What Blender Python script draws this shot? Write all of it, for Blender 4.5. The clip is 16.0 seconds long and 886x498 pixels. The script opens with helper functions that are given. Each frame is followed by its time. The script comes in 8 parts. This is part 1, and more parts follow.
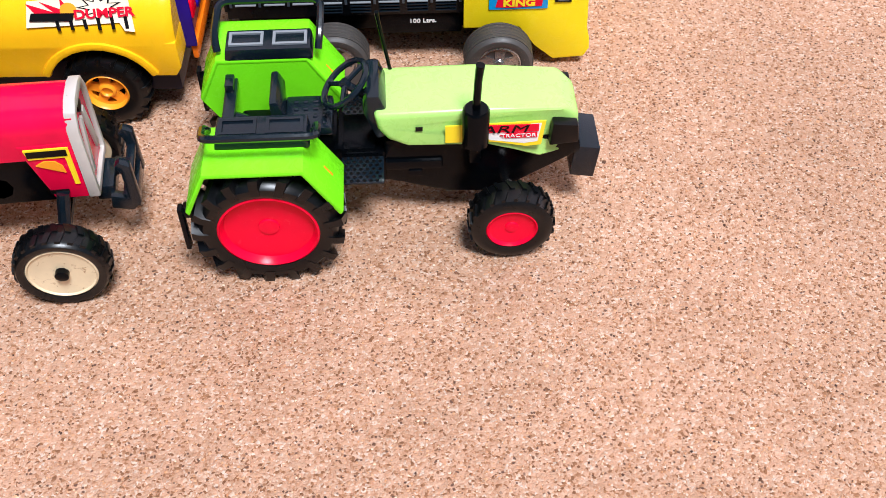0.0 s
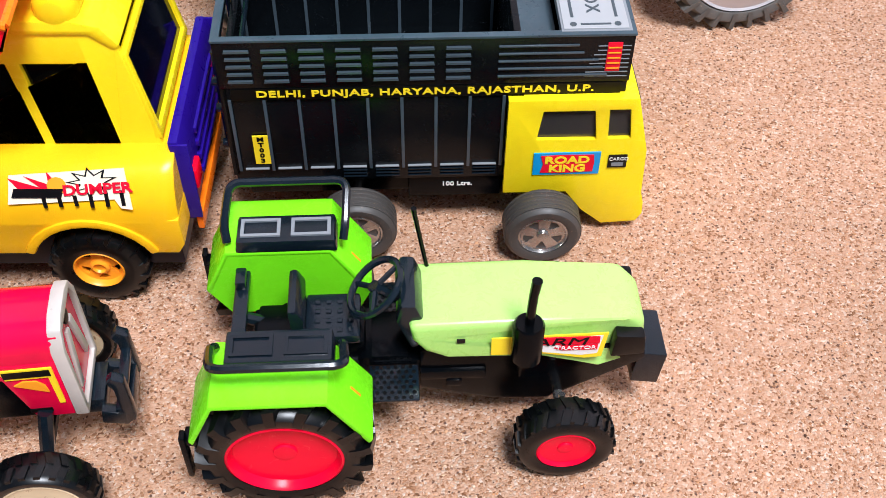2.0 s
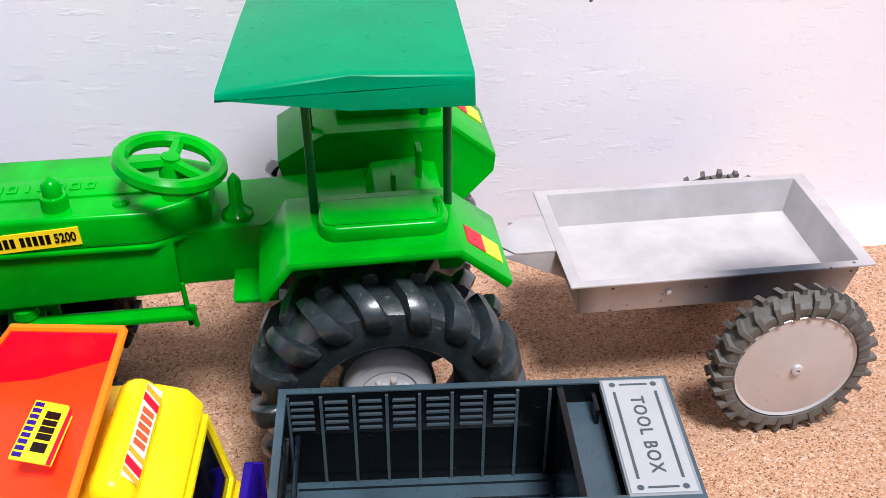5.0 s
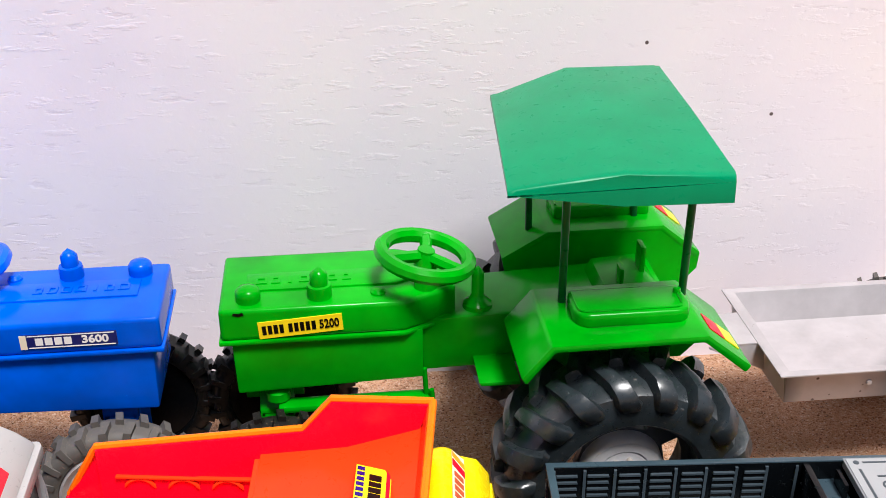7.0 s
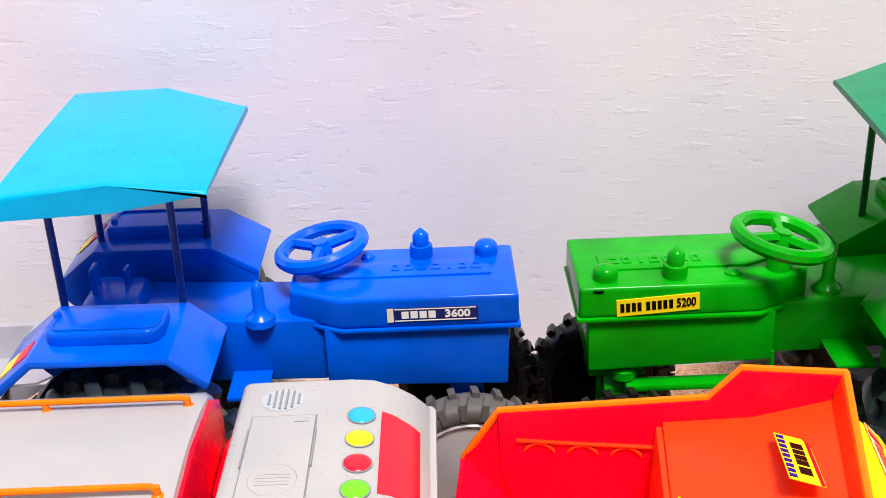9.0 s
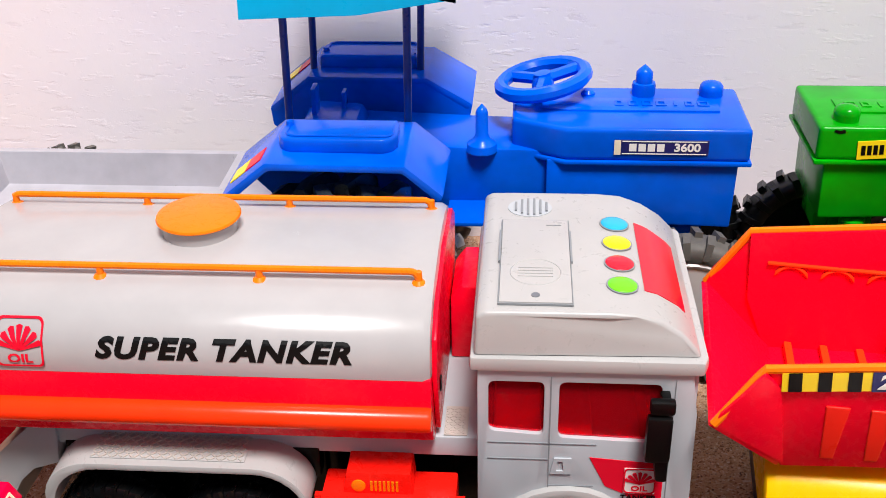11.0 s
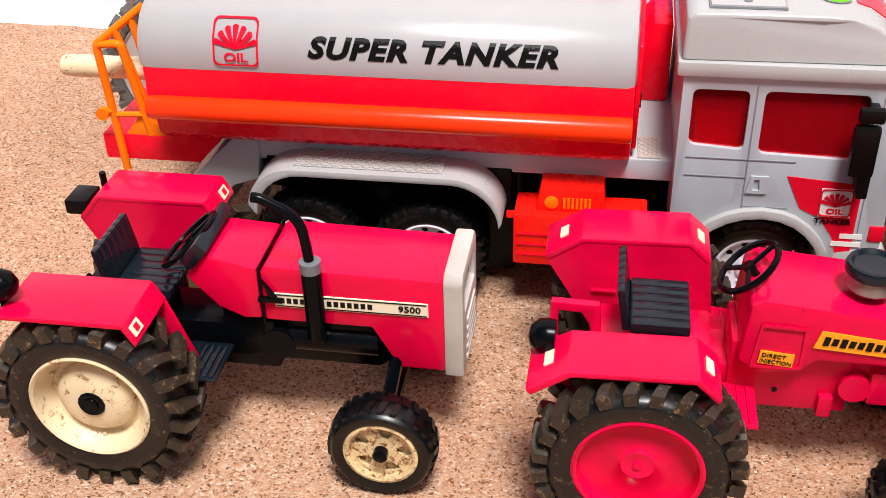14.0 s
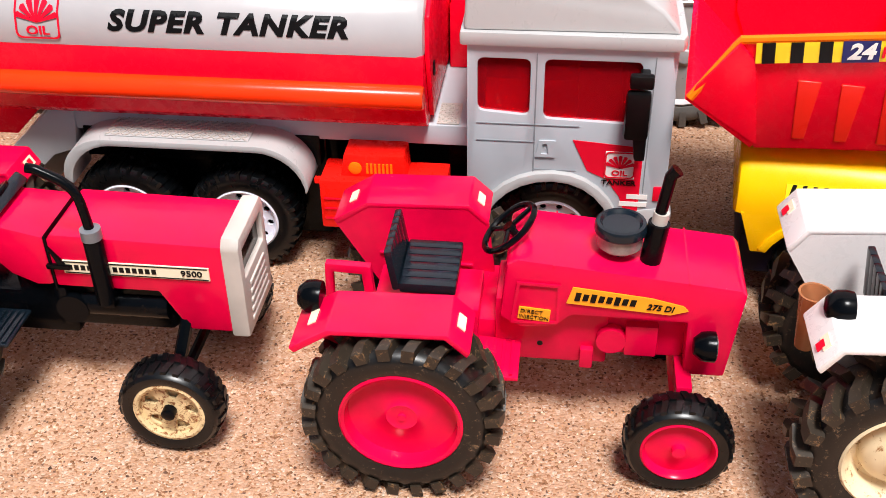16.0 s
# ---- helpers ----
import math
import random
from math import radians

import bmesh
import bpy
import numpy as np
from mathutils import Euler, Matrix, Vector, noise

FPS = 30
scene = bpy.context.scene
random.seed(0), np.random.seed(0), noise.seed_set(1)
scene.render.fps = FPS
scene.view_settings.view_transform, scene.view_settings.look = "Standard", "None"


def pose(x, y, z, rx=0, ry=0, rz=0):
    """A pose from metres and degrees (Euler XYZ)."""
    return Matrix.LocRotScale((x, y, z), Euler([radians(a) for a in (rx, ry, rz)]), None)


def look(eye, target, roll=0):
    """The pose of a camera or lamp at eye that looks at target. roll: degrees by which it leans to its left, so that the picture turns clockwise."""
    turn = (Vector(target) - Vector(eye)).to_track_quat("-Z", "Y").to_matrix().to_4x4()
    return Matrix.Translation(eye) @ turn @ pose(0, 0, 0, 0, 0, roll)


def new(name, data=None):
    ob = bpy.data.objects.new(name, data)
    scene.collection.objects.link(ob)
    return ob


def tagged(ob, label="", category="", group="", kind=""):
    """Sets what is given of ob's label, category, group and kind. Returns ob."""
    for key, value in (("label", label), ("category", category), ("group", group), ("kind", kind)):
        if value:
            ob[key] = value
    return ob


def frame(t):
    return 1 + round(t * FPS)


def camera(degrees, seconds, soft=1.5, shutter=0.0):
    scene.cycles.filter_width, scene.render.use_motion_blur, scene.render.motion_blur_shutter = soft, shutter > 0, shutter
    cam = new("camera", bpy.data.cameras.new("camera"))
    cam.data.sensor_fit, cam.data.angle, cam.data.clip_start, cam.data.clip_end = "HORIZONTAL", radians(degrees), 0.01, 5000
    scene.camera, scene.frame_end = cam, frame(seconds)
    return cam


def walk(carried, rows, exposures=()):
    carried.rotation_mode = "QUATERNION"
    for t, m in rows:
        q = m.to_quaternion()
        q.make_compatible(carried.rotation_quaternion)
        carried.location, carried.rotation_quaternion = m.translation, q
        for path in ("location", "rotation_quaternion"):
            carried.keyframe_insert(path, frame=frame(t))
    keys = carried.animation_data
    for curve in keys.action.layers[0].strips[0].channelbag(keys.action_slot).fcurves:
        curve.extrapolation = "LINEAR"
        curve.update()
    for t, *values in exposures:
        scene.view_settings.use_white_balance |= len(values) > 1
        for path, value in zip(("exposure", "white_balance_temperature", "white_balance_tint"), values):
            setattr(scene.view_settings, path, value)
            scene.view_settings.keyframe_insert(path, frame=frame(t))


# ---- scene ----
cam = camera(44.28, 16.0, soft=0.65)
PATH = [
    (0, (0.0297, 0.0358, 0.3773), (0.1858, 1.3139, -1.1531), -0.05),
    (0.5, (0.0366, 0.0731, 0.3504), (0.1853, 1.3159, -1.2095), -0.18),
    (1, (0.0366, 0.0964, 0.3547), (0.1978, 1.3466, -1.1980), 0.39),
    (1.5, (0.0296, 0.1138, 0.3663), (0.2011, 1.3906, -1.1635), 0.77),
    (2, (0.0224, 0.1323, 0.3751), (0.1951, 1.4566, -1.1137), 0.76),
    (2.5, (0.0171, 0.1594, 0.3845), (0.1982, 1.5251, -1.0654), 0.86),
    (3, (0.0199, 0.1794, 0.3872), (0.2153, 1.5858, -1.0213), 0.92),
    (3.5, (0.0175, 0.1935, 0.3958), (0.2298, 1.6410, -0.9678), 1.04),
    (4, (0.0139, 0.2044, 0.4110), (0.2337, 1.7123, -0.8844), 0.84),
    (4.2, (0.0129, 0.2089, 0.4202), (0.2311, 1.7463, -0.8402), 0.48),
    (6.3, (-0.0605, 0.1668, 0.4272), (0.1693, 1.9045, -0.5358), 0.31),
    (6.5, (-0.0763, 0.1668, 0.4287), (0.1483, 1.9097, -0.5262), 0.24),
    (7, (-0.1128, 0.1628, 0.4357), (0.0864, 1.9219, -0.4949), -0.06),
    (7.5, (-0.1528, 0.1605, 0.4346), (0.0070, 1.9338, -0.4763), -0.53),
    (8, (-0.1902, 0.1639, 0.4277), (-0.0875, 1.9473, -0.4717), -1.15),
    (8.2, (-0.2045, 0.1641, 0.4265), (-0.1242, 1.9517, -0.4667), -1.37),
    (10.3, (-0.2903, 0.1169, 0.4075), (-0.4005, 1.8929, -0.5056), -2.40),
    (10.5, (-0.3020, 0.1158, 0.3947), (-0.4196, 1.8838, -0.5330), -1.99),
    (11, (-0.3222, 0.1296, 0.3671), (-0.4662, 1.8677, -0.6117), -1.22),
    (11.5, (-0.3375, 0.1626, 0.3360), (-0.5081, 1.8768, -0.6802), -0.98),
    (12, (-0.3476, 0.1631, 0.3248), (-0.5451, 1.8659, -0.7055), -1.04),
    (12.5, (-0.3577, 0.1342, 0.3355), (-0.5877, 1.8311, -0.6977), -1.40),
    (13, (-0.3537, 0.1007, 0.3358), (-0.6044, 1.7844, -0.7142), -1.74),
    (13.5, (-0.3560, 0.0735, 0.3184), (-0.6332, 1.7384, -0.7547), -1.95),
    (14, (-0.3652, 0.0715, 0.2975), (-0.6558, 1.7216, -0.7947), -1.61),
    (14.5, (-0.3768, 0.0833, 0.2863), (-0.6676, 1.7213, -0.8238), -1.25),
    (15, (-0.3584, 0.0753, 0.2936), (-0.6366, 1.7063, -0.8301), -1.17),
    (15.5, (-0.3352, 0.0647, 0.2999), (-0.5814, 1.6880, -0.8420), -1.08),
    (16, (-0.2987, 0.0659, 0.3066), (-0.5009, 1.6893, -0.8438), -0.91),
]
walk(cam, [(t, look(eye, target, roll)) for t, eye, target, roll in PATH],
     [(0, 0.09, 5700, 10), (4.2, 0.12, 5820, 10), (6.3, 0.02, 6230, 10), (11, 0.0, 6450, 10), (13.3, 0.0, 6450, 10), (14.5, 0.22, 6330, 10), (16, 0.3, 6330, 10)])

# ---- light: open shade under a bright hazy sky ----
world = bpy.data.worlds.new("sky")
scene.world = world
world.use_nodes = True
wn = world.node_tree
sky = wn.nodes.new("ShaderNodeTexSky")
sky.sky_type = "NISHITA"
sky.sun_disc = False
sky.sun_elevation, sky.sun_rotation = radians(58), radians(140)
sky.air_density, sky.dust_density, sky.ozone_density = 1.0, 3.0, 1.0
back = wn.nodes["Background"]
back.inputs["Strength"].default_value = 0.05
wn.links.new(sky.outputs[0], back.inputs["Color"])
sun = new("sun", bpy.data.lights.new("sun", "SUN"))
sun.data.energy, sun.data.angle, sun.data.color = 5.0, radians(16), (1.0, 0.97, 0.94)
sun.matrix_world = look((0.35, -0.5, 2.4), (0.0, 0.5, 0.0))

# ---- shaping tools ----
def merge(bm, *pieces):
    """Adds the pieces to bm and frees them."""
    for p in pieces:
        me = bpy.data.meshes.new("tmp")
        p.to_mesh(me)
        p.free()
        bm.from_mesh(me)
        bpy.data.meshes.remove(me)
    return bm


def group_of(*pieces):
    return merge(bmesh.new(), *pieces)


def bevelled(bm, bev, seg=2, sharp=28):
    if bev > 0:
        bmesh.ops.recalc_face_normals(bm, faces=bm.faces)
        es = [e for e in bm.edges if len(e.link_faces) == 2 and e.calc_face_angle(0) > radians(sharp)]
        bmesh.ops.bevel(bm, geom=es, offset=bev, segments=seg, profile=0.6, affect="EDGES", clamp_overlap=True)
    return bm


def warp(bm, f):
    for v in bm.verts:
        v.co = Vector(f(*v.co))
    return bm


def moved(bm, m):
    bmesh.ops.transform(bm, matrix=m, verts=bm.verts)
    return bm


def prism(pts, a, b, bev=0.0, seg=2, axis="y", f=None):
    """A polygon drawn square to the axis, drawn out from a to b."""
    place = {"y": lambda p, d: (p[0], d, p[1]), "x": lambda p, d: (d, p[0], p[1]), "z": lambda p, d: (p[0], p[1], d)}[axis]
    bm = bmesh.new()
    lo = [bm.verts.new(place(p, a)) for p in pts]
    hi = [bm.verts.new(place(p, b)) for p in pts]
    n = len(pts)
    bm.faces.new(lo)
    bm.faces.new(hi[::-1])
    for i in range(n):
        bm.faces.new((lo[i], hi[i], hi[(i + 1) % n], lo[(i + 1) % n]))
    bmesh.ops.recalc_face_normals(bm, faces=bm.faces)
    if f:
        warp(bm, f)
    return bevelled(bm, bev, seg)


def box(x0, x1, y0, y1, z0, z1, bev=0.0, seg=2, f=None):
    return prism([(x0, z0), (x1, z0), (x1, z1), (x0, z1)], y0, y1, bev, seg, "y", f)


def frame_with(pts, holes, a, b, bev=0.0, axis="y", f=None):
    """A panel with real openings through it."""
    bm = bmesh.new()
    loops = [pts] + list(holes)
    es = []
    for lp in loops:
        vs = [bm.verts.new((p[0], p[1], 0)) for p in lp]
        es += [bm.edges.new((vs[i], vs[(i + 1) % len(vs)])) for i in range(len(vs))]
    bmesh.ops.triangle_fill(bm, use_beauty=True, use_dissolve=False, edges=es)
    def inside(c, lp):
        r, j = False, len(lp) - 1
        for i in range(len(lp)):
            if (lp[i][1] > c[1]) != (lp[j][1] > c[1]) and c[0] < (lp[j][0] - lp[i][0]) * (c[1] - lp[i][1]) / (lp[j][1] - lp[i][1]) + lp[i][0]:
                r = not r
            j = i
        return r
    bad = [fa for fa in bm.faces if any(inside(fa.calc_center_median(), h) for h in holes)]
    bmesh.ops.delete(bm, geom=bad, context="FACES")
    r = bmesh.ops.extrude_face_region(bm, geom=list(bm.faces))
    for v in [g for g in r["geom"] if isinstance(g, bmesh.types.BMVert)]:
        v.co.z = 1.0
    bmesh.ops.recalc_face_normals(bm, faces=bm.faces)
    bmesh.ops.dissolve_limit(bm, angle_limit=radians(1), verts=bm.verts, edges=bm.edges)
    def go(x, y, z):
        d = a + (b - a) * z
        q = {"y": (x, d, y), "x": (d, x, y), "z": (x, y, d)}[axis]
        return f(*q) if f else q
    warp(bm, go)
    bmesh.ops.recalc_face_normals(bm, faces=bm.faces)
    return bevelled(bm, bev)


def lathe(profile, seg=32, axis="y", c=(0, 0, 0), shut=False):
    """Turns the profile of (radius, place along the axis) round the axis through c."""
    bm = bmesh.new()
    rings = []
    for r, h in profile:
        if r < 1e-6:
            ps = [(0.0, 0.0, h)]
        else:
            ps = [(r * math.cos(2 * math.pi * i / seg), r * math.sin(2 * math.pi * i / seg), h) for i in range(seg)]
        put = {"z": lambda p: p, "y": lambda p: (p[0], p[2], p[1]), "x": lambda p: (p[2], p[0], p[1])}[axis]
        rings.append([bm.verts.new(Vector(put(p)) + Vector(c)) for p in ps])
    pairs = list(zip(rings, rings[1:])) + ([(rings[-1], rings[0])] if shut else [])
    for p, q in pairs:
        for i in range(seg):
            j = (i + 1) % seg
            if len(p) == 1 and len(q) == 1:
                continue
            if len(p) == 1:
                bm.faces.new((p[0], q[i], q[j]))
            elif len(q) == 1:
                bm.faces.new((p[i], q[0], p[j]))
            else:
                bm.faces.new((p[i], q[i], q[j], p[j]))
    if not shut:
        for ring in (rings[0], rings[-1]):
            if len(ring) > 1:
                bm.faces.new(ring)
    bmesh.ops.recalc_face_normals(bm, faces=bm.faces)
    return bm


def tube(pts, r, seg=8, ring=False):
    """A round bar along the points; r may be a list."""
    pts = [Vector(p) for p in pts]
    n = len(pts)
    rs = r if isinstance(r, (list, tuple)) else [r] * n
    bm = bmesh.new()
    rings = []
    side = None
    for i, p in enumerate(pts):
        d = (pts[(i + 1) % n] - pts[i - 1]) if ring or 0 < i < n - 1 else (pts[1] - p if i == 0 else p - pts[-2])
        d.normalize()
        if side is None:
            side = d.cross(Vector((0, 0, 1)))
            if side.length < 0.1:
                side = d.cross(Vector((1, 0, 0)))
        side = (side - d * side.dot(d)).normalized()
        up = d.cross(side)
        rings.append([bm.verts.new(p + rs[i] * (math.cos(2 * math.pi * k / seg) * side + math.sin(2 * math.pi * k / seg) * up)) for k in range(seg)])
    for i in range(n if ring else n - 1):
        p, q = rings[i], rings[(i + 1) % n]
        for k in range(seg):
            bm.faces.new((p[k], p[(k + 1) % seg], q[(k + 1) % seg], q[k]))
    if not ring:
        bm.faces.new(rings[0][::-1])
        bm.faces.new(rings[-1])
    bmesh.ops.recalc_face_normals(bm, faces=bm.faces)
    return bm


def bent(pts, rad=0.004, n=5):
    """Rounds the inner corners of a line of points."""
    pts = [Vector(p) for p in pts]
    out = [pts[0]]
    for a, b, c in zip(pts, pts[1:], pts[2:]):
        k = min(rad, (a - b).length * 0.45, (c - b).length * 0.45)
        p, q = b + (a - b).normalized() * k, b + (c - b).normalized() * k
        for i in range(n + 1):
            t = i / n
            out.append((1 - t) ** 2 * p + 2 * t * (1 - t) * b + t * t * q)
    return out + [pts[-1]]


def hoop(c, R, tilt=0.0, n=28):
    """The points of a level circle, tipped about y by tilt degrees."""
    m = pose(*c, 0, tilt, 0)
    return [m @ Vector((R * math.cos(2 * math.pi * i / n), R * math.sin(2 * math.pi * i / n), 0)) for i in range(n)]


def loft(rings, caps=True):
    bm = bmesh.new()
    vs = [[bm.verts.new(p) for p in ring] for ring in rings]
    n = len(rings[0])
    for p, q in zip(vs, vs[1:]):
        for i in range(n):
            bm.faces.new((p[i], p[(i + 1) % n], q[(i + 1) % n], q[i]))
    if caps:
        bm.faces.new(vs[0][::-1])
        bm.faces.new(vs[-1])
    bmesh.ops.recalc_face_normals(bm, faces=bm.faces)
    return bm


def mesh_of(name, bm, mat, sharp=38):
    bmesh.ops.recalc_face_normals(bm, faces=bm.faces)
    for fa in bm.faces:
        fa.smooth = True
    for e in bm.edges:
        e.smooth = not (len(e.link_faces) == 2 and e.calc_face_angle(0) > radians(sharp))
    me = bpy.data.meshes.new(name)
    bm.to_mesh(me)
    bm.free()
    me.materials.append(mat)
    return me


def part(name, bm, mat, parent, label="", m=None):
    ob = new(name, bm if isinstance(bm, bpy.types.Mesh) else mesh_of(name, bm, mat))
    ob.parent = parent
    if m is not None:
        ob.matrix_basis = m
    return tagged(ob, label)


def pieces(name, bms, mat, parent, label="", piece="rib"):
    """The first piece is the part itself, the others are its own pieces."""
    first = part(name, bms[0], mat, parent, label)
    for bm in bms[1:]:
        part(piece, bm, mat, first)
    return first


def root(name, m, label, category, group=""):
    ob = new(name)
    ob.empty_display_size = 0.02
    ob.matrix_basis = m
    return tagged(ob, label, category, group)


def lettering(words, size, mat, parent, m, label="", wide=1.0, lean=0.0, bold=0.0, thick=0.00012, align="CENTER", space=1.0):
    """Words in the built-in font, as a thin mesh; m is the pose of the middle of the line."""
    cu = bpy.data.curves.new("words", "FONT")
    cu.body, cu.size, cu.shear, cu.offset, cu.extrude = words, size, lean, bold, thick
    cu.align_x, cu.align_y, cu.space_character, cu.resolution_u = align, "CENTER", space, 3
    ob = bpy.data.objects.new("words", cu)
    me = bpy.data.meshes.new_from_object(ob)
    bpy.data.objects.remove(ob)
    bpy.data.curves.remove(cu)
    me.transform(Matrix.Diagonal((wide, 1, 1, 1)))
    me.materials.clear()
    me.materials.append(mat)
    return part("lettering", me, mat, parent, label, m)


SIDE = pose(0, 0, 0, 90, 0, 0)


def facing(x, y, z, turn=0.0, tip=0.0):
    """The pose of a flat sign that faces -y, turned about z and tipped back."""
    return pose(x, y, z, 0, 0, turn) @ pose(0, 0, 0, 90 - tip, 0, 0)


def rounded(pts, rad=0.003, n=4):
    """Rounds every corner of a flat polygon."""
    out = []
    for i, b in enumerate(pts):
        a, c = Vector(pts[i - 1]), Vector(pts[(i + 1) % len(pts)])
        b = Vector(b)
        p, q = b + (a - b).normalized() * rad, b + (c - b).normalized() * rad
        for k in range(n + 1):
            t = k / n
            v = (1 - t) ** 2 * p + 2 * t * (1 - t) * b + t * t * q
            out.append((v.x, v.y))
    return out


def slab(w, h, t=0.0003, bev=0.0):
    return prism([(-w / 2, -h / 2), (w / 2, -h / 2), (w / 2, h / 2), (-w / 2, h / 2)], -t, t, bev, 2, "z")


def slant(w, h, lean, t=0.0003):
    return prism([(-w / 2 - lean, -h / 2), (w / 2 - lean, -h / 2), (w / 2 + lean, h / 2), (-w / 2 + lean, h / 2)], -t, t, 0, 2, "z")


# ---- wheels ----
def lug_ring(R, w, n, h, t, skew, reach=0.5, low=0.0, taper=0.85):
    """Bars of a tractor tyre: n to each side, slanting from the middle to the shoulder."""
    bm = bmesh.new()
    for s in (-1, 1):
        for i in range(n):
            a0 = 2 * math.pi * (i + (0.5 if s > 0 else 0)) / n
            vs = []
            for u, ang, ro in ((0.03, a0, R), (reach * 0.94, a0 + skew, R * 0.972), (reach * 1.02, a0 + skew * 1.05, R - h - low)):
                for dr, tt in ((0.0, t * taper), (-h * 1.3, t)):
                    for sg in (-1, 1):
                        aa, rr = ang + sg * tt / R, max(ro + dr, R * 0.5)
                        vs.append(bm.verts.new((rr * math.cos(aa), s * u * w, rr * math.sin(aa))))
            for k in (0, 4):
                p, q = vs[k:k + 4], vs[k + 4:k + 8]
                for a, b in ((0, 1), (1, 3), (3, 2), (2, 0)):
                    bm.faces.new((p[a], p[b], q[b], q[a]))
            bm.faces.new((vs[0], vs[1], vs[3], vs[2]))
            bm.faces.new((vs[8], vs[9], vs[11], vs[10]))
    bmesh.ops.recalc_face_normals(bm, faces=bm.faces)
    return bm


def chunk_ring(R, w, n, h, t, skew, seed=1):
    """Chunky blocks of a worn tractor tread, n to each side; the side walls stay smooth."""
    rng = random.Random(seed)
    bm = bmesh.new()
    for s in (-1, 1):
        for i in range(n):
            a0 = 2 * math.pi * (i + (0.5 if s > 0 else 0)) / n + rng.uniform(-0.012, 0.012)
            vs = []
            for u, da, top, low, k in ((0.04, 0.0, R, R - h * 1.3, 0.8), (0.36, skew * 0.75, R * 0.996, R - h * 1.4, 0.95), (0.515, skew, R * 0.972 - rng.uniform(0, 0.0006), R - h * 1.55, 1.1)):
                for rr, tt in ((top, t * k * 0.86), (low, t * k)):
                    for sg in (-1, 1):
                        aa = a0 + da + sg * tt / R
                        vs.append(bm.verts.new((rr * math.cos(aa), s * u * w, rr * math.sin(aa))))
            for j in (0, 4):
                p, q = vs[j:j + 4], vs[j + 4:j + 8]
                for a, b in ((0, 1), (1, 3), (3, 2), (2, 0)):
                    bm.faces.new((p[a], p[b], q[b], q[a]))
            bm.faces.new((vs[0], vs[1], vs[3], vs[2]))
            bm.faces.new((vs[8], vs[9], vs[11], vs[10]))
    bmesh.ops.recalc_face_normals(bm, faces=bm.faces)
    return bm


def tyre(R, w, rim, h=0.0, seg=40):
    """The carcass: round shoulders and bulged side walls; h is the depth of the tread."""
    r = R - h
    return lathe([(rim, -w * 0.36), (rim * 1.02, -w * 0.45), (rim + (r - rim) * 0.35, -w * 0.5), (rim + (r - rim) * 0.7, -w * 0.49), (r * 0.975, -w * 0.41), (r, -w * 0.26), (r * 1.006, 0),
                  (r, w * 0.26), (r * 0.975, w * 0.41), (rim + (r - rim) * 0.7, w * 0.49), (rim + (r - rim) * 0.35, w * 0.5), (rim * 1.02, w * 0.45), (rim, w * 0.36)], seg, shut=True)


def knobs(n, r, y, s, a0=0.0, seg=8, h=0.001):
    return group_of(*[lathe([(s, y + h), (s, y - h), (s * 0.6, y - h * 1.4), (0, y - h * 1.5)], seg, "y", (r * math.cos(a0 + 2 * math.pi * i / n), 0, r * math.sin(a0 + 2 * math.pi * i / n))) for i in range(n)])


def wheels(parent, places, tyre_me, rim_parts, label):
    """Each wheel is a tyre with its rim and hub under it. places: x, y, z, side (-1: outer face to -y), roll."""
    for x, y, z, s, roll in places:
        w = part("wheel", tyre_me, None, parent, label, pose(x, y, z, 0, roll, 0 if s < 0 else 180))
        for nm, me, lb in rim_parts:
            ob = part(nm, me, None, w, lb)
            if nm == "tread":
                tagged(ob, lb, kind="stuff")


# ---- materials ----
def srgb(r, g, b):
    return tuple((c / 255 / 12.92 if c <= 10 else ((c / 255 + 0.055) / 1.055) ** 2.4) for c in (r, g, b)) + (1.0,)


def nodes_of(name):
    mat = bpy.data.materials.new(name)
    mat.use_nodes = True
    nt = mat.node_tree
    return mat, nt, nt.nodes["Principled BSDF"]


def add_node(nt, kind, **values):
    nd = nt.nodes.new(kind)
    for k, v in values.items():
        nd.inputs[k.replace("_", " ")].default_value = v
    return nd


def ramp(nt, source, stops):
    r = nt.nodes.new("ShaderNodeValToRGB")
    el = r.color_ramp.elements
    while len(el) < len(stops):
        el.new(0.5)
    for e, (p, c) in zip(el, stops):
        e.position, e.color = p, c if len(c) == 4 else (*c, 1)
    nt.links.new(source, r.inputs[0])
    return r


def mix(nt, fac, a, b, blend="MIX"):
    m = nt.nodes.new("ShaderNodeMix")
    m.data_type, m.blend_type = "RGBA", blend
    for sock, v in ((m.inputs[0], fac), (m.inputs[6], a), (m.inputs[7], b)):
        if isinstance(v, bpy.types.NodeSocket):
            nt.links.new(v, sock)
        else:
            sock.default_value = v
    return m.outputs[2]


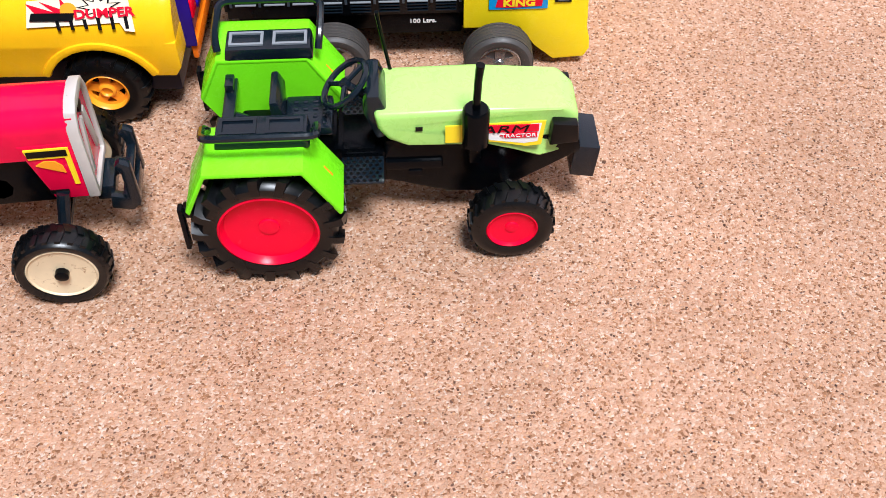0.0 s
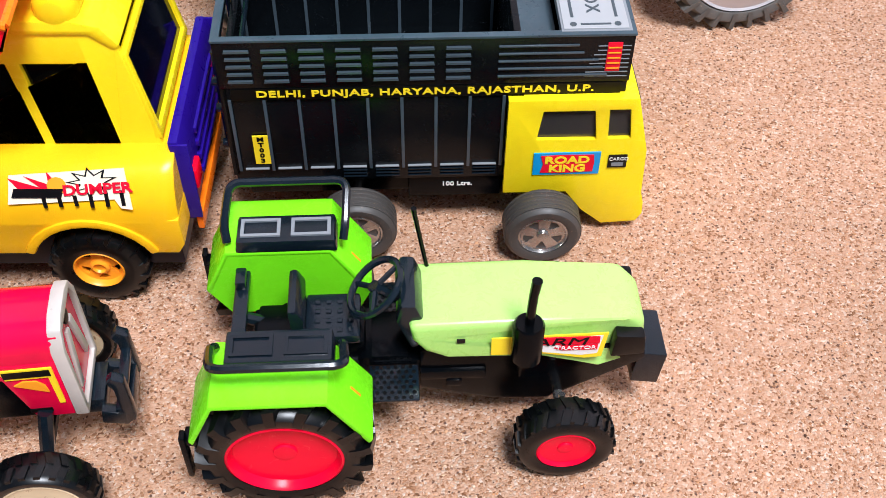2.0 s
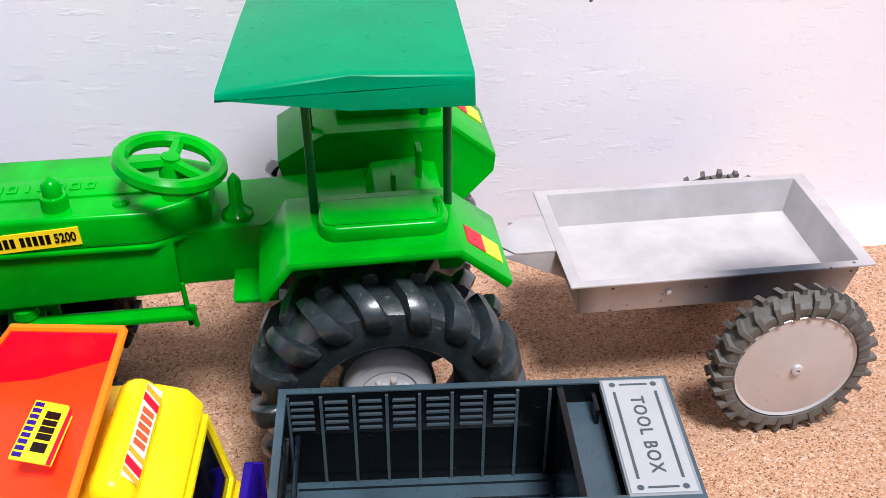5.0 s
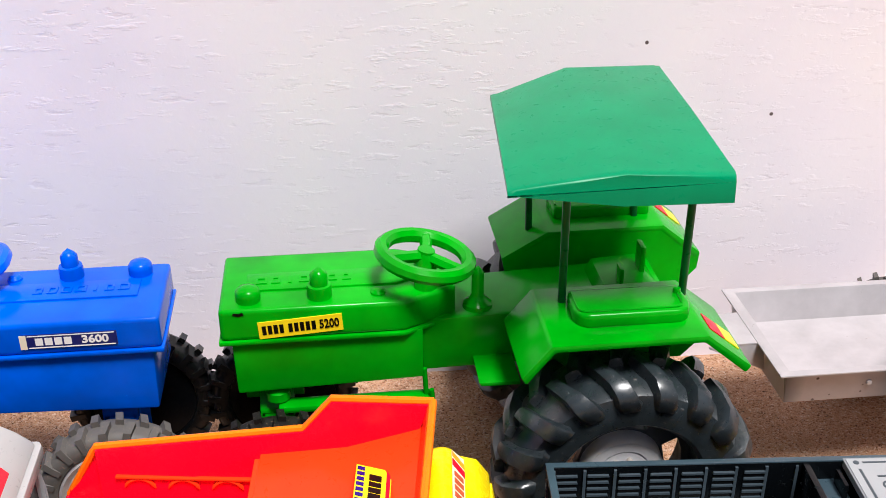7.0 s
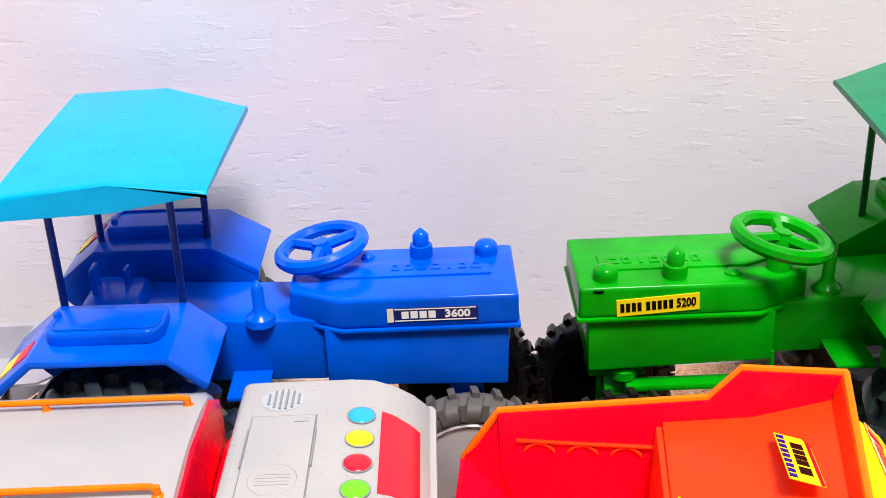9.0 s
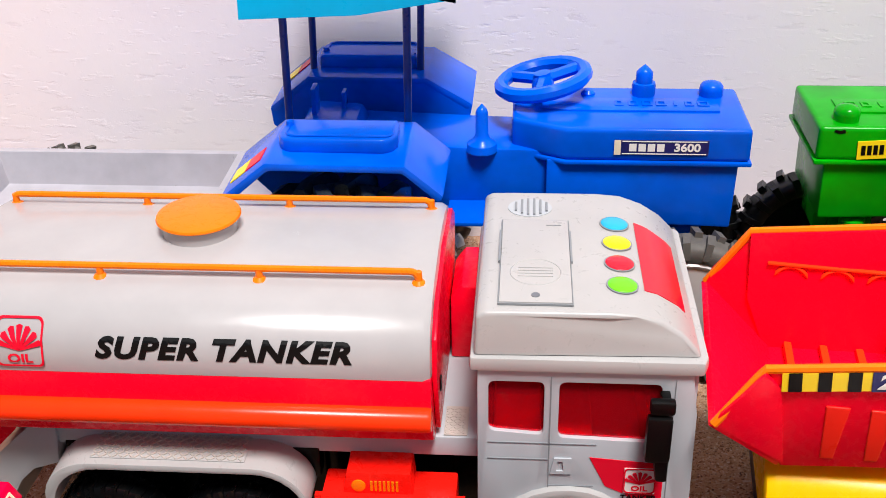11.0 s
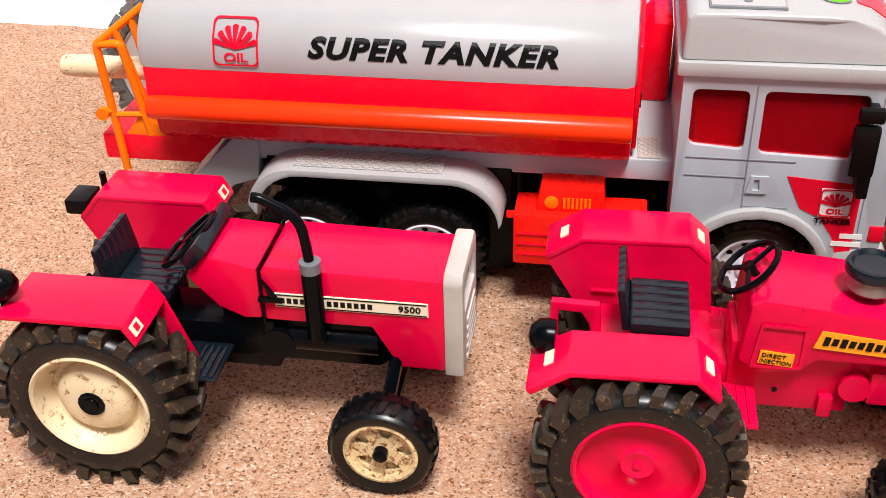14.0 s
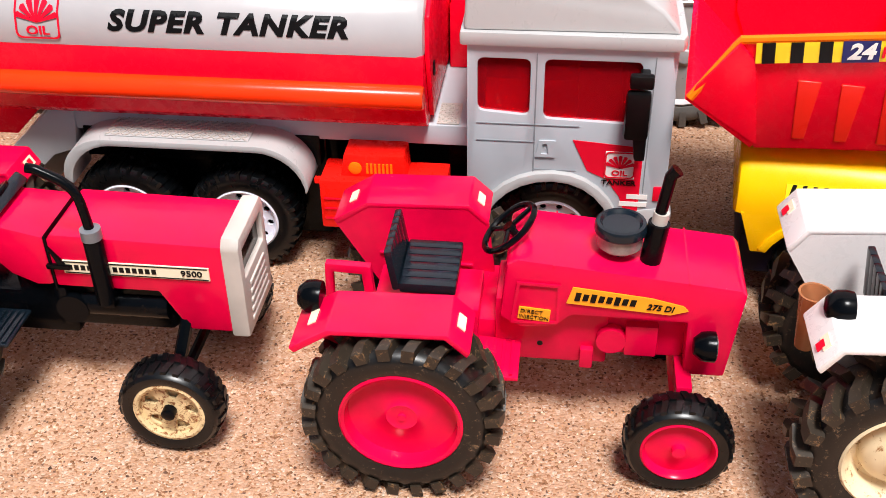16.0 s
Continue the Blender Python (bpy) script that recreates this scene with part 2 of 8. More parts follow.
def surface(name, rgb, rough=0.4, metal=0.0, wear=None, wear_at=0.66, tone=0.12, grain=700, bump=0.06, dust=0.0, coat=0.0, big=35, spec=0.5):
    """Moulded plastic, paint, rubber or tin: uneven tone, scuffs, dust and a fine skin."""
    mat, nt, bs = nodes_of(name)
    co = nt.nodes.new("ShaderNodeTexCoord").outputs["Object"]
    n1 = add_node(nt, "ShaderNodeTexNoise", Scale=big, Detail=4.0, Roughness=0.6)
    n2 = add_node(nt, "ShaderNodeTexNoise", Scale=grain, Detail=3.0, Roughness=0.65)
    n3 = add_node(nt, "ShaderNodeTexNoise", Scale=big * 5, Detail=8.0, Roughness=0.75, Distortion=0.6)
    for n in (n1, n2, n3):
        nt.links.new(co, n.inputs["Vector"])
    base = srgb(*rgb)
    lo = tuple(c * (1 - tone) for c in base[:3]) + (1,)
    hi = tuple(min(1, c * (1 + tone * 0.6)) for c in base[:3]) + (1,)
    col = ramp(nt, n1.outputs["Fac"], [(0.3, lo), (0.7, hi)]).outputs[0]
    if wear:
        k = ramp(nt, n3.outputs["Fac"], [(wear_at, (0, 0, 0)), (min(0.99, wear_at + 0.06), (1, 1, 1))]).outputs[0]
        col = mix(nt, k, col, srgb(*wear))
    if dust:
        k = ramp(nt, n2.outputs["Fac"], [(0.62, (0, 0, 0)), (0.78, (dust, dust, dust))]).outputs[0]
        col = mix(nt, k, col, srgb(196, 160, 128))
    nt.links.new(col, bs.inputs["Base Color"])
    rr = ramp(nt, n3.outputs["Fac"], [(0.25, (rough * 0.75,) * 3), (0.75, (min(1, rough * 1.3),) * 3)]).outputs[0]
    nt.links.new(rr, bs.inputs["Roughness"])
    bs.inputs["Metallic"].default_value = metal
    bs.inputs["Coat Weight"].default_value = coat
    bs.inputs["Coat Roughness"].default_value = 0.12
    bs.inputs["Specular IOR Level"].default_value = spec
    bp = add_node(nt, "ShaderNodeBump", Strength=bump, Distance=0.0006)
    both = nt.nodes.new("ShaderNodeMath")
    both.operation = "MULTIPLY_ADD"
    nt.links.new(n2.outputs["Fac"], both.inputs[0])
    both.inputs[1].default_value = 0.5
    nt.links.new(n1.outputs["Fac"], both.inputs[2])
    nt.links.new(both.outputs[0], bp.inputs["Height"])
    nt.links.new(bp.outputs[0], bs.inputs["Normal"])
    return mat


def clear(name, rgb, rough=0.06, alpha=0.35):
    """Thin tinted window plastic."""
    mat, nt, bs = nodes_of(name)
    bs.inputs["Base Color"].default_value = srgb(*rgb)
    bs.inputs["Roughness"].default_value = rough
    bs.inputs["Transmission Weight"].default_value = 1 - alpha
    bs.inputs["IOR"].default_value = 1.2
    return mat


M_LIME = surface("lime_plastic", (132, 240, 10), 0.26, tone=0.1, bump=0.03, spec=0.2)
M_LIME_HOOD = surface("pale_lime_plastic", (176, 222, 114), 0.28, tone=0.05, bump=0.02)
M_BLACK = surface("black_plastic", (9, 12, 15), 0.24, tone=0.3, wear=(112, 120, 126), wear_at=0.665, dust=0.02, spec=0.22)
M_SLATE = surface("slate_plastic", (16, 26, 34), 0.2, tone=0.3, wear=(98, 110, 118), wear_at=0.7, dust=0.02, spec=0.4)
M_TYRE = surface("rubber", (6, 8, 10), 0.3, tone=0.3, wear=(84, 80, 76), wear_at=0.68, dust=0.07, spec=0.4)
M_TYRE_BLACK = surface("black_toy_rubber", (7, 9, 11), 0.3, tone=0.4, wear=(92, 98, 104), wear_at=0.69, dust=0.03, spec=0.35)
M_TYRE_WORN = surface("dusty_rubber", (24, 21, 19), 0.55, tone=0.3, wear=(122, 94, 70), wear_at=0.61, dust=0.5, spec=0.3)
M_TYRE_BROWN = surface("brown_dusted_rubber", (20, 19, 18), 0.34, tone=0.4, wear=(112, 92, 70), wear_at=0.6, dust=0.3, spec=0.45)
M_TYRE_GREY = surface("grey_rubber", (92, 88, 84), 0.62, tone=0.2, wear=(140, 122, 104), wear_at=0.64, dust=0.4)
M_TYRE_SHINY = surface("black_moulded_rubber", (36, 43, 47), 0.3, tone=0.6, wear=(112, 116, 120), wear_at=0.62, dust=0.1, spec=0.9, bump=0.3, grain=300, big=60)
M_PINKRED = surface("pink_red_plastic", (236, 0, 48), 0.24, tone=0.1, wear=(245, 120, 130), wear_at=0.77, spec=0.15)
M_RED = surface("crimson_paint", (227, 4, 62), 0.16, tone=0.2, wear=(240, 136, 156), wear_at=0.77, bump=0.03, spec=0.22)
M_RED_WORN = surface("worn_crimson_paint", (226, 5, 64), 0.18, tone=0.24, wear=(244, 140, 160), wear_at=0.69, bump=0.05, spec=0.2)
M_CREAM = surface("cream_plastic", (226, 206, 168), 0.36, tone=0.2, wear=(150, 108, 66), wear_at=0.57, dust=0.32)
M_CREAM_RUST = surface("rust_stained_cream_plastic", (222, 196, 148), 0.36, tone=0.3, wear=(128, 72, 34), wear_at=0.52, dust=0.4, big=90)
M_SILVER = surface("silver_plastic", (190, 182, 174), 0.38, tone=0.16, wear=(128, 106, 86), wear_at=0.64, dust=0.15)
M_YELLOW = surface("yellow_plastic", (255, 190, 0), 0.26, tone=0.08, bump=0.02, spec=0.2)
M_CAB_YELLOW = surface("lemon_plastic", (255, 224, 0), 0.26, tone=0.05, bump=0.02, spec=0.25)
M_ORANGE = surface("orange_plastic", (255, 122, 10), 0.28, tone=0.1, bump=0.03, spec=0.2)
M_ORANGE_RED = surface("red_orange_plastic", (253, 4, 42), 0.26, tone=0.08, bump=0.02, spec=0.2)
M_PURPLE = surface("violet_plastic", (38, 16, 128), 0.3, tone=0.2, spec=0.2)
M_NAVY_GLASS = surface("dark_window_plastic", (4, 6, 20), 0.08, tone=0.3, bump=0.0)
M_DARK_GLASS = surface("black_window_plastic", (5, 5, 6), 0.12, tone=0.3, bump=0.0, spec=0.3)
M_WHITE = surface("white_plastic", (174, 172, 171), 0.3, tone=0.05, bump=0.02, wear=(170, 162, 156), wear_at=0.74)
M_GREYWHITE = surface("cool_white_plastic", (177, 181, 186), 0.34, tone=0.05, bump=0.02, wear=(156, 152, 150), wear_at=0.74)
M_TANK = surface("tank_white_plastic", (172, 169, 170), 0.22, tone=0.05, bump=0.01, wear=(176, 166, 156), wear_at=0.73)
M_RIM_WHITE = surface("rim_white", (226, 226, 238), 0.35, tone=0.06)
M_GREEN = surface("green_paint", (6, 162, 10), 0.2, tone=0.4, wear=(54, 190, 16), wear_at=0.66, bump=0.14, dust=0.02, big=16, spec=0.2)
M_POST_GREEN = surface("dark_green_paint", (0, 88, 36), 0.3, tone=0.3, wear=(0, 130, 30), wear_at=0.66, spec=0.3)
M_POST_BLUE = surface("dark_navy_paint", (6, 50, 130), 0.3, tone=0.3, wear=(0, 90, 190), wear_at=0.66, spec=0.3)
M_DKGREEN = surface("sea_green_paint", (0, 136, 90), 0.3, tone=0.12, wear=(30, 160, 116), wear_at=0.75, bump=0.08, spec=0.15)
M_BLUE = surface("blue_paint", (0, 90, 222), 0.18, tone=0.36, wear=(0, 120, 240), wear_at=0.67, bump=0.14, big=16, spec=0.2)
M_SKYBLUE = surface("sky_blue_paint", (0, 168, 222), 0.3, tone=0.1, wear=(40, 204, 236), wear_at=0.75, bump=0.08, spec=0.15)
M_TIN = surface("galvanised_tin", (184, 181, 188), 0.34, 0.3, tone=0.14, wear=(104, 92, 88), wear_at=0.66, bump=0.08, grain=300, dust=0.14)
M_TIN_DISC = surface("tin_disc", (194, 188, 188), 0.32, 0.35, tone=0.08, wear=(140, 124, 112), wear_at=0.74, bump=0.04)
M_HUB = surface("dark_steel_paint", (118, 122, 128), 0.4, 0.3, tone=0.2, dust=0.2)
M_CHROME = surface("dull_chrome", (176, 174, 172), 0.25, 0.9, tone=0.15, dust=0.2)
M_GREYWHEEL = surface("grey_wheel_plastic", (66, 62, 59), 0.5, tone=0.15, wear=(110, 102, 94), wear_at=0.68, dust=0.3)
M_PAPER_Y = surface("yellow_sticker", (255, 222, 24), 0.35, tone=0.03, bump=0.0)
M_PAPER_W = surface("white_sticker", (240, 236, 230), 0.35, tone=0.04, bump=0.0)
M_PAPER_CREAM = surface("cream_sticker", (238, 226, 196), 0.4, tone=0.06, bump=0.0)
M_INK = surface("black_ink", (4, 4, 5), 0.4, tone=0.2, bump=0.0, spec=0.25)
M_INK_RED = surface("red_ink", (228, 10, 44), 0.34, tone=0.06, bump=0.0, spec=0.2)
M_INK_BLUE = surface("sky_blue_ink", (30, 150, 214), 0.38, tone=0.06, bump=0.0)
M_INK_ORANGE = surface("orange_ink", (252, 160, 24), 0.38, tone=0.06, bump=0.0)
M_INK_NAVY = surface("navy_ink", (24, 30, 96), 0.38, tone=0.06, bump=0.0)
M_INK_GREY = surface("grey_ink", (130, 134, 138), 0.4, tone=0.06, bump=0.0)
M_PIPE = surface("red_orange_pipe_plastic", (253, 56, 10), 0.22, tone=0.1, bump=0.02, spec=0.3)
# body black raised to slate: highlights on slats and ribs put into the colour
M_SHEEN_SLAT = surface("sheen_slate_plastic", (66, 77, 85), 0.24, tone=0.25, wear=(120, 130, 138), wear_at=0.66, spec=0.6)
# slate lightened to carry the sky's sheen on upward faces, plus scuffs and dust
M_LIT_SLATE = surface("lit_scuffed_slate", (56, 74, 84), 0.3, tone=0.25, wear=(140, 150, 158), wear_at=0.66, dust=0.05)
M_HUBGREY = surface("hub_grey_plastic", (222, 222, 226), 0.36, tone=0.15, wear=(104, 92, 84), wear_at=0.68, dust=0.12)
# hopper red shifted to orange: light passing through it, put into the colour
M_GLOW_ORANGE = surface("lit_through_orange_plastic", (255, 62, 18), 0.3, tone=0.1, bump=0.02, spec=0.2)
# hopper red warmed on the ribs for the glow through the plastic
M_GLOW_RIB = surface("lit_through_rib_plastic", (255, 40, 26), 0.3, tone=0.1, bump=0.02, spec=0.2)
M_LUG = surface("dusty_tread_rubber", (50, 42, 34), 0.4, tone=0.35, wear=(128, 98, 66), wear_at=0.57, dust=0.35, big=60, spec=0.35)
M_FENDER_WHITE = surface("white_fender_paint", (224, 219, 217), 0.28, tone=0.05, wear=(170, 150, 138), wear_at=0.75, bump=0.03)
M_BOWL = surface("smoky_clear_bowl", (126, 118, 114), 0.08, tone=0.5, big=140, bump=0.0, spec=0.6)
M_JET = surface("jet_black_plastic", (5, 7, 10), 0.2, tone=0.3, wear=(78, 84, 88), wear_at=0.7, dust=0.02, spec=0.12)
M_TANKRED = surface("vermilion_plastic", (255, 26, 16), 0.28, tone=0.12, bump=0.02, spec=0.25)
M_SEATRED = surface("dark_red_seat_plastic", (170, 8, 30), 0.4, tone=0.2, spec=0.2)
# violet taken near black to paint the shadow under the tipper
M_SHADED_VIOLET = surface("shaded_violet_plastic", (14, 11, 40), 0.4, tone=0.2, spec=0.2)
M_LID = surface("pale_grey_sticker", (160, 162, 164), 0.35, tone=0.06, bump=0.0)
M_LID_INK = surface("slate_lid_ink", (62, 72, 78), 0.4, tone=0.1, bump=0.0)
M_INK_RUST = surface("rust_ink", (196, 84, 40), 0.4, tone=0.06, bump=0.0)
M_BTN_CYAN = surface("cyan_button", (28, 170, 210), 0.22, tone=0.05, bump=0.0)
M_BTN_YEL = surface("yellow_button", (248, 226, 8), 0.22, tone=0.05, bump=0.0)
M_BTN_RED = surface("red_button", (214, 16, 44), 0.22, tone=0.05, bump=0.0)
M_BTN_LIME = surface("lime_button", (110, 222, 22), 0.22, tone=0.05, bump=0.0)
M_REDCLEAR = clear("red_window_plastic", (240, 30, 50), 0.06, 0.14)
M_AMBER = clear("amber_clear_plastic", (206, 140, 96), 0.1, 0.45)
M_SMOKE = clear("smoked_plastic", (90, 86, 84), 0.06, 0.3)


def specked_tin():
    """Dull tin with rust specks, a dark blue patch beside the wheel and a darker hitch end."""
    mat = surface("specked_tin", (186, 180, 182), 0.36, 0.25, tone=0.16, wear=(120, 104, 96), wear_at=0.66, bump=0.1, grain=300, dust=0.14)
    nt = mat.node_tree
    bs = nt.nodes["Principled BSDF"]
    old = bs.inputs["Base Color"].links[0].from_socket
    co = nt.nodes.new("ShaderNodeTexCoord").outputs["Object"]
    v = add_node(nt, "ShaderNodeTexVoronoi", Scale=210.0)
    n = add_node(nt, "ShaderNodeTexNoise", Scale=26.0, Detail=4.0)
    for q in (v, n):
        nt.links.new(co, q.inputs["Vector"])
    sep = nt.nodes.new("ShaderNodeSeparateColor")
    nt.links.new(v.outputs["Color"], sep.inputs[0])
    few = ramp(nt, sep.outputs[0], [(0.0, (1, 1, 1)), (0.2, (1, 1, 1)), (0.22, (0, 0, 0))])
    dot = ramp(nt, v.outputs["Distance"], [(0.16, (1, 1, 1)), (0.24, (0, 0, 0))])
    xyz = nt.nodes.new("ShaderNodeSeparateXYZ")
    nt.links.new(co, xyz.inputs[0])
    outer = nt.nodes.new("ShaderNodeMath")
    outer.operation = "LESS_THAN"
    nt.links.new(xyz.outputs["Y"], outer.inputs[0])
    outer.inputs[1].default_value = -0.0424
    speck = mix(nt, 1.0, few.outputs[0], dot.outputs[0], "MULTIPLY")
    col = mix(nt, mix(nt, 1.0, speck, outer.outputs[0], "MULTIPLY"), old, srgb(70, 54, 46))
    # outer side darker towards the hitch end, below the rim
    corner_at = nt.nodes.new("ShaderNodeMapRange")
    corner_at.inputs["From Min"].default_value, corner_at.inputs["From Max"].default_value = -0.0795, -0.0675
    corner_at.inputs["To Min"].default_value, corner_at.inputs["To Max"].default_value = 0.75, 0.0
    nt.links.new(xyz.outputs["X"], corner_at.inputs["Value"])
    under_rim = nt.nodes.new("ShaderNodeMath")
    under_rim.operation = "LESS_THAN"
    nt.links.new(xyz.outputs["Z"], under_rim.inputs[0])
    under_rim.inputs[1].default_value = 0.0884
    end_dark = nt.nodes.new("ShaderNodeMath")
    end_dark.operation = "MULTIPLY"
    nt.links.new(mix(nt, 1.0, corner_at.outputs[0], outer.outputs[0], "MULTIPLY"), end_dark.inputs[0])
    nt.links.new(under_rim.outputs[0], end_dark.inputs[1])
    col = mix(nt, end_dark.outputs[0], col, srgb(44, 50, 54))
    # dark blue patch with a ragged edge, centred beside the wheel
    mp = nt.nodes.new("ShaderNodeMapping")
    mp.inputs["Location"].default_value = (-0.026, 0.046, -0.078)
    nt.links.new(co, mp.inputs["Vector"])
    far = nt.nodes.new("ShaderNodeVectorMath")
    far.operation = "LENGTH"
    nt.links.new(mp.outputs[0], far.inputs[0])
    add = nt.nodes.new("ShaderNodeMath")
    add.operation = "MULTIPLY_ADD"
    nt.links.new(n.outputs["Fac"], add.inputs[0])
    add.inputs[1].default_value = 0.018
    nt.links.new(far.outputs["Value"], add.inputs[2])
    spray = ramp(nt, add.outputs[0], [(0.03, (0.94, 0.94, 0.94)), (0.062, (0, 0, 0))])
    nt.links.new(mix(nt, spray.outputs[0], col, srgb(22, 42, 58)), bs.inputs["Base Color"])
    return mat


def sand_material():
    """Coarse damp sand: tan, rust, white and dark grains about a millimetre across."""
    mat, nt, bs = nodes_of("coarse_sand")
    co = nt.nodes.new("ShaderNodeTexCoord").outputs["Object"]
    v1 = add_node(nt, "ShaderNodeTexVoronoi", Scale=980.0)
    v2 = add_node(nt, "ShaderNodeTexVoronoi", Scale=560.0)
    n1 = add_node(nt, "ShaderNodeTexNoise", Scale=9.0, Detail=5.0, Roughness=0.6)
    n2 = add_node(nt, "ShaderNodeTexNoise", Scale=900.0, Detail=3.0)
    wob = add_node(nt, "ShaderNodeTexNoise", Scale=300.0, Detail=2.0)
    sh = nt.nodes.new("ShaderNodeVectorMath")
    sh.operation = "MULTIPLY_ADD"
    sh.inputs[1].default_value = (0.0022,) * 3
    nt.links.new(co, wob.inputs["Vector"])
    nt.links.new(wob.outputs["Color"], sh.inputs[0])
    nt.links.new(co, sh.inputs[2])
    for v in (v1, v2):
        nt.links.new(sh.outputs[0], v.inputs["Vector"])
    for n in (n1, n2):
        nt.links.new(co, n.inputs["Vector"])
    sep = nt.nodes.new("ShaderNodeSeparateColor")
    nt.links.new(v1.outputs["Color"], sep.inputs[0])
    fine = ramp(nt, sep.outputs[0], [(0.0, srgb(136, 96, 70)), (0.08, srgb(174, 126, 92)), (0.2, srgb(204, 158, 126)), (0.5, srgb(218, 178, 150)), (0.76, srgb(212, 164, 132)), (0.9, srgb(228, 195, 170)), (1.0, srgb(237, 213, 194))])
    sep2 = nt.nodes.new("ShaderNodeSeparateColor")
    nt.links.new(v2.outputs["Color"], sep2.inputs[0])
    dark = ramp(nt, sep2.outputs[1], [(0.0, (1, 1, 1)), (0.1, (1, 1, 1)), (0.115, (0, 0, 0)), (1.0, (0, 0, 0))])
    near = ramp(nt, v2.outputs["Distance"], [(0.25, (1, 1, 1)), (0.42, (0, 0, 0))])
    k = mix(nt, 1.0, dark.outputs[0], near.outputs[0], "MULTIPLY")
    col = mix(nt, k, fine.outputs[0], srgb(118, 88, 74))
    n3 = add_node(nt, "ShaderNodeTexNoise", Scale=210.0, Detail=3.0, Roughness=0.7)
    nt.links.new(co, n3.inputs["Vector"])
    clump = ramp(nt, n3.outputs["Fac"], [(0.3, (0.84, 0.79, 0.74)), (0.5, (1, 1, 1)), (0.68, (1.04, 1.04, 1.05))])
    col = mix(nt, 1.0, col, clump.outputs[0], "MULTIPLY")
    patch = ramp(nt, n1.outputs["Fac"], [(0.3, (0.655, 0.635, 0.61)), (0.7, (0.83, 0.805, 0.785))])
    col = mix(nt, 1.0, col, patch.outputs[0], "MULTIPLY")
    nt.links.new(col, bs.inputs["Base Color"])
    bs.inputs["Roughness"].default_value = 0.75
    bs.inputs["Specular IOR Level"].default_value = 0.15
    h = ramp(nt, v1.outputs["Distance"], [(0.0, (1, 1, 1)), (0.75, (0, 0, 0))])
    hh = mix(nt, 0.35, h.outputs[0], n2.outputs["Fac"])
    bp = add_node(nt, "ShaderNodeBump", Strength=0.7, Distance=0.0014)
    nt.links.new(hh, bp.inputs["Height"])
    nt.links.new(bp.outputs[0], bs.inputs["Normal"])
    return mat


def wall_material():
    """Limewashed plaster: short brush dashes along the wall, pits, a few dark specks and faint stains."""
    mat, nt, bs = nodes_of("limewash")
    co = nt.nodes.new("ShaderNodeTexCoord").outputs["Object"]
    mp = nt.nodes.new("ShaderNodeMapping")
    mp.inputs["Scale"].default_value = (0.3, 1, 1)
    mp.inputs["Rotation"].default_value = (0, radians(5), 0)
    nt.links.new(co, mp.inputs["Vector"])
    dash = add_node(nt, "ShaderNodeTexNoise", Scale=170.0, Detail=5.0, Roughness=0.62)
    nt.links.new(mp.outputs[0], dash.inputs["Vector"])
    broad = add_node(nt, "ShaderNodeTexNoise", Scale=5.0, Detail=5.0, Roughness=0.55)
    patch = add_node(nt, "ShaderNodeTexNoise", Scale=9.0, Detail=3.0)
    pits = add_node(nt, "ShaderNodeTexVoronoi", Scale=46.0)
    lumps = add_node(nt, "ShaderNodeTexNoise", Scale=150.0, Detail=5.0, Roughness=0.6)
    for n in (broad, pits, lumps, patch):
        nt.links.new(co, n.inputs["Vector"])
    tone = ramp(nt, broad.outputs["Fac"], [(0.3, srgb(234, 227, 238)), (0.5, srgb(242, 235, 243)), (0.72, srgb(247, 241, 242))])
    groove = ramp(nt, dash.outputs["Fac"], [(0.3, (0.955, 0.945, 0.955)), (0.38, (1, 1, 1))])
    col = mix(nt, 1.0, tone.outputs[0], groove.outputs[0], "MULTIPLY")
    sep = nt.nodes.new("ShaderNodeSeparateColor")
    nt.links.new(pits.outputs["Color"], sep.inputs[0])
    few = ramp(nt, sep.outputs[0], [(0.0, (1, 1, 1)), (0.05, (1, 1, 1)), (0.055, (0, 0, 0))])
    dot = ramp(nt, pits.outputs["Distance"], [(0.045, (1, 1, 1)), (0.07, (0, 0, 0))])
    k = mix(nt, 1.0, dot.outputs[0], few.outputs[0], "MULTIPLY")
    col = mix(nt, k, col, srgb(96, 84, 84))
    nt.links.new(col, bs.inputs["Base Color"])
    bs.inputs["Roughness"].default_value = 0.85
    bs.inputs["Specular IOR Level"].default_value = 0.2
    ridge = ramp(nt, dash.outputs["Fac"], [(0.3, (0, 0, 0)), (0.4, (0.5, 0.5, 0.5)), (0.58, (0.5, 0.5, 0.5)), (0.7, (1, 1, 1))])
    where = ramp(nt, patch.outputs["Fac"], [(0.35, (0.15, 0.15, 0.15)), (0.6, (1, 1, 1))])
    rough = mix(nt, where.outputs[0], (0.5, 0.5, 0.5, 1), ridge.outputs[0])
    hh = mix(nt, 0.16, rough, lumps.outputs["Fac"])
    bp = add_node(nt, "ShaderNodeBump", Strength=0.2, Distance=0.0024)
    nt.links.new(hh, bp.inputs["Height"])
    nt.links.new(bp.outputs[0], bs.inputs["Normal"])
    return mat


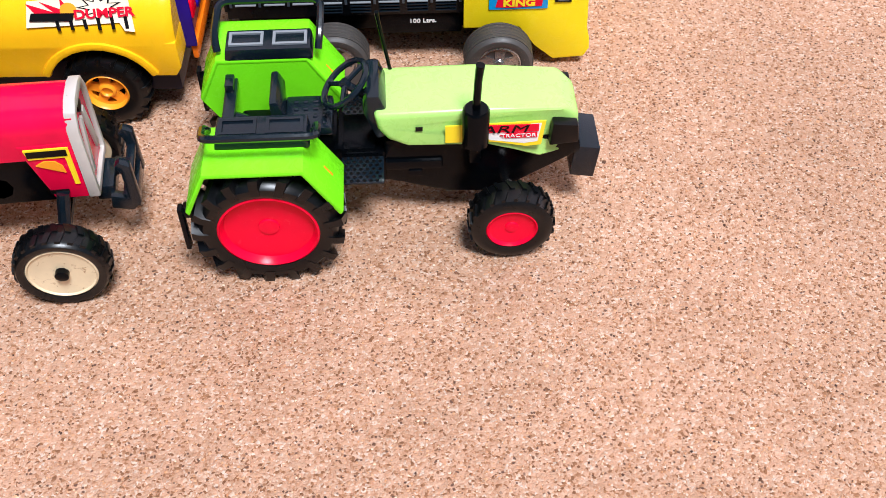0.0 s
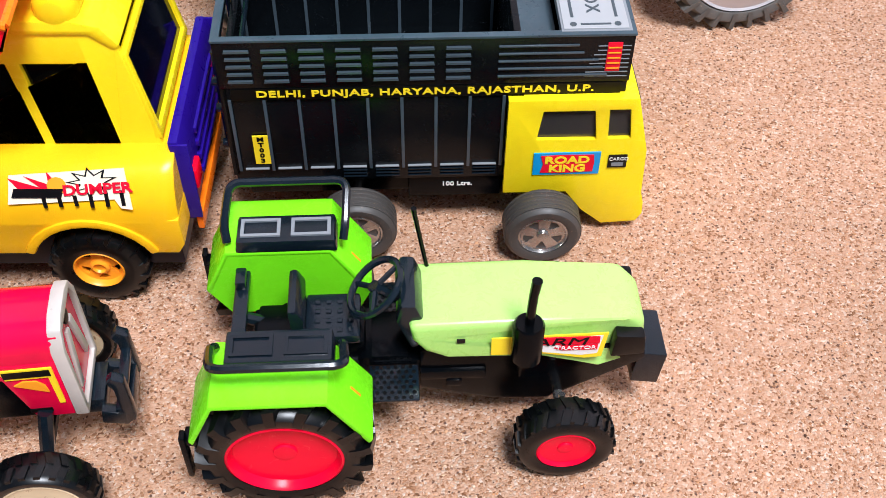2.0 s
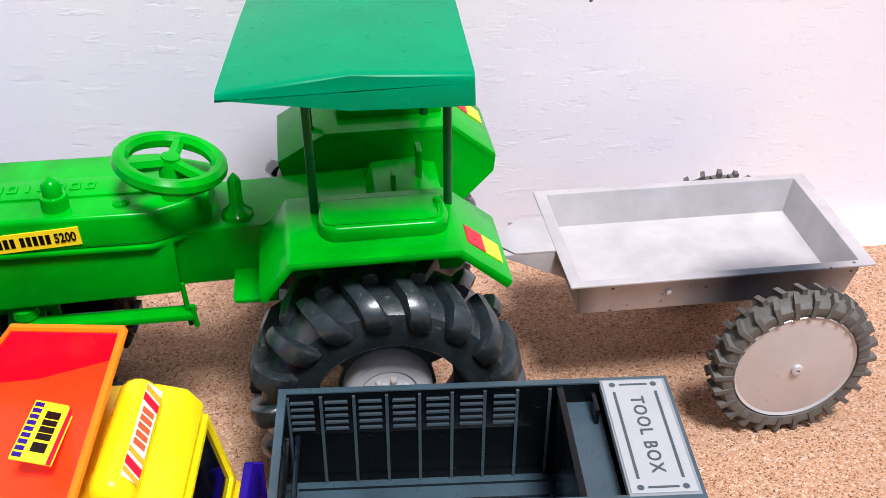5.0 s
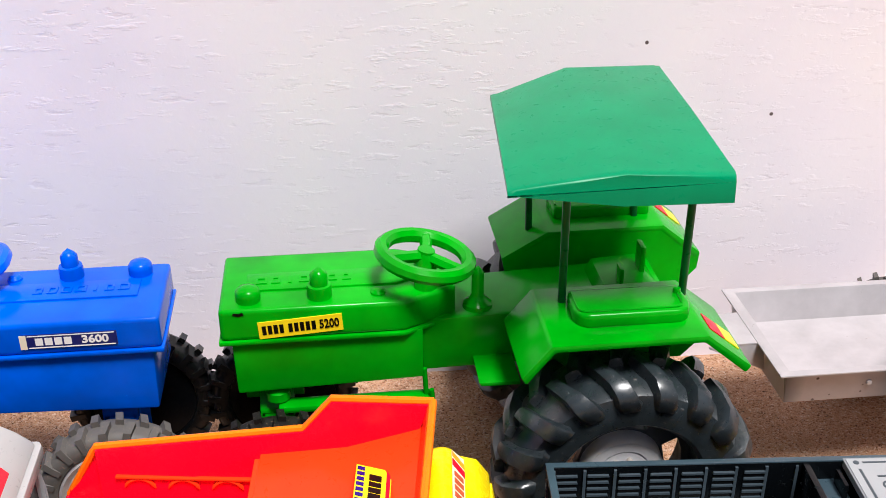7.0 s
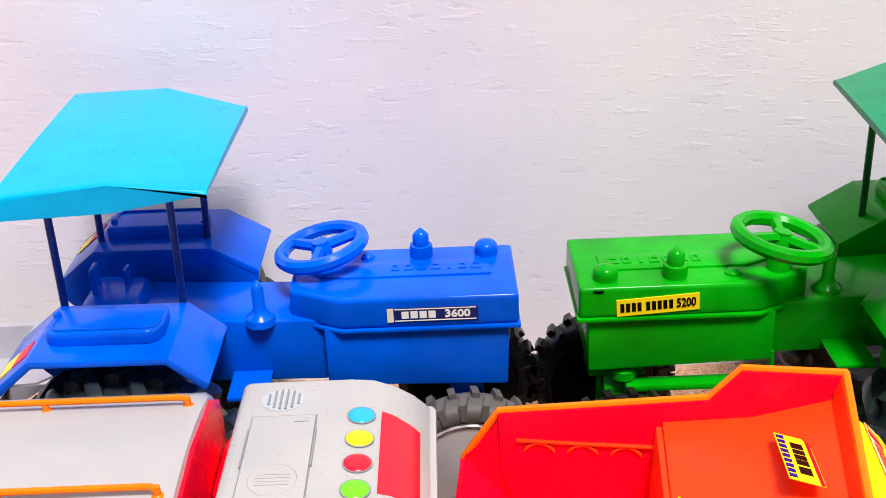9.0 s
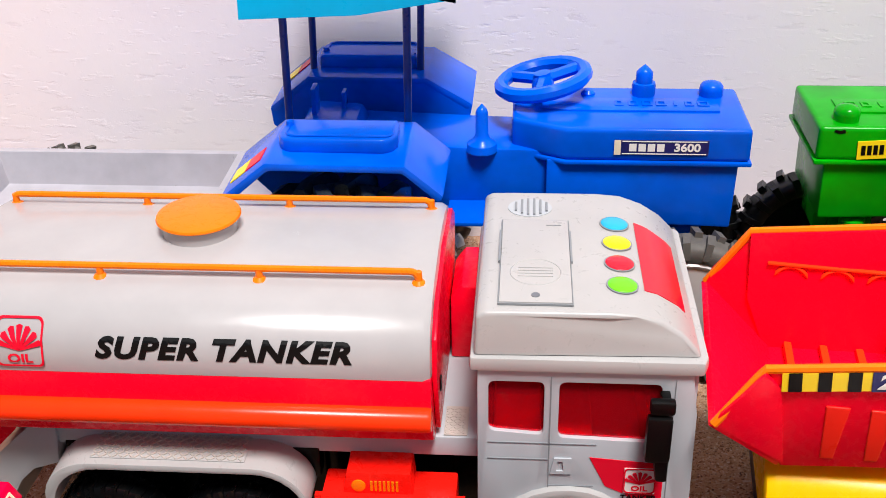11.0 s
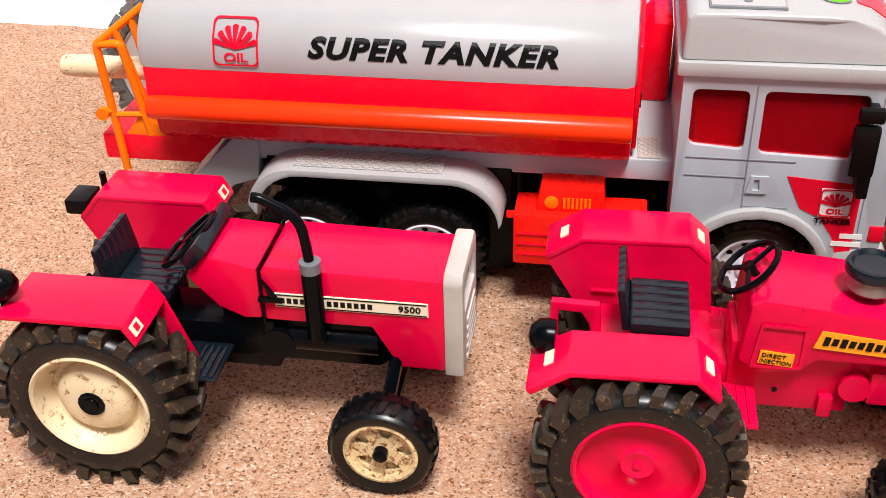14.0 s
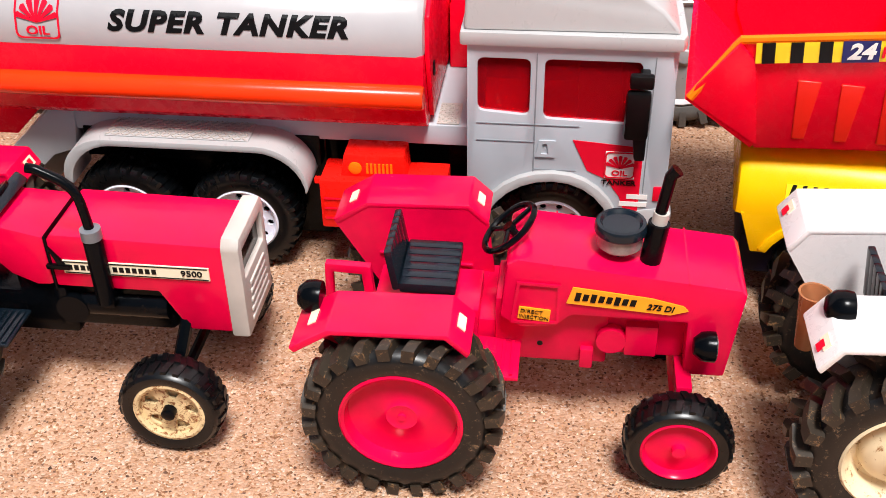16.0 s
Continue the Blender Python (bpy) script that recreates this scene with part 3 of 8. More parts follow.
def grain_material():
    mat, nt, bs = nodes_of("sand_grain")
    geo = nt.nodes.new("ShaderNodeNewGeometry")
    col = ramp(nt, geo.outputs["Random Per Island"], [(0.0, srgb(72, 54, 46)), (0.08, srgb(106, 76, 58)), (0.18, srgb(158, 110, 78)), (0.3, srgb(190, 144, 108)), (0.58, srgb(202, 158, 122)), (0.78, srgb(190, 136, 96)), (0.9, srgb(214, 176, 140)), (1.0, srgb(230, 206, 180))])
    nt.links.new(col.outputs[0], bs.inputs["Base Color"])
    bs.inputs["Roughness"].default_value = 0.75
    bs.inputs["Specular IOR Level"].default_value = 0.15
    return mat


M_TRAY = specked_tin()
M_GRAIN = grain_material()
M_SAND = sand_material()
M_WALL = wall_material()


# ---- the place: sand ground and a limewashed wall ----
def ground_sheet():
    xs = [-60, -20, -6, -2, -1.2] + list(np.arange(-0.95, 0.56, 0.0125)) + [0.8, 1.5, 4, 15, 60]
    ys = [-60, -20, -6, -2, -0.7, -0.2] + list(np.arange(0.05, 0.85, 0.0125)) + [1.2, 3, 12, 60]
    bm = bmesh.new()
    grid = []
    for x in xs:
        row = []
        for y in ys:
            near = -1 < x < 0.6 and 0 < y < 0.86
            z = 0.0016 * noise.noise(Vector((x * 14, y * 14, 0))) + 0.0011 * noise.noise(Vector((x * 45, y * 45, 3))) - 0.0004 if near else -0.0006
            row.append(bm.verts.new((x, y, z)))
        grid.append(row)
    for a, b in zip(grid, grid[1:]):
        for i in range(len(ys) - 1):
            bm.faces.new((a[i], b[i], b[i + 1], a[i + 1]))
    ob = new("ground", mesh_of("ground", bm, M_SAND, 80))
    return tagged(ob, "level ground of coarse tan and rust sand", "ground", kind="structure")


def wall():
    WALL_Y = 0.802
    bm = box(-6, 6, WALL_Y, WALL_Y + 0.23, -0.3, 2.6)
    ob = new("wall_north", mesh_of("wall_north", bm, M_WALL))
    tagged(ob, "white limewashed plaster wall with brush drags", "wall", kind="structure")



def height(x, y):
    return 0.0016 * noise.noise(Vector((x * 14, y * 14, 0))) + 0.0011 * noise.noise(Vector((x * 45, y * 45, 3))) - 0.0004


def loose_grains(count=64000):
    """Single grains that lie on the sand, a little over a millimetre across."""
    rng = np.random.default_rng(7)
    xs, ys = rng.uniform(-0.72, 0.33, count), rng.uniform(0.14, 0.798, count)
    size = rng.uniform(0.00035, 0.00075, count) * np.where(rng.random(count) < 0.02, 1.7, 1.0)
    turn = rng.uniform(0, math.pi, count)
    corner = np.array([(1, 0, 0), (0.2, 0.9, 0.1), (-0.95, 0.25, 0), (-0.1, -0.85, 0.05), (0.05, 0.1, 0.75), (0, 0, -0.5)])
    tri = np.array([(0, 1, 4), (1, 2, 4), (2, 3, 4), (3, 0, 4), (1, 0, 5), (2, 1, 5), (3, 2, 5), (0, 3, 5)])
    verts = np.empty((count, 6, 3))
    c, s = np.cos(turn)[:, None], np.sin(turn)[:, None]
    wob = rng.uniform(0.7, 1.3, (count, 6))
    verts[:, :, 0] = xs[:, None] + size[:, None] * (c * corner[:, 0] - s * corner[:, 1]) * wob
    verts[:, :, 1] = ys[:, None] + size[:, None] * (s * corner[:, 0] + c * corner[:, 1]) * wob
    zs = np.array([height(float(x), float(y)) for x, y in zip(xs, ys)])
    verts[:, :, 2] = zs[:, None] + 0.0001 + size[:, None] * corner[:, 2] * wob
    faces = (tri[None] + 6 * np.arange(count)[:, None, None]).reshape(-1, 3)
    me = bpy.data.meshes.new("loose_sand_grains")
    me.from_pydata(verts.reshape(-1, 3).tolist(), [], faces.tolist())
    me.materials.append(M_GRAIN)
    ob = new("loose_sand_grains", me)
    tagged(ob, "loose tan, rust, white and dark sand grains", "sand", kind="stuff")



def fillet(x0, x1, seed):
    """A low hump of plaster left along the foot of the wall."""
    n = 60
    rings = []
    for i in range(n + 1):
        x = x0 + (x1 - x0) * i / n
        e = min(1.0, 6.0 * min(i, n - i) / n + 0.05)
        h = e * (0.011 + 0.004 * noise.noise(Vector((x * 30, seed, 0))))
        d = e * (0.014 + 0.005 * noise.noise(Vector((x * 24, seed, 5))))
        rings.append([(x, 0.804, -0.01), (x, 0.804, h), (x, 0.801 - d * 0.35, h * 0.96), (x, 0.801 - d * 0.8, h * 0.6), (x, 0.801 - d, h * 0.1), (x, 0.801 - d, -0.01)])
    ob = new("plaster_fillet", mesh_of("plaster_fillet", loft(rings), M_WALL, 60))
    tagged(ob, "low hump of white plaster along the wall foot", "trim", kind="structure")


ground_sheet()
loose_grains()
wall()
fillet(0.24, 0.62, 2)
fillet(-1.0, -0.62, 9)


# ---- small tractors in the front row ----
def arch_fender(line, thick, y_in, y_out, low, s, bev=0.0012, inner=0.0022):
    """A mudguard: a bent cover over the wheel and an upright inner panel. line: (x, z) from back to front."""
    under = [(x * 0.95, z - thick) for x, z in line]
    cover = prism(line + under[::-1], s * y_in, s * y_out, min(bev, thick * 0.4))
    top = [(x * 0.99, z - 0.0006) for x, z in line]
    panel = prism(top + low, s * (y_in + 0.0003), s * (y_in + inner), 0.0)
    return group_of(cover, panel)


def steering(parent, c, R, r, tilt, mat, label="black plastic steering wheel", spokes=3, post=None):
    m = pose(*c, 0, tilt, 0)
    pieces = [tube(hoop(c, R, tilt), r, 8, True), moved(lathe([(R * 0.2, -r), (R * 0.2, r * 0.9), (0, r)], 12, "z"), m)]
    for k in range(spokes):
        a = 2 * math.pi * k / spokes + 0.4
        pieces.append(tube([m @ Vector((0, 0, 0)), m @ Vector((R * math.cos(a), R * math.sin(a), 0))], r * 0.8, 6))
    if post:
        pieces.append(tube([m @ Vector((0, 0, 0)), Vector(post)], r * 1.3, 8))
    return part("steering_wheel", group_of(*pieces), mat, parent, label)


def ribbed_seat(parent, x, z, w, d, back, mat, ribs=6, lean=0.18):
    """A cushion and a backrest of moulded ribs."""
    n = ribs
    cush = [box(x, x + d, -w / 2 + w * i / n, -w / 2 + w * (i + 1) / n + 0.0002, z, z + 0.0044, 0.0012) for i in range(n)]
    pieces("seat_cushion", cush, mat, parent, "ribbed black seat cushion")
    bk = [box(-0.0014, 0.0014, -w / 2 + w * i / n, -w / 2 + w * (i + 1) / n + 0.0002, 0, back, 0.0009) for i in range(n)]
    pieces("backrest", [moved(b, pose(x - 0.001, 0, z + 0.001, 0, -math.degrees(lean), 0)) for b in bk], mat, parent, "ribbed black backrest")


def dotted_plate(parent, x0, x1, y0, y1, z, label):
    plate = part("footplate", box(x0, x1, y0, y1, z - 0.0012, z, 0.0006), M_SLATE, parent, label)
    dots = []
    nx, ny = 6, 7
    for i in range(nx):
        for j in range(ny):
            dx = (x1 - x0) / (nx + 0.7)
            dots.append(lathe([(0.00085, z - 0.0002), (0.00085, z + 0.00025), (0, z + 0.0003)], 6, "z", (x0 + dx * (i + 0.6 + 0.45 * (j % 2)), y0 + (y1 - y0) * (j + 0.5) / ny, 0)))
    # the plate's holes: their darkness is drawn with black discs
    part("grip_studs", group_of(*dots), M_INK, plate)


def farm_tractor():
    r = root("tractor", pose(-0.0035, 0.389, 0, 0, 0, -4), "lime green toy farm tractor with red rims on sand", "toy tractor", "toy tractors")
    # engine and belly
    pieces("engine", [box(-0.012, 0.06, -0.012, 0.012, 0.024, 0.042, 0.002), prism([(0.05, 0.026), (0.078, 0.017), (0.1, 0.016), (0.136, 0.04), (0.134, 0.05), (0.05, 0.05)], -0.0135, 0.0135, 0.002),
                            box(0.05, 0.075, -0.0155, 0.0155, 0.034, 0.039, 0.001), box(0.06, 0.066, -0.016, 0.016, 0.03, 0.034, 0.0008)], M_JET, r, "black engine block and belly", "casting")
    part("hood", prism([(0.046, 0.0672), (0.0475, 0.059), (0.052, 0.053), (0.060, 0.0493), (0.094, 0.0485), (0.106, 0.0445), (0.117, 0.0402), (0.1325, 0.0402), (0.1348, 0.0455), (0.1335, 0.0598), (0.1265, 0.0655), (0.09, 0.0678)],
                               -0.0172, 0.0172, 0.003, 3, f=lambda x, y, z: (x, y * (1 - 0.10 * max(0, (z - 0.05) / 0.017)) * (1 - 0.3 * max(0, (x - 0.12) / 0.0125) ** 2), z)), M_LIME_HOOD, r, "pale lime rounded hood")
    for s in (-1, 1):
        part("headlight", prism([(0.1205, 0.0478), (0.1335, 0.0492), (0.1325, 0.0592), (0.1215, 0.0605)], s * 0.0125, s * (0.0178 if s < 0 else 0.0172), 0.0012), M_INK, r, "glossy black headlight panel")
        part("vent", box(0.0635, 0.0665, s * 0.0165, s * 0.017, 0.0585, 0.0605), M_INK, r)
        if s > 0:
            continue
        st = part("sticker", prism([(-0.0215 * -s, 0.0046), (0.021 * -s, 0.0058), (0.0195 * -s, -0.0072), (0.013 * -s, -0.0078), (-0.0015 * -s, -0.0046), (-0.0215 * -s, -0.0044)][::-s], -0.0003, 0.0003, axis="z"), M_PAPER_Y, r, "yellow, red and white side sticker", facing(0.0975, s * 0.01745, 0.0565, 0 if s < 0 else 180, 3))
        part("white_field", prism([(-0.003 * -s, 0.0034), (0.0192 * -s, 0.0048), (0.0178 * -s, -0.0052), (0.012 * -s, -0.006), (-0.003 * -s, -0.0036)][::-s], 0.0002, 0.0004, axis="z"), M_PAPER_W, st)
        part("stripe", moved(slant(0.027, 0.0038, 0.0), pose(0.0045 * -s, 0.0026, 0.0005)), M_INK_RED, st)
        part("stripe", moved(prism([(-0.007, 0), (-0.004, 0.0014), (0.009, 0.0014), (0.009, -0.0014), (-0.004, -0.0014)], 0, 0.0003, axis="z"), pose(0.0085 * -s, -0.0012, 0.0005)), M_INK_RED, st)
        lettering("FARM", 0.0056, M_INK, st, pose(0.001 * -s, 0.0022, 0.0009), wide=1.75, lean=0.2)
        lettering("TRACTOR", 0.0026, M_PAPER_W, st, pose(0.0095 * -s, -0.0013, 0.0009), wide=1.25)
    # cockpit
    part("dashboard", prism([(0.0415, 0.066), (0.0435, 0.0745), (0.049, 0.0745), (0.052, 0.066), (0.0515, 0.052), (0.047, 0.05)], -0.0125, 0.0125, 0.0018), M_SLATE, r, "slate black dashboard cowl")
    steering(r, (0.0345, 0, 0.0715), 0.0118, 0.0014, -38, M_SLATE, post=(0.046, 0, 0.062))
    part("seat_cushion", group_of(box(0.008, 0.0285, -0.0105, 0.0105, 0.0515, 0.0565, 0.0015), *[box(0.0115 + 0.0042 * i, 0.0135 + 0.0042 * i, -0.0085 + 0.0045 * j, -0.0065 + 0.0045 * j, 0.056, 0.0571, 0.0004) for i in range(4) for j in range(4)]), M_SLATE, r, "slate black seat cushion")
    part("backrest", prism([(0.0035, 0.052), (0.008, 0.052), (0.0085, 0.066), (0.006, 0.0715), (0.0028, 0.071)], -0.0105, 0.0105, 0.0018), M_SLATE, r, "slate black backrest")
    part("gearbox", group_of(box(-0.012, 0.03, -0.009, 0.009, 0.04, 0.051, 0.002), tube([(0.03, -0.012, 0.042), (0.03, 0.012, 0.042)], 0.003), box(0.029, 0.046, -0.011, 0.011, 0.036, 0.044, 0.001)), M_JET, r)
    for s in (-1, 1):
        dotted_plate(r, 0.031, 0.0495, min(s * 0.0125, s * 0.0285), max(s * 0.0125, s * 0.0285), 0.0405, "dark footplate with its holes drawn as dark discs")
    # mudguards with tool boxes and rails
    line = [(-0.0325, 0.0455), (-0.0225, 0.0668), (0.0178, 0.0668), (0.0325, 0.0425)]
    for s in (-1, 1):
        far = 0.0045 if s > 0 else 0.0
        part("fender", arch_fender(line, 0.0024, 0.0185 + far, 0.0465 + far, [(0.027, 0.031), (-0.024, 0.031)], s, 0.001), M_LIME, r, "lime green mudguard")
        tb = part("tool_box", prism([(-0.0185, 0.066), (0.0205, 0.066), (0.0195, 0.0725), (-0.0175, 0.0725)], s * 0.0185 + far, s * 0.0325 + far, 0.0012), M_SLATE, r, "slate black box with two framed lids")
        for cx in (-0.0085, 0.0105):
            ring = frame_with([(cx - 0.0075, s * 0.0255 + far - 0.0045), (cx + 0.0075, s * 0.0255 + far - 0.0045), (cx + 0.0075, s * 0.0255 + far + 0.0045), (cx - 0.0075, s * 0.0255 + far + 0.0045)],
                              [[(cx - 0.0062, s * 0.0255 + far - 0.0032), (cx + 0.0062, s * 0.0255 + far - 0.0032), (cx + 0.0062, s * 0.0255 + far + 0.0032), (cx - 0.0062, s * 0.0255 + far + 0.0032)]], 0.0724, 0.0733, axis="z")
            part("lid_frame", ring, M_INK_GREY if s > 0 else M_SLATE, tb)
        pts = [(-0.0215, s * 0.0225 + far, 0.0685), (-0.0225, s * 0.0265 + far, 0.0735), (-0.0205, s * 0.0415 + far, 0.0815), (0.0245, s * 0.0415 + far, 0.0815), (0.0235, s * 0.0265 + far, 0.0735), (0.0225, s * 0.0225 + far, 0.0685)]
        part("grab_rail", tube(bent(pts, 0.005), 0.0017, 8), M_SLATE, r, "slate black grab rail")
        part("tail_bracket", group_of(box(-0.036, -0.0338, s * 0.041, s * 0.0455, 0.021, 0.046, 0.0008), box(-0.0345, -0.028, s * 0.038, s * 0.0445, 0.04, 0.0435, 0.0006)), M_JET, r)
        part("amber_mark", moved(slab(0.001, 0.0062, 0.0002), pose(0.0265, s * 0.032, 0.0524, 0, 58, 0) @ pose(0, 0, 0, 0, 0, 90)), M_INK_ORANGE, r)
    part("lift_bar", group_of(box(-0.019, -0.0135, -0.022, 0.022, 0.0545, 0.058, 0.001), box(-0.0185, -0.0145, 0.012, 0.02, 0.057, 0.062, 0.0008), tube([(-0.0165, -0.012, 0.052), (-0.006, -0.012, 0.046)], 0.0024), tube([(-0.0165, 0.004, 0.052), (-0.002, 0.004, 0.046)], 0.0024), tube([(-0.0165, -0.004, 0.05), (-0.004, -0.004, 0.044)], 0.0022)), M_SLATE, r, "dark rear lift bar with rams")
    ex = part("exhaust", group_of(lathe([(0.0048, 0.0535), (0.0057, 0.0545), (0.0057, 0.0725), (0.0048, 0.0738), (0, 0.0738)], 20, "z", (0.0885, -0.0205, 0)), box(0.086, 0.091, -0.023, -0.012, 0.044, 0.056, 0.001)), M_JET, r, "black exhaust canister")
    part("pipe", tube([(0.0885, -0.0205, 0.073), (0.089, -0.0205, 0.089), (0.0897, -0.0205, 0.0965)], [0.0017, 0.0017, 0.0019], 10), M_JET, ex)
    part("gear_lever", tube([(0.0545, 0.0135, 0.063), (0.0535, 0.0135, 0.068), (0.0495, 0.0145, 0.094), (0.0492, 0.0145, 0.097)], [0.0012, 0.0008, 0.0009, 0.0011], 8), M_JET, r, "thin black upright lever")
    part("bumper_weight", prism([(0.1325, 0.0225), (0.1435, 0.0205), (0.145, 0.0385), (0.1335, 0.0405)], -0.0112, 0.0112, 0.0008), M_SLATE, r, "slate black front weight block")
    part("front_axle", group_of(tube([(0.104, -0.03, 0.02), (0.104, 0.03, 0.02)], 0.002), tube([(0.104, -0.026, 0.02), (0.1035, -0.0225, 0.032)], 0.0014), tube([(0.104, 0.026, 0.02), (0.1035, 0.0225, 0.032)], 0.0014), box(0.098, 0.11, -0.012, 0.012, 0.02, 0.03, 0.001)), M_CHROME, r)
    part("rear_axle", group_of(tube([(0, -0.035, 0.032), (0, 0.035, 0.032)], 0.0045), box(-0.012, 0.012, -0.018, 0.018, 0.026, 0.042, 0.002)), M_JET, r)
    big = mesh_of("tyre", tyre(0.033, 0.022, 0.0212, 0.0035), M_TYRE_BLACK)
    bars = mesh_of("tread", lug_ring(0.033, 0.022, 17, 0.0034, 0.0025, 0.18, 0.5, 0.001), M_TYRE_BLACK)
    rim = mesh_of("rim", lathe([(0.0216, 0.006), (0.0216, -0.0096), (0.0206, -0.0101), (0.0198, -0.009), (0.0188, -0.0066), (0.0044, -0.0058), (0.0042, -0.0066), (0.0015, -0.0069), (0, -0.0067)], 48), M_PINKRED)
    wheels(r, [(0, -0.0365, 0.0308, -1, 0), (0, 0.0385, 0.0308, 1, 10)], big, [("tread", bars, "rubber tread bars"), ("rim", rim, "pink red dished rim")], "black lugged rear tyre")
    small = mesh_of("tyre", tyre(0.0195, 0.0145, 0.0112, 0.0012, 36), M_TYRE_BLACK)
    ribs = mesh_of("tread", lug_ring(0.0195, 0.0145, 22, 0.0014, 0.001, 0.1, 0.42, 0.001), M_TYRE_BLACK)
    srim = mesh_of("rim", lathe([(0.0114, 0.004), (0.0114, -0.0062), (0.0108, -0.0066), (0.0102, -0.0058), (0.0096, -0.0052), (0.003, -0.0046), (0.0028, -0.0052), (0.001, -0.0055), (0, -0.0053)], 36), M_PINKRED)
    wheels(r, [(0.104, -0.0335, 0.0193, -1, 0), (0.104, 0.0335, 0.0193, 1, 0)], small, [("tread", ribs, "rubber tread ribs"), ("rim", srim, "pink red dished rim")], "black ribbed front tyre")


def front_wheel_set(r, x, y, R, w, rimR, tyre_mat, rim_me, rim_label, n=26):
    small = mesh_of("tyre", tyre(R, w, rimR, 0.0011, 40), tyre_mat)
    ribs = ("tread", mesh_of("tread", lug_ring(R, w, n, 0.0016, 0.0014, 0.06, 0.4, 0.0), tyre_mat), "rubber tread blocks")
    wheels(r, [(x, -y, R - 0.0004, -1, 12), (x, y, R - 0.0004, 1, 0)], small, [ribs, ("rim", rim_me, rim_label), ("hub", mesh_of("hub", group_of(knobs(1, 0, -w * 0.42, rimR * 0.2, 0, 10, 0.0016)), M_JET), "black hub cap")] if rim_label.startswith("cream") else [ribs, ("rim", rim_me, rim_label)], "black ribbed front tyre")


def spoked(R, w, n=3, a0=0.5):
    """A cast front rim with openings between broad spokes."""
    holes = []
    for i in range(n):
        a = a0 + 2 * math.pi * i / n
        s = math.pi / n * 0.5
        holes.append([(R * k * math.cos(a + d), R * k * math.sin(a + d)) for k, d in ((0.42, -s * 0.6), (0.74, -s), (0.78, 0), (0.74, s), (0.42, s * 0.6))])
    rim = [(R * 0.9 * math.cos(2 * math.pi * i / 28), R * 0.9 * math.sin(2 * math.pi * i / 28)) for i in range(28)]
    face = frame_with(rim, holes, -w * 0.28, -w * 0.2, 0.0)
    ring = lathe([(R * 1.01, w * 0.36), (R * 1.01, -w * 0.44), (R * 0.93, -w * 0.46), (R * 0.86, -w * 0.42), (R * 0.84, -w * 0.18), (R * 0.84, w * 0.36)], 30, shut=True)
    back = lathe([(R * 0.85, w * 0.1), (R * 0.85, -w * 0.13), (0, -w * 0.13)], 24)
    return group_of(face, ring, back)


def square_fenders(r, mat, label, top, back_x, front_x, y_in, y_out, low_front, low_back, sticker=True, back_z=None):
    line = [(back_x - 0.009, (back_z or top - 0.0105)), (back_x, top), (front_x, top), (front_x + 0.0042, top - 0.0075)]
    for s in (-1, 1):
        wide_in, wide_out = (y_in + 0.0095, y_out + 0.0025) if s > 0 else (y_in + 0.002, y_out - 0.0005)
        f = part("fender", arch_fender(line, 0.0022, wide_in, wide_out, [(front_x + 0.0135, low_front - 0.006), (front_x + 0.013, low_front - 0.0085), (front_x + 0.004, low_front - 0.009), (front_x - 0.006, low_back), (back_x + 0.004, low_back)], s, 0.0009), mat, r, label)
        if sticker:
            fr = part("reflector", moved(slab(0.0062, 0.0042, 0.00025), pose(front_x + 0.0026, s * (y_out - 0.005), top - 0.0036, 0, 60.8, 0) @ pose(0, 0, 0, 0, 0, 90)), M_PAPER_CREAM, f, "small cream and red sticker")
            part("red_patch", moved(slab(0.0026, 0.0026, 0.00025), pose(front_x + 0.0028, s * (y_out - 0.005), top - 0.0034, 0, 60.8, 0)), M_INK_RED, fr)


def round_lamp(r, c, R, face=-1):
    lamp = part("lamp", moved(lathe([(0, R * 1.05), (R * 0.55, R * 0.92), (R * 0.9, R * 0.5), (R, 0), (R, -R * 0.55), (R * 0.9, -R * 0.6), (R * 0.85, -R * 0.5), (0, -R * 0.4)], 20, "x"), pose(*c, 0, 0, 180 if face > 0 else 0)), M_JET, r, "round black lamp")
    return lamp


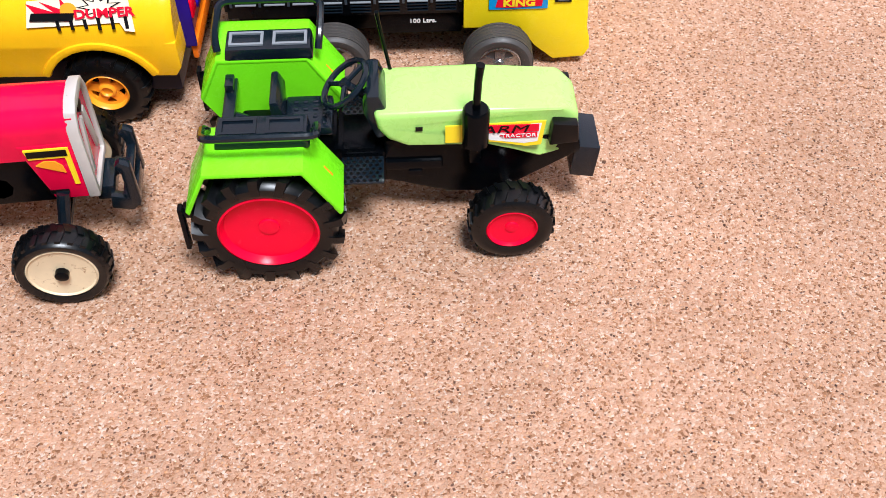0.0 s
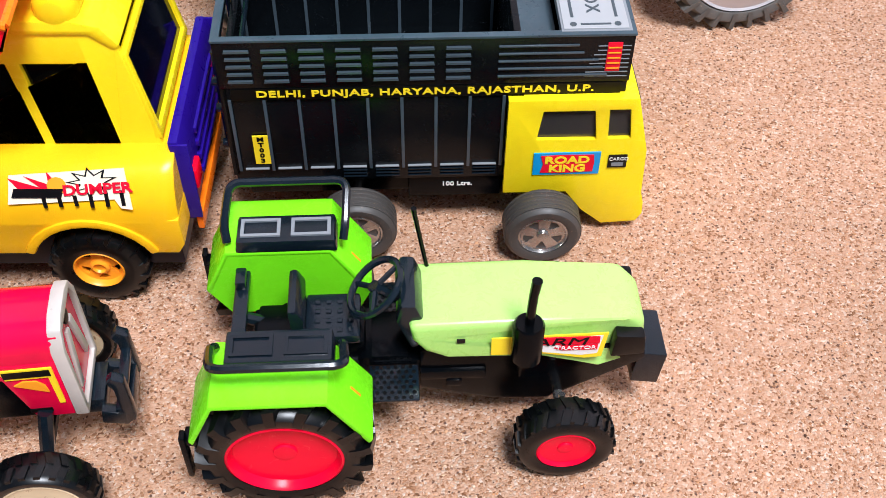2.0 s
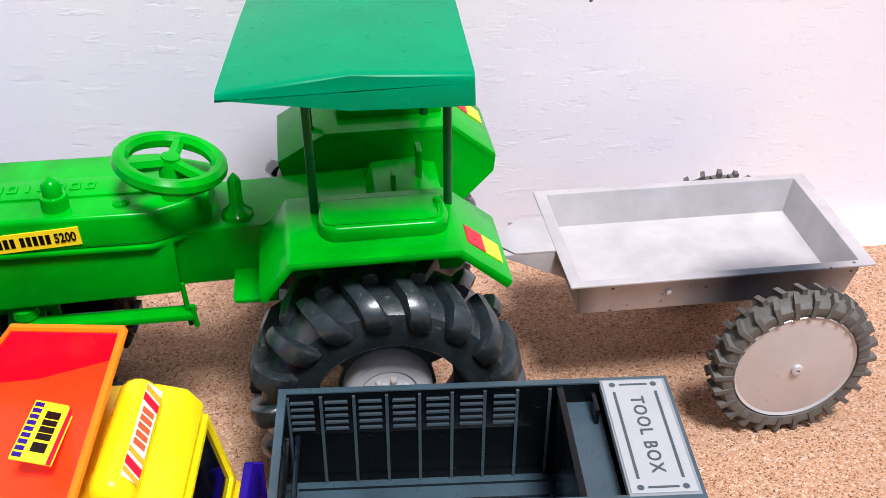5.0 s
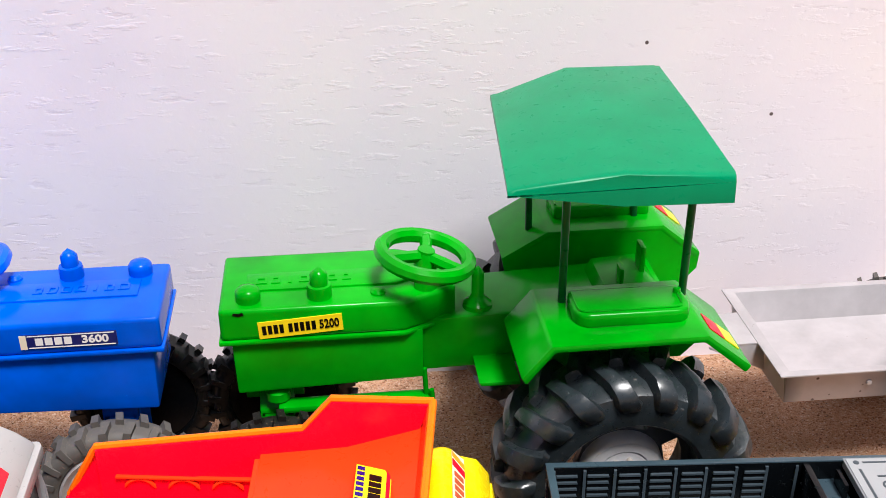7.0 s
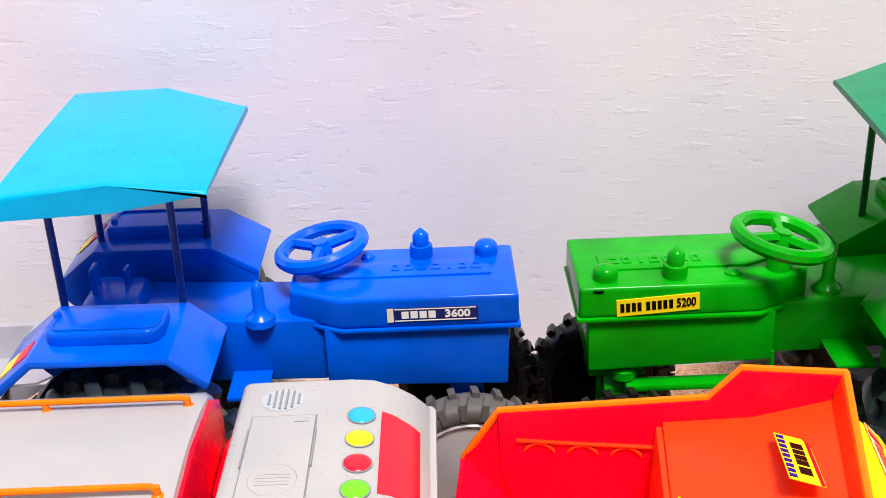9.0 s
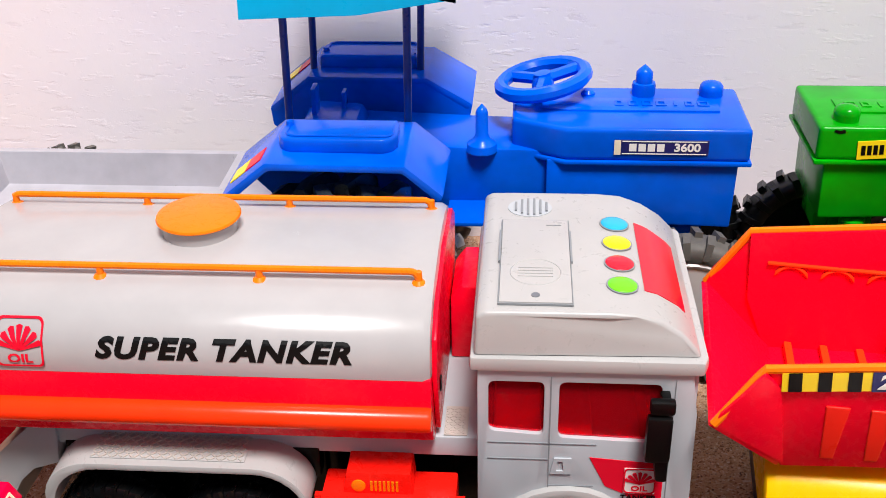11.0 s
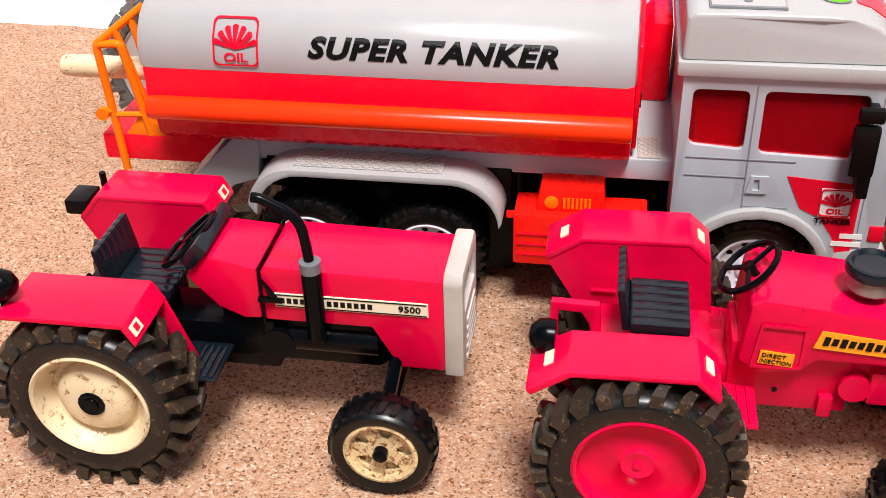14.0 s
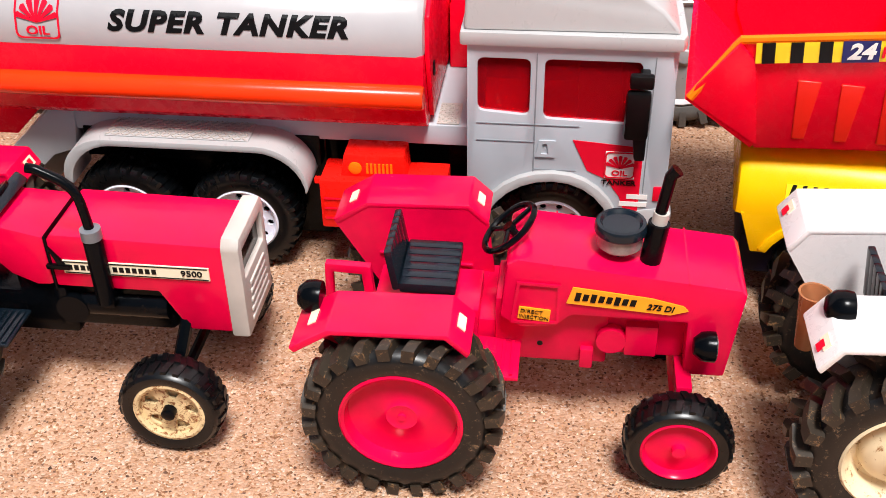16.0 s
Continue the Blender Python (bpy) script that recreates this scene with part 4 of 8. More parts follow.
def crimson_tractor_grille():
    r = root("tractor", pose(-0.545, 0.3955, 0), "crimson toy tractor with silver grille and cream rims on sand", "toy tractor", "toy tractors")
    pieces("engine", [box(0.0, 0.06, -0.011, 0.011, 0.03, 0.05, 0.002), prism([(0.04, 0.036), (0.1, 0.036), (0.112, 0.046), (0.112, 0.06), (0.04, 0.06)], -0.0125, 0.0125, 0.002),
                            lathe([(0.0065, -0.0165), (0.0065, 0.0165)], 16, "y", (0.062, 0, 0.046)), lathe([(0.0058, 0.066), (0.0058, 0.1)], 14, "x", (0, -0.0105, 0.047)), box(0.056, 0.061, -0.016, 0.016, 0.038, 0.056, 0.0012)], M_JET, r, "black engine and gearbox", "casting")
    hood_line = [(0.0585, 0.0575), (0.0585, 0.079), (0.0605, 0.0812), (0.1255, 0.0795), (0.1255, 0.040), (0.108, 0.040), (0.0985, 0.0575)]
    part("hood", prism(hood_line, -0.0165, 0.0165, 0.0012, 2), M_RED, r, "glossy crimson box hood")
    part("cowl", prism([(0.028, 0.072), (0.036, 0.0825), (0.0572, 0.0795), (0.0572, 0.0575), (0.05, 0.0565), (0.04, 0.06)], -0.0163, 0.0163, 0.0018, f=lambda x, y, z: (x, y * (0.8 + 0.2 * min(1, max(0, (x - 0.028) / 0.029))), z)), M_RED, r, "crimson cowl before the seat")
    part("seam", prism([(0.0576, 0.056), (0.0576, 0.0803), (0.0586, 0.0814), (0.0586, 0.056)], -0.0169, 0.0169, 0.0003), M_JET, r, "black band between hood and cowl")
    for s in (-1, 1):
        st = part("sticker", slab(0.0565, 0.0058), M_PAPER_CREAM, r, "cream name strip with black print", facing(0.0915, s * 0.0168, 0.0673, 0 if s < 0 else 180))
        for k in range(14):
            if k != 6:
                part("print_bar", moved(slab(0.0017, 0.0022, 0.0002), pose((-0.0255 + 0.0025 * k), 0, 0.0003)), M_INK, st)
        for dy in (-0.0024, 0.0024):
            part("print_line", moved(slab(0.0555, 0.0004, 0.0002), pose(0, dy, 0.0003)), M_INK, st)
        lettering("9500", 0.0036, M_INK, st, pose(0.0215, 0, 0.0005), wide=1.15, bold=0.00006)
        part("lug_handle", group_of(box(0.057, 0.0665, s * 0.0165, s * 0.0185, 0.0665, 0.0685, 0.0006), prism([(0.0625, 0.066), (0.0585, 0.077), (0.0645, 0.0685)], s * 0.0165, s * 0.018, 0.0004)), M_JET, r)
    gr = part("grille", frame_with([(-0.0175, 0.0385), (0.0175, 0.0385), (0.0175, 0.0795), (0.015, 0.083), (-0.015, 0.083), (-0.0175, 0.0795)],
                                   [[(-0.013, 0.064), (0.013, 0.064), (0.013, 0.0765), (-0.013, 0.0765)]], 0.1252, 0.1325, 0.0014, "x"), M_SILVER, r, "chipped silver grille surround")
    part("lamp_panel", box(0.127, 0.1302, -0.0132, 0.0132, 0.0638, 0.0768), M_DARK_GLASS, gr, "dark twin headlight panel")
    for i in range(5):
        part("slat", box(0.1315, 0.1332, -0.012 + 0.0006 * i, 0.012 - 0.0006 * i, 0.043 + i * 0.0038, 0.0448 + i * 0.0038, 0.0005), M_SILVER, gr)
    square_fenders(r, M_RED, "crimson flat-topped mudguard", 0.0768, -0.026, 0.0205, 0.0215, 0.0515, 0.0475, 0.042)
    ribbed_seat(r, -0.0015, 0.061, 0.028, 0.023, 0.019, M_SLATE)
    part("seat_bracket", group_of(box(-0.016, 0.016, -0.006, 0.006, 0.05, 0.0612, 0.001), tube([(-0.024, -0.014, 0.054), (-0.012, -0.009, 0.066)], 0.0015)), M_JET, r)
    steering(r, (0.0262, 0, 0.0798), 0.0135, 0.0011, -42, M_JET, post=(0.036, 0, 0.07))
    part("dashboard", moved(box(-0.0058, 0.0058, -0.0158, 0.0158, -0.0026, 0.0032, 0.0014), pose(0.0338, 0, 0.0822, 0, -50, 0)), M_SLATE, r, "worn black dashboard rim")
    for s in (-1, 1):
        plate = part("footplate", box(0.0265, 0.0435, min(s * 0.014, s * 0.036), max(s * 0.014, s * 0.036), 0.0415, 0.0428, 0.0005), M_SLATE, r, "ribbed dark footplate")
        for i in range(6):
            part("rib", box(0.028 + 0.0026 * i, 0.0291 + 0.0026 * i, min(s * 0.016, s * 0.035), max(s * 0.016, s * 0.035), 0.0426, 0.0435), M_SLATE, plate)
        part("lamp_arm", tube([(-0.027, s * 0.0425, 0.074), (-0.027, s * 0.0425, 0.0815)], 0.0014), M_JET, r)
        part("tail_box", box(-0.0435, -0.0335, min(s * 0.036, s * 0.05), max(s * 0.036, s * 0.05), 0.064, 0.0705, 0.0008), M_JET, r, "small black tail lamp box")
    lamp = round_lamp(r, (-0.0265, -0.0425, 0.0838), 0.0058)
    part("lens", lathe([(0.0048, -0.0305), (0.0046, -0.0314), (0, -0.0322)], 16, "x", (0.0, -0.0425, 0.0838)), M_SILVER, lamp, "silver reflector")
    part("exhaust", group_of(tube(bent([(0.079, -0.0195, 0.055), (0.0785, -0.0195, 0.09), (0.0765, -0.0195, 0.105), (0.0635, -0.0195, 0.1115), (0.0605, -0.0195, 0.1118)], 0.008), [0.0019] * 20, 10),
                             lathe([(0.0036, 0.054), (0.0036, 0.0855), (0.0028, 0.0868), (0, 0.0868)], 16, "z", (0.0787, -0.0195, 0)), box(0.076, 0.081, -0.019, -0.012, 0.05, 0.056, 0.0008)), M_JET, r, "bent black exhaust pipe")
    part("exhaust_collar", lathe([(0.0039, 0.083), (0.0039, 0.0872), (0.0022, 0.0876)], 16, "z", (0.0787, -0.0195, 0)), M_HUB, r, "grey exhaust collar")
    part("front_axle", group_of(tube([(0.105, -0.036, 0.0215), (0.105, 0.036, 0.0215)], 0.0022), *[tube(bent([(0.105, s * 0.0275, 0.0205), (0.1045, s * 0.0255, 0.028), (0.107, s * 0.014, 0.044)], 0.004), 0.0026, 8) for s in (-1, 1)]), M_JET, r)
    part("rear_axle", group_of(tube([(0, -0.04, 0.038), (0, 0.04, 0.038)], 0.005), box(-0.014, 0.014, -0.02, 0.02, 0.03, 0.05, 0.003)), M_JET, r)
    big = mesh_of("tyre", tyre(0.0376, 0.0225, 0.0228, 0.0046), M_TYRE_BROWN)
    blocks = mesh_of("tread", chunk_ring(0.0378, 0.0225, 22, 0.0044, 0.0026, 0.15, 3), M_LUG)
    rim = mesh_of("rim", lathe([(0.0229, 0.008), (0.0229, -0.0102), (0.0221, -0.0107), (0.0212, -0.0101), (0.0204, -0.0072), (0.0172, -0.0018), (0.0152, -0.0018), (0.0146, -0.0042), (0.0132, -0.0062), (0.0098, -0.0074), (0.0064, -0.0079), (0, -0.0079)], 48), M_CREAM)
    hub = mesh_of("hub", lathe([(0.0052, -0.0070), (0.0052, -0.0085), (0.0046, -0.009), (0.003, -0.0088), (0.0028, -0.0094), (0, -0.0095)], 14), M_JET)
    nuts = [("nut", mesh_of("nut", knobs(1, 0.0178, -0.0034, 0.0009, 0.5 + 2.1 * k), M_CREAM), "") for k in range(3)]
    wheels(r, [(0, -0.0402, 0.0372, -1, 0), (0, 0.0465, 0.0372, 1, 30)], big, [("tread", blocks, "dusty brown block tread"), ("rim", rim, "cream dished rim"), ("hub", hub, "black hub cap")] + nuts, "mud-worn black lugged rear tyre")
    front_wheel_set(r, 0.105, 0.0362, 0.0205, 0.0145, 0.0138, M_TYRE, mesh_of("rim", spoked(0.0138, 0.0145, 5, 0.3), M_CREAM_RUST), "cream rust-stained spoked rim")


def crimson_tractor_long():
    r = root("tractor", pose(-0.349, 0.3945, 0), "scuffed all-crimson toy tractor with red rims on sand", "toy tractor", "toy tractors")
    pieces("engine", [box(-0.012, 0.062, -0.0105, 0.0105, 0.032, 0.05, 0.0015), box(0.03, 0.072, -0.0125, 0.0125, 0.034, 0.062, 0.0015), box(0.068, 0.1, -0.011, 0.011, 0.038, 0.064, 0.0015),
                            box(0.078, 0.09, -0.0145, 0.0145, 0.04, 0.054, 0.001), lathe([(0.0055, -0.0155), (0.0055, 0.0155)], 14, "y", (0.073, 0, 0.047)), box(0.062, 0.067, -0.015, 0.015, 0.033, 0.042, 0.0008)], M_RED_WORN, r, "crimson engine block", "casting")
    hood_line = [(0.032, 0.058), (0.034, 0.0805), (0.038, 0.083), (0.1165, 0.0752), (0.1188, 0.073), (0.115, 0.036), (0.1, 0.036), (0.099, 0.06), (0.058, 0.0605), (0.052, 0.055), (0.04, 0.0535)]
    part("hood", prism(hood_line, -0.0185, 0.0185, 0.0016, 2, f=lambda x, y, z: (x, y * (1 - 0.06 * max(0, (z - 0.06) / 0.02)), z)), M_RED_WORN, r, "long crimson hood, chipped along its edges")
    part("hood_seam", group_of(box(0.0505, 0.0511, -0.0178, 0.0178, 0.0806, 0.0817), box(0.098, 0.0986, -0.0178, 0.0178, 0.0764, 0.0772)), M_RED, r)
    for i in range(9):
        part("rivet", lathe([(0.0005, 0.1135), (0.0005, 0.1149), (0, 0.1151)], 6, "x", (0.0004 + 0.00037 * i, -0.0166, 0.04 + 0.0036 * i)), M_PAPER_CREAM, r)
    for s in (-1, 1):
        st = part("sticker", prism([(-0.0215, -0.0035), (0.0155, -0.0035), (0.0215, -0.001), (0.0195, 0.0008), (0.008, 0.0026), (-0.02, 0.0036)], -0.0003, 0.0003, 0, 2, "z"), M_INK_ORANGE, r, "amber name sticker with black print", facing(0.0775, s * 0.0187, 0.0685, 0 if s < 0 else 180, 2) @ pose(0, 0, 0, 0, 0, -4 * -s))
        for k in range(8):
            part("print_bar", moved(slant(0.0019, 0.0034 if k in (0, 2, 5) else 0.0026, 0.0002), pose(-0.0178 + 0.0028 * k, 0.0, 0.0004)), M_INK, st)
        lettering("275 DI", 0.0034, M_INK, st, pose(0.0115, -0.0009, 0.0006), lean=0.2, bold=0.00008)
        d = part("sticker", slab(0.0115, 0.0052), M_INK_ORANGE, r, "small gold sticker with black print", facing(0.0445, s * 0.0187, 0.0605, 0 if s < 0 else 180, 2) @ pose(0, 0, 0, 0, 0, -5 * -s))
        lettering("DIRECT", 0.0022, M_INK, d, pose(-0.001, 0.0011, 0.0005), wide=1.1)
        lettering("INJECTION", 0.0022, M_INK, d, pose(0.0, -0.0013, 0.0005), wide=1.0)
        part("side_panel", frame_with([(0.036, 0.056), (0.0535, 0.0565), (0.0535, 0.074), (0.038, 0.0745)], [[(0.0372, 0.0572), (0.0524, 0.0576), (0.0524, 0.0729), (0.0391, 0.0734)]], s * 0.0183, s * 0.0189), M_RED_WORN, r)
        lamp = part("lamp", moved(lathe([(0, 0.0052), (0.003, 0.0048), (0.0052, 0.0022), (0.0056, 0), (0.0056, -0.0028), (0.005, -0.003), (0, -0.0026)], 20, "x"), pose(0.1065, s * 0.0225, 0.0535, 0, 0, 180)), M_JET, r, "round black headlight")
        part("lens", lathe([(0.005, 0.1094), (0.0048, 0.1098), (0, 0.1102)], 16, "x", (0, s * 0.0225, 0.0535)), M_CHROME, lamp)
        part("bolt_hole", group_of(lathe([(0.0011, s * 0.0122), (0.0011, s * 0.0127), (0, s * 0.0127)], 10, "y", (0.046, 0, 0.0525)), lathe([(0.0011, s * 0.0122), (0.0011, s * 0.0127), (0, s * 0.0127)], 10, "y", (0.047, 0, 0.042))), M_INK, r)
        plate = part("footplate", prism([(0.022, 0.041), (0.04, 0.041), (0.04, 0.0425), (0.022, 0.0435)], min(s * 0.012, s * 0.034), max(s * 0.012, s * 0.034), 0.0004), M_RED_WORN, r, "crimson chequered footplate")
        for i in range(5):
            part("rib", box(0.0235 + 0.0033 * i, 0.0246 + 0.0033 * i, min(s * 0.014, s * 0.033), max(s * 0.014, s * 0.033), 0.0425, 0.0436), M_RED, plate)
    line = [(-0.0385, 0.065), (-0.0247, 0.0738), (0.0165, 0.0748), (0.0245, 0.0675)]
    for s in (-1, 1):
        f = part("fender", arch_fender(line, 0.0022, 0.0285, 0.0515, [(0.0275, 0.037), (0.014, 0.034), (-0.02, 0.034)], s, 0.0014), M_RED_WORN, r, "crimson mudguard with pressed ribs")
        for x in (0.0205, -0.0315):
            part("reflector", moved(slab(0.0072, 0.0034, 0.00025), pose(x, s * 0.0395, 0.0716 if x > 0 else 0.0698, 0, 42.4 if x > 0 else -32.5, 0) @ pose(0, 0, 0, 0, 0, 90)), M_PAPER_CREAM, f, "cream reflector sticker")
        for i in range(3):
            part("rib", box(-0.02 + 0.014 * i, -0.01 + 0.014 * i, min(s * 0.0276, s * 0.0292), max(s * 0.0276, s * 0.0292), 0.05 - 0.002 * i, 0.0512 - 0.002 * i, 0.0005), M_RED_WORN, f)
    part("lamp_post", tube([(-0.0335, -0.0305, 0.062), (-0.034, -0.0305, 0.067)], 0.0012), M_JET, r)
    part("lamp", moved(lathe([(0, 0.0058), (0.0036, 0.0049), (0.0058, 0.0022), (0.0061, -0.001), (0.0057, -0.0034), (0, -0.0036)], 20, "x"), pose(-0.0335, -0.0305, 0.0718, 0, 0, 180)), M_JET, r, "round black rear lamp")
    part("hitch_frame", group_of(frame_with([(-0.034, 0.052), (-0.0145, 0.054), (-0.016, 0.0725), (-0.033, 0.073)], [[(-0.0305, 0.056), (-0.0185, 0.057), (-0.0195, 0.069), (-0.0302, 0.0695)]], -0.0125, -0.009, 0.0006), box(-0.016, 0.024, -0.013, 0.013, 0.048, 0.056, 0.001)), M_RED_WORN, r, "crimson rear lift frame")
    ribbed_seat(r, -0.0055, 0.0632, 0.029, 0.0212, 0.0172, M_SLATE, 6, 0.16)
    part("seat_post", box(-0.003, 0.014, -0.005, 0.005, 0.05, 0.0637, 0.0008), M_RED_WORN, r)
    steering(r, (0.0338, 0, 0.085), 0.0115, 0.0012, -40, M_JET, post=(0.042, 0, 0.076))
    ac = part("air_cleaner", lathe([(0.003, 0.078), (0.003, 0.083), (0.0052, 0.0838)], 20, "z", (0.0735, -0.004, 0)), M_JET, r, "round air cleaner with a smoked bowl")
    part("bowl", lathe([(0.0074, 0.0828), (0.0082, 0.0838), (0.0082, 0.0895), (0, 0.0895)], 24, "z", (0.0735, -0.004, 0)), M_BOWL, ac, "smoked clear bowl")
    part("cap", lathe([(0.0088, 0.0888), (0.0094, 0.0895), (0.0094, 0.0915), (0.0088, 0.0928), (0.0076, 0.093), (0.0066, 0.0918), (0, 0.0912)], 26, "z", (0.0735, -0.004, 0)), M_SLATE, ac, "slate black cap")
    part("exhaust", group_of(tube([(0.0845, -0.006, 0.075), (0.0865, -0.006, 0.0945)], 0.0039, 14), tube([(0.0865, -0.006, 0.0985), (0.0885, -0.006, 0.1135), (0.0905, -0.006, 0.116)], [0.0021, 0.0022, 0.0026], 10)), M_JET, r, "upright black exhaust")
    part("exhaust_collar", tube([(0.0864, -0.006, 0.0942), (0.0869, -0.006, 0.0988)], 0.0028, 12), M_SILVER, r, "bare metal collar")
    part("front_axle", group_of(tube([(0.099, -0.034, 0.0215), (0.099, 0.034, 0.0215)], 0.002), box(0.097, 0.103, -0.028, 0.028, 0.0345, 0.038, 0.001), *[tube([(0.099, s * 0.026, 0.0205), (0.0995, s * 0.024, 0.037)], 0.0026, 8) for s in (-1, 1)]), M_RED_WORN, r)
    part("rear_axle", group_of(tube([(0, -0.04, 0.037), (0, 0.04, 0.037)], 0.005), box(-0.013, 0.013, -0.02, 0.02, 0.03, 0.05, 0.003)), M_RED_WORN, r)
    big = mesh_of("tyre", tyre(0.0362, 0.022, 0.022, 0.0042), M_TYRE_BROWN)
    blocks = mesh_of("tread", chunk_ring(0.0364, 0.022, 24, 0.0040, 0.0023, 0.15, 4), M_LUG)
    rim = mesh_of("rim", lathe([(0.0223, 0.008), (0.0223, -0.0098), (0.0214, -0.0103), (0.0203, -0.0096), (0.0196, -0.0045), (0.0165, -0.0038), (0.007, -0.0052), (0.0056, -0.0066), (0.0046, -0.0062), (0.0016, -0.0062), (0.0014, -0.007), (0, -0.007)], 40), M_RED_WORN)
    wheels(r, [(0, -0.0445, 0.0358, -1, 0), (0, 0.0445, 0.0358, 1, 30)], big, [("tread", blocks, "dusty brown block tread"), ("rim", rim, "chipped crimson rim")], "dusty black lugged rear tyre")
    front_wheel_set(r, 0.099, 0.0365, 0.0203, 0.014, 0.0138, M_TYRE, mesh_of("rim", lathe([(0.0139, 0.005), (0.0139, -0.0062), (0.0131, -0.0066), (0.0124, -0.0058), (0.0118, -0.0032), (0.004, -0.0036), (0.0026, -0.0044), (0.0024, -0.0066), (0, -0.007)], 32), M_RED_WORN), "chipped crimson rim", 24)


def crimson_tractor_cream():
    r = root("tractor", pose(-0.178, 0.3825, 0), "toy tractor with crimson hood, white mudguards and cream rims", "toy tractor", "toy tractors")
    pieces("engine", [box(-0.012, 0.05, -0.01, 0.01, 0.03, 0.05, 0.002), box(0.035, 0.09, -0.011, 0.011, 0.032, 0.062, 0.002), tube([(0.06, -0.011, 0.042), (0.06, 0.011, 0.042)], 0.006)], M_JET, r, "black engine block", "casting")
    ring = []
    for x, w, top in ((0.028, 0.0135, 0.081), (0.06, 0.0142, 0.083), (0.0975, 0.0145, 0.082)):
        ring.append([(x, -w, 0.06), (x, -w, 0.073), (x, -w * 0.94, 0.0775), (x, -w * 0.68, top - 0.0014), (x, -w * 0.3, top), (x, w * 0.3, top), (x, w * 0.68, top - 0.0014), (x, w * 0.94, 0.0775), (x, w, 0.073), (x, w, 0.06)])
    part("hood", loft(ring), M_RED, r, "glossy crimson hood with rounded shoulders")
    for s in (-1, 1):
        pan = part("side_panel", prism([(0.0745, 0.068), (0.0965, 0.0685), (0.0965, 0.037), (0.083, 0.037)], s * 0.0105, s * 0.0148, 0.0006), M_RED, r, "crimson side panel")
        st = part("sticker", prism([(-0.0095, 0.0095), (0.0085, 0.0095), (0.0085, -0.0115), (0.0065, -0.0115), (0.0062, 0.0042), (-0.0085, 0.0042)], -0.0003, 0.0003, 0, 2, "z"), M_PAPER_Y, pan, "yellow name sticker", facing(0.0865, s * 0.0151, 0.057, 0 if s < 0 else 180))
        part("print_bar", moved(slab(0.0162, 0.0032, 0.0003), pose(-0.0006, 0.007, 0.0003)), M_INK, st)
        part("emblem", moved(prism([(-0.0065, 0.0005), (-0.003, 0.0026), (0.0015, 0.0022), (0.004, -0.0005), (0.0045, -0.0045)], -0.0003, 0.0003, 0, 2, "z"), facing(0.0865, s * 0.0151, 0.057, 0 if s < 0 else 180)), M_INK_ORANGE, pan)
        part("vent", box(0.0815, 0.0895, s * 0.0146, s * 0.0152, 0.0405, 0.0425), M_INK, pan)
    gr = part("grille", frame_with([(-0.0152, 0.0365), (0.0152, 0.0365), (0.0152, 0.074), (0.0115, 0.0815), (0.0055, 0.0838), (-0.0055, 0.0838), (-0.0115, 0.0815), (-0.0152, 0.074)],
                                   [[(-0.0125, 0.04), (0.0125, 0.04), (0.0125, 0.073), (0.0095, 0.079), (-0.0095, 0.079), (-0.0125, 0.073)]], 0.0965, 0.1015, 0.001, "x"), M_SILVER, r, "silver grille surround")
    part("grille_face", box(0.0966, 0.0995, -0.0128, 0.0128, 0.0395, 0.0795), M_RED, gr, "crimson grille face")
    for s in (-1, 1):
        part("slat", moved(box(0.0992, 0.1008, -0.0018, 0.0018, -0.013, 0.013, 0.0005), pose(0, s * 0.0055, 0.0585, s * 12, 0, 0)), M_SILVER, gr)
    part("badge", lathe([(0.0028, 0.0994), (0.0028, 0.1006), (0, 0.1008)], 14, "x", (0, 0, 0.0752)), M_INK, gr, "round black badge")
    part("front_guard", group_of(*[prism([(0.1035, 0.026), (0.1125, 0.0235), (0.1165, 0.0275), (0.116, 0.05), (0.112, 0.0525), (0.1095, 0.05), (0.1115, 0.046), (0.1118, 0.031), (0.1045, 0.0335)], s * 0.0105 - 0.0022, s * 0.0105 + 0.0022, 0.0008) for s in (-1, 1)],
                                 box(0.1095, 0.116, -0.0125, 0.0125, 0.0255, 0.0335, 0.001), box(0.112, 0.1158, -0.0125, 0.0125, 0.0405, 0.0435, 0.0008), box(0.098, 0.106, -0.009, 0.009, 0.028, 0.036, 0.001)), M_SLATE, r, "black tubular front guard")
    line = [(-0.0368, 0.0775), (-0.0305, 0.0862), (0.0145, 0.0885), (0.0245, 0.0745)]
    for s in (-1, 1):
        f = part("fender", arch_fender(line, 0.0022, 0.019, 0.0475, [(0.024, 0.034), (0.006, 0.03), (-0.014, 0.04)], s, 0.0012), M_FENDER_WHITE, r, "white mudguard with a red mark")
        part("reflector", moved(slab(0.0062, 0.0034, 0.00025), pose(-0.0334, s * 0.0395, 0.0826, 0, -54, 0) @ pose(0, 0, 0, 0, 0, 90)), M_PAPER_CREAM, f)
        part("red_patch", moved(slab(0.0034, 0.0034, 0.00025), pose(-0.0348, s * 0.0395, 0.0810, 0, -54, 0)), M_INK_RED, f)
    part("lamp", moved(lathe([(0, 0.0058), (0.0036, 0.0049), (0.0058, 0.0022), (0.0061, -0.001), (0.0057, -0.0034), (0, -0.0036)], 20, "x"), pose(-0.027, -0.0265, 0.0865, 0, 0, 180)), M_JET, r, "round black rear lamp")
    part("lamp_stem", tube([(-0.026, -0.0225, 0.078), (-0.027, -0.0262, 0.0835)], 0.0014), M_JET, r)
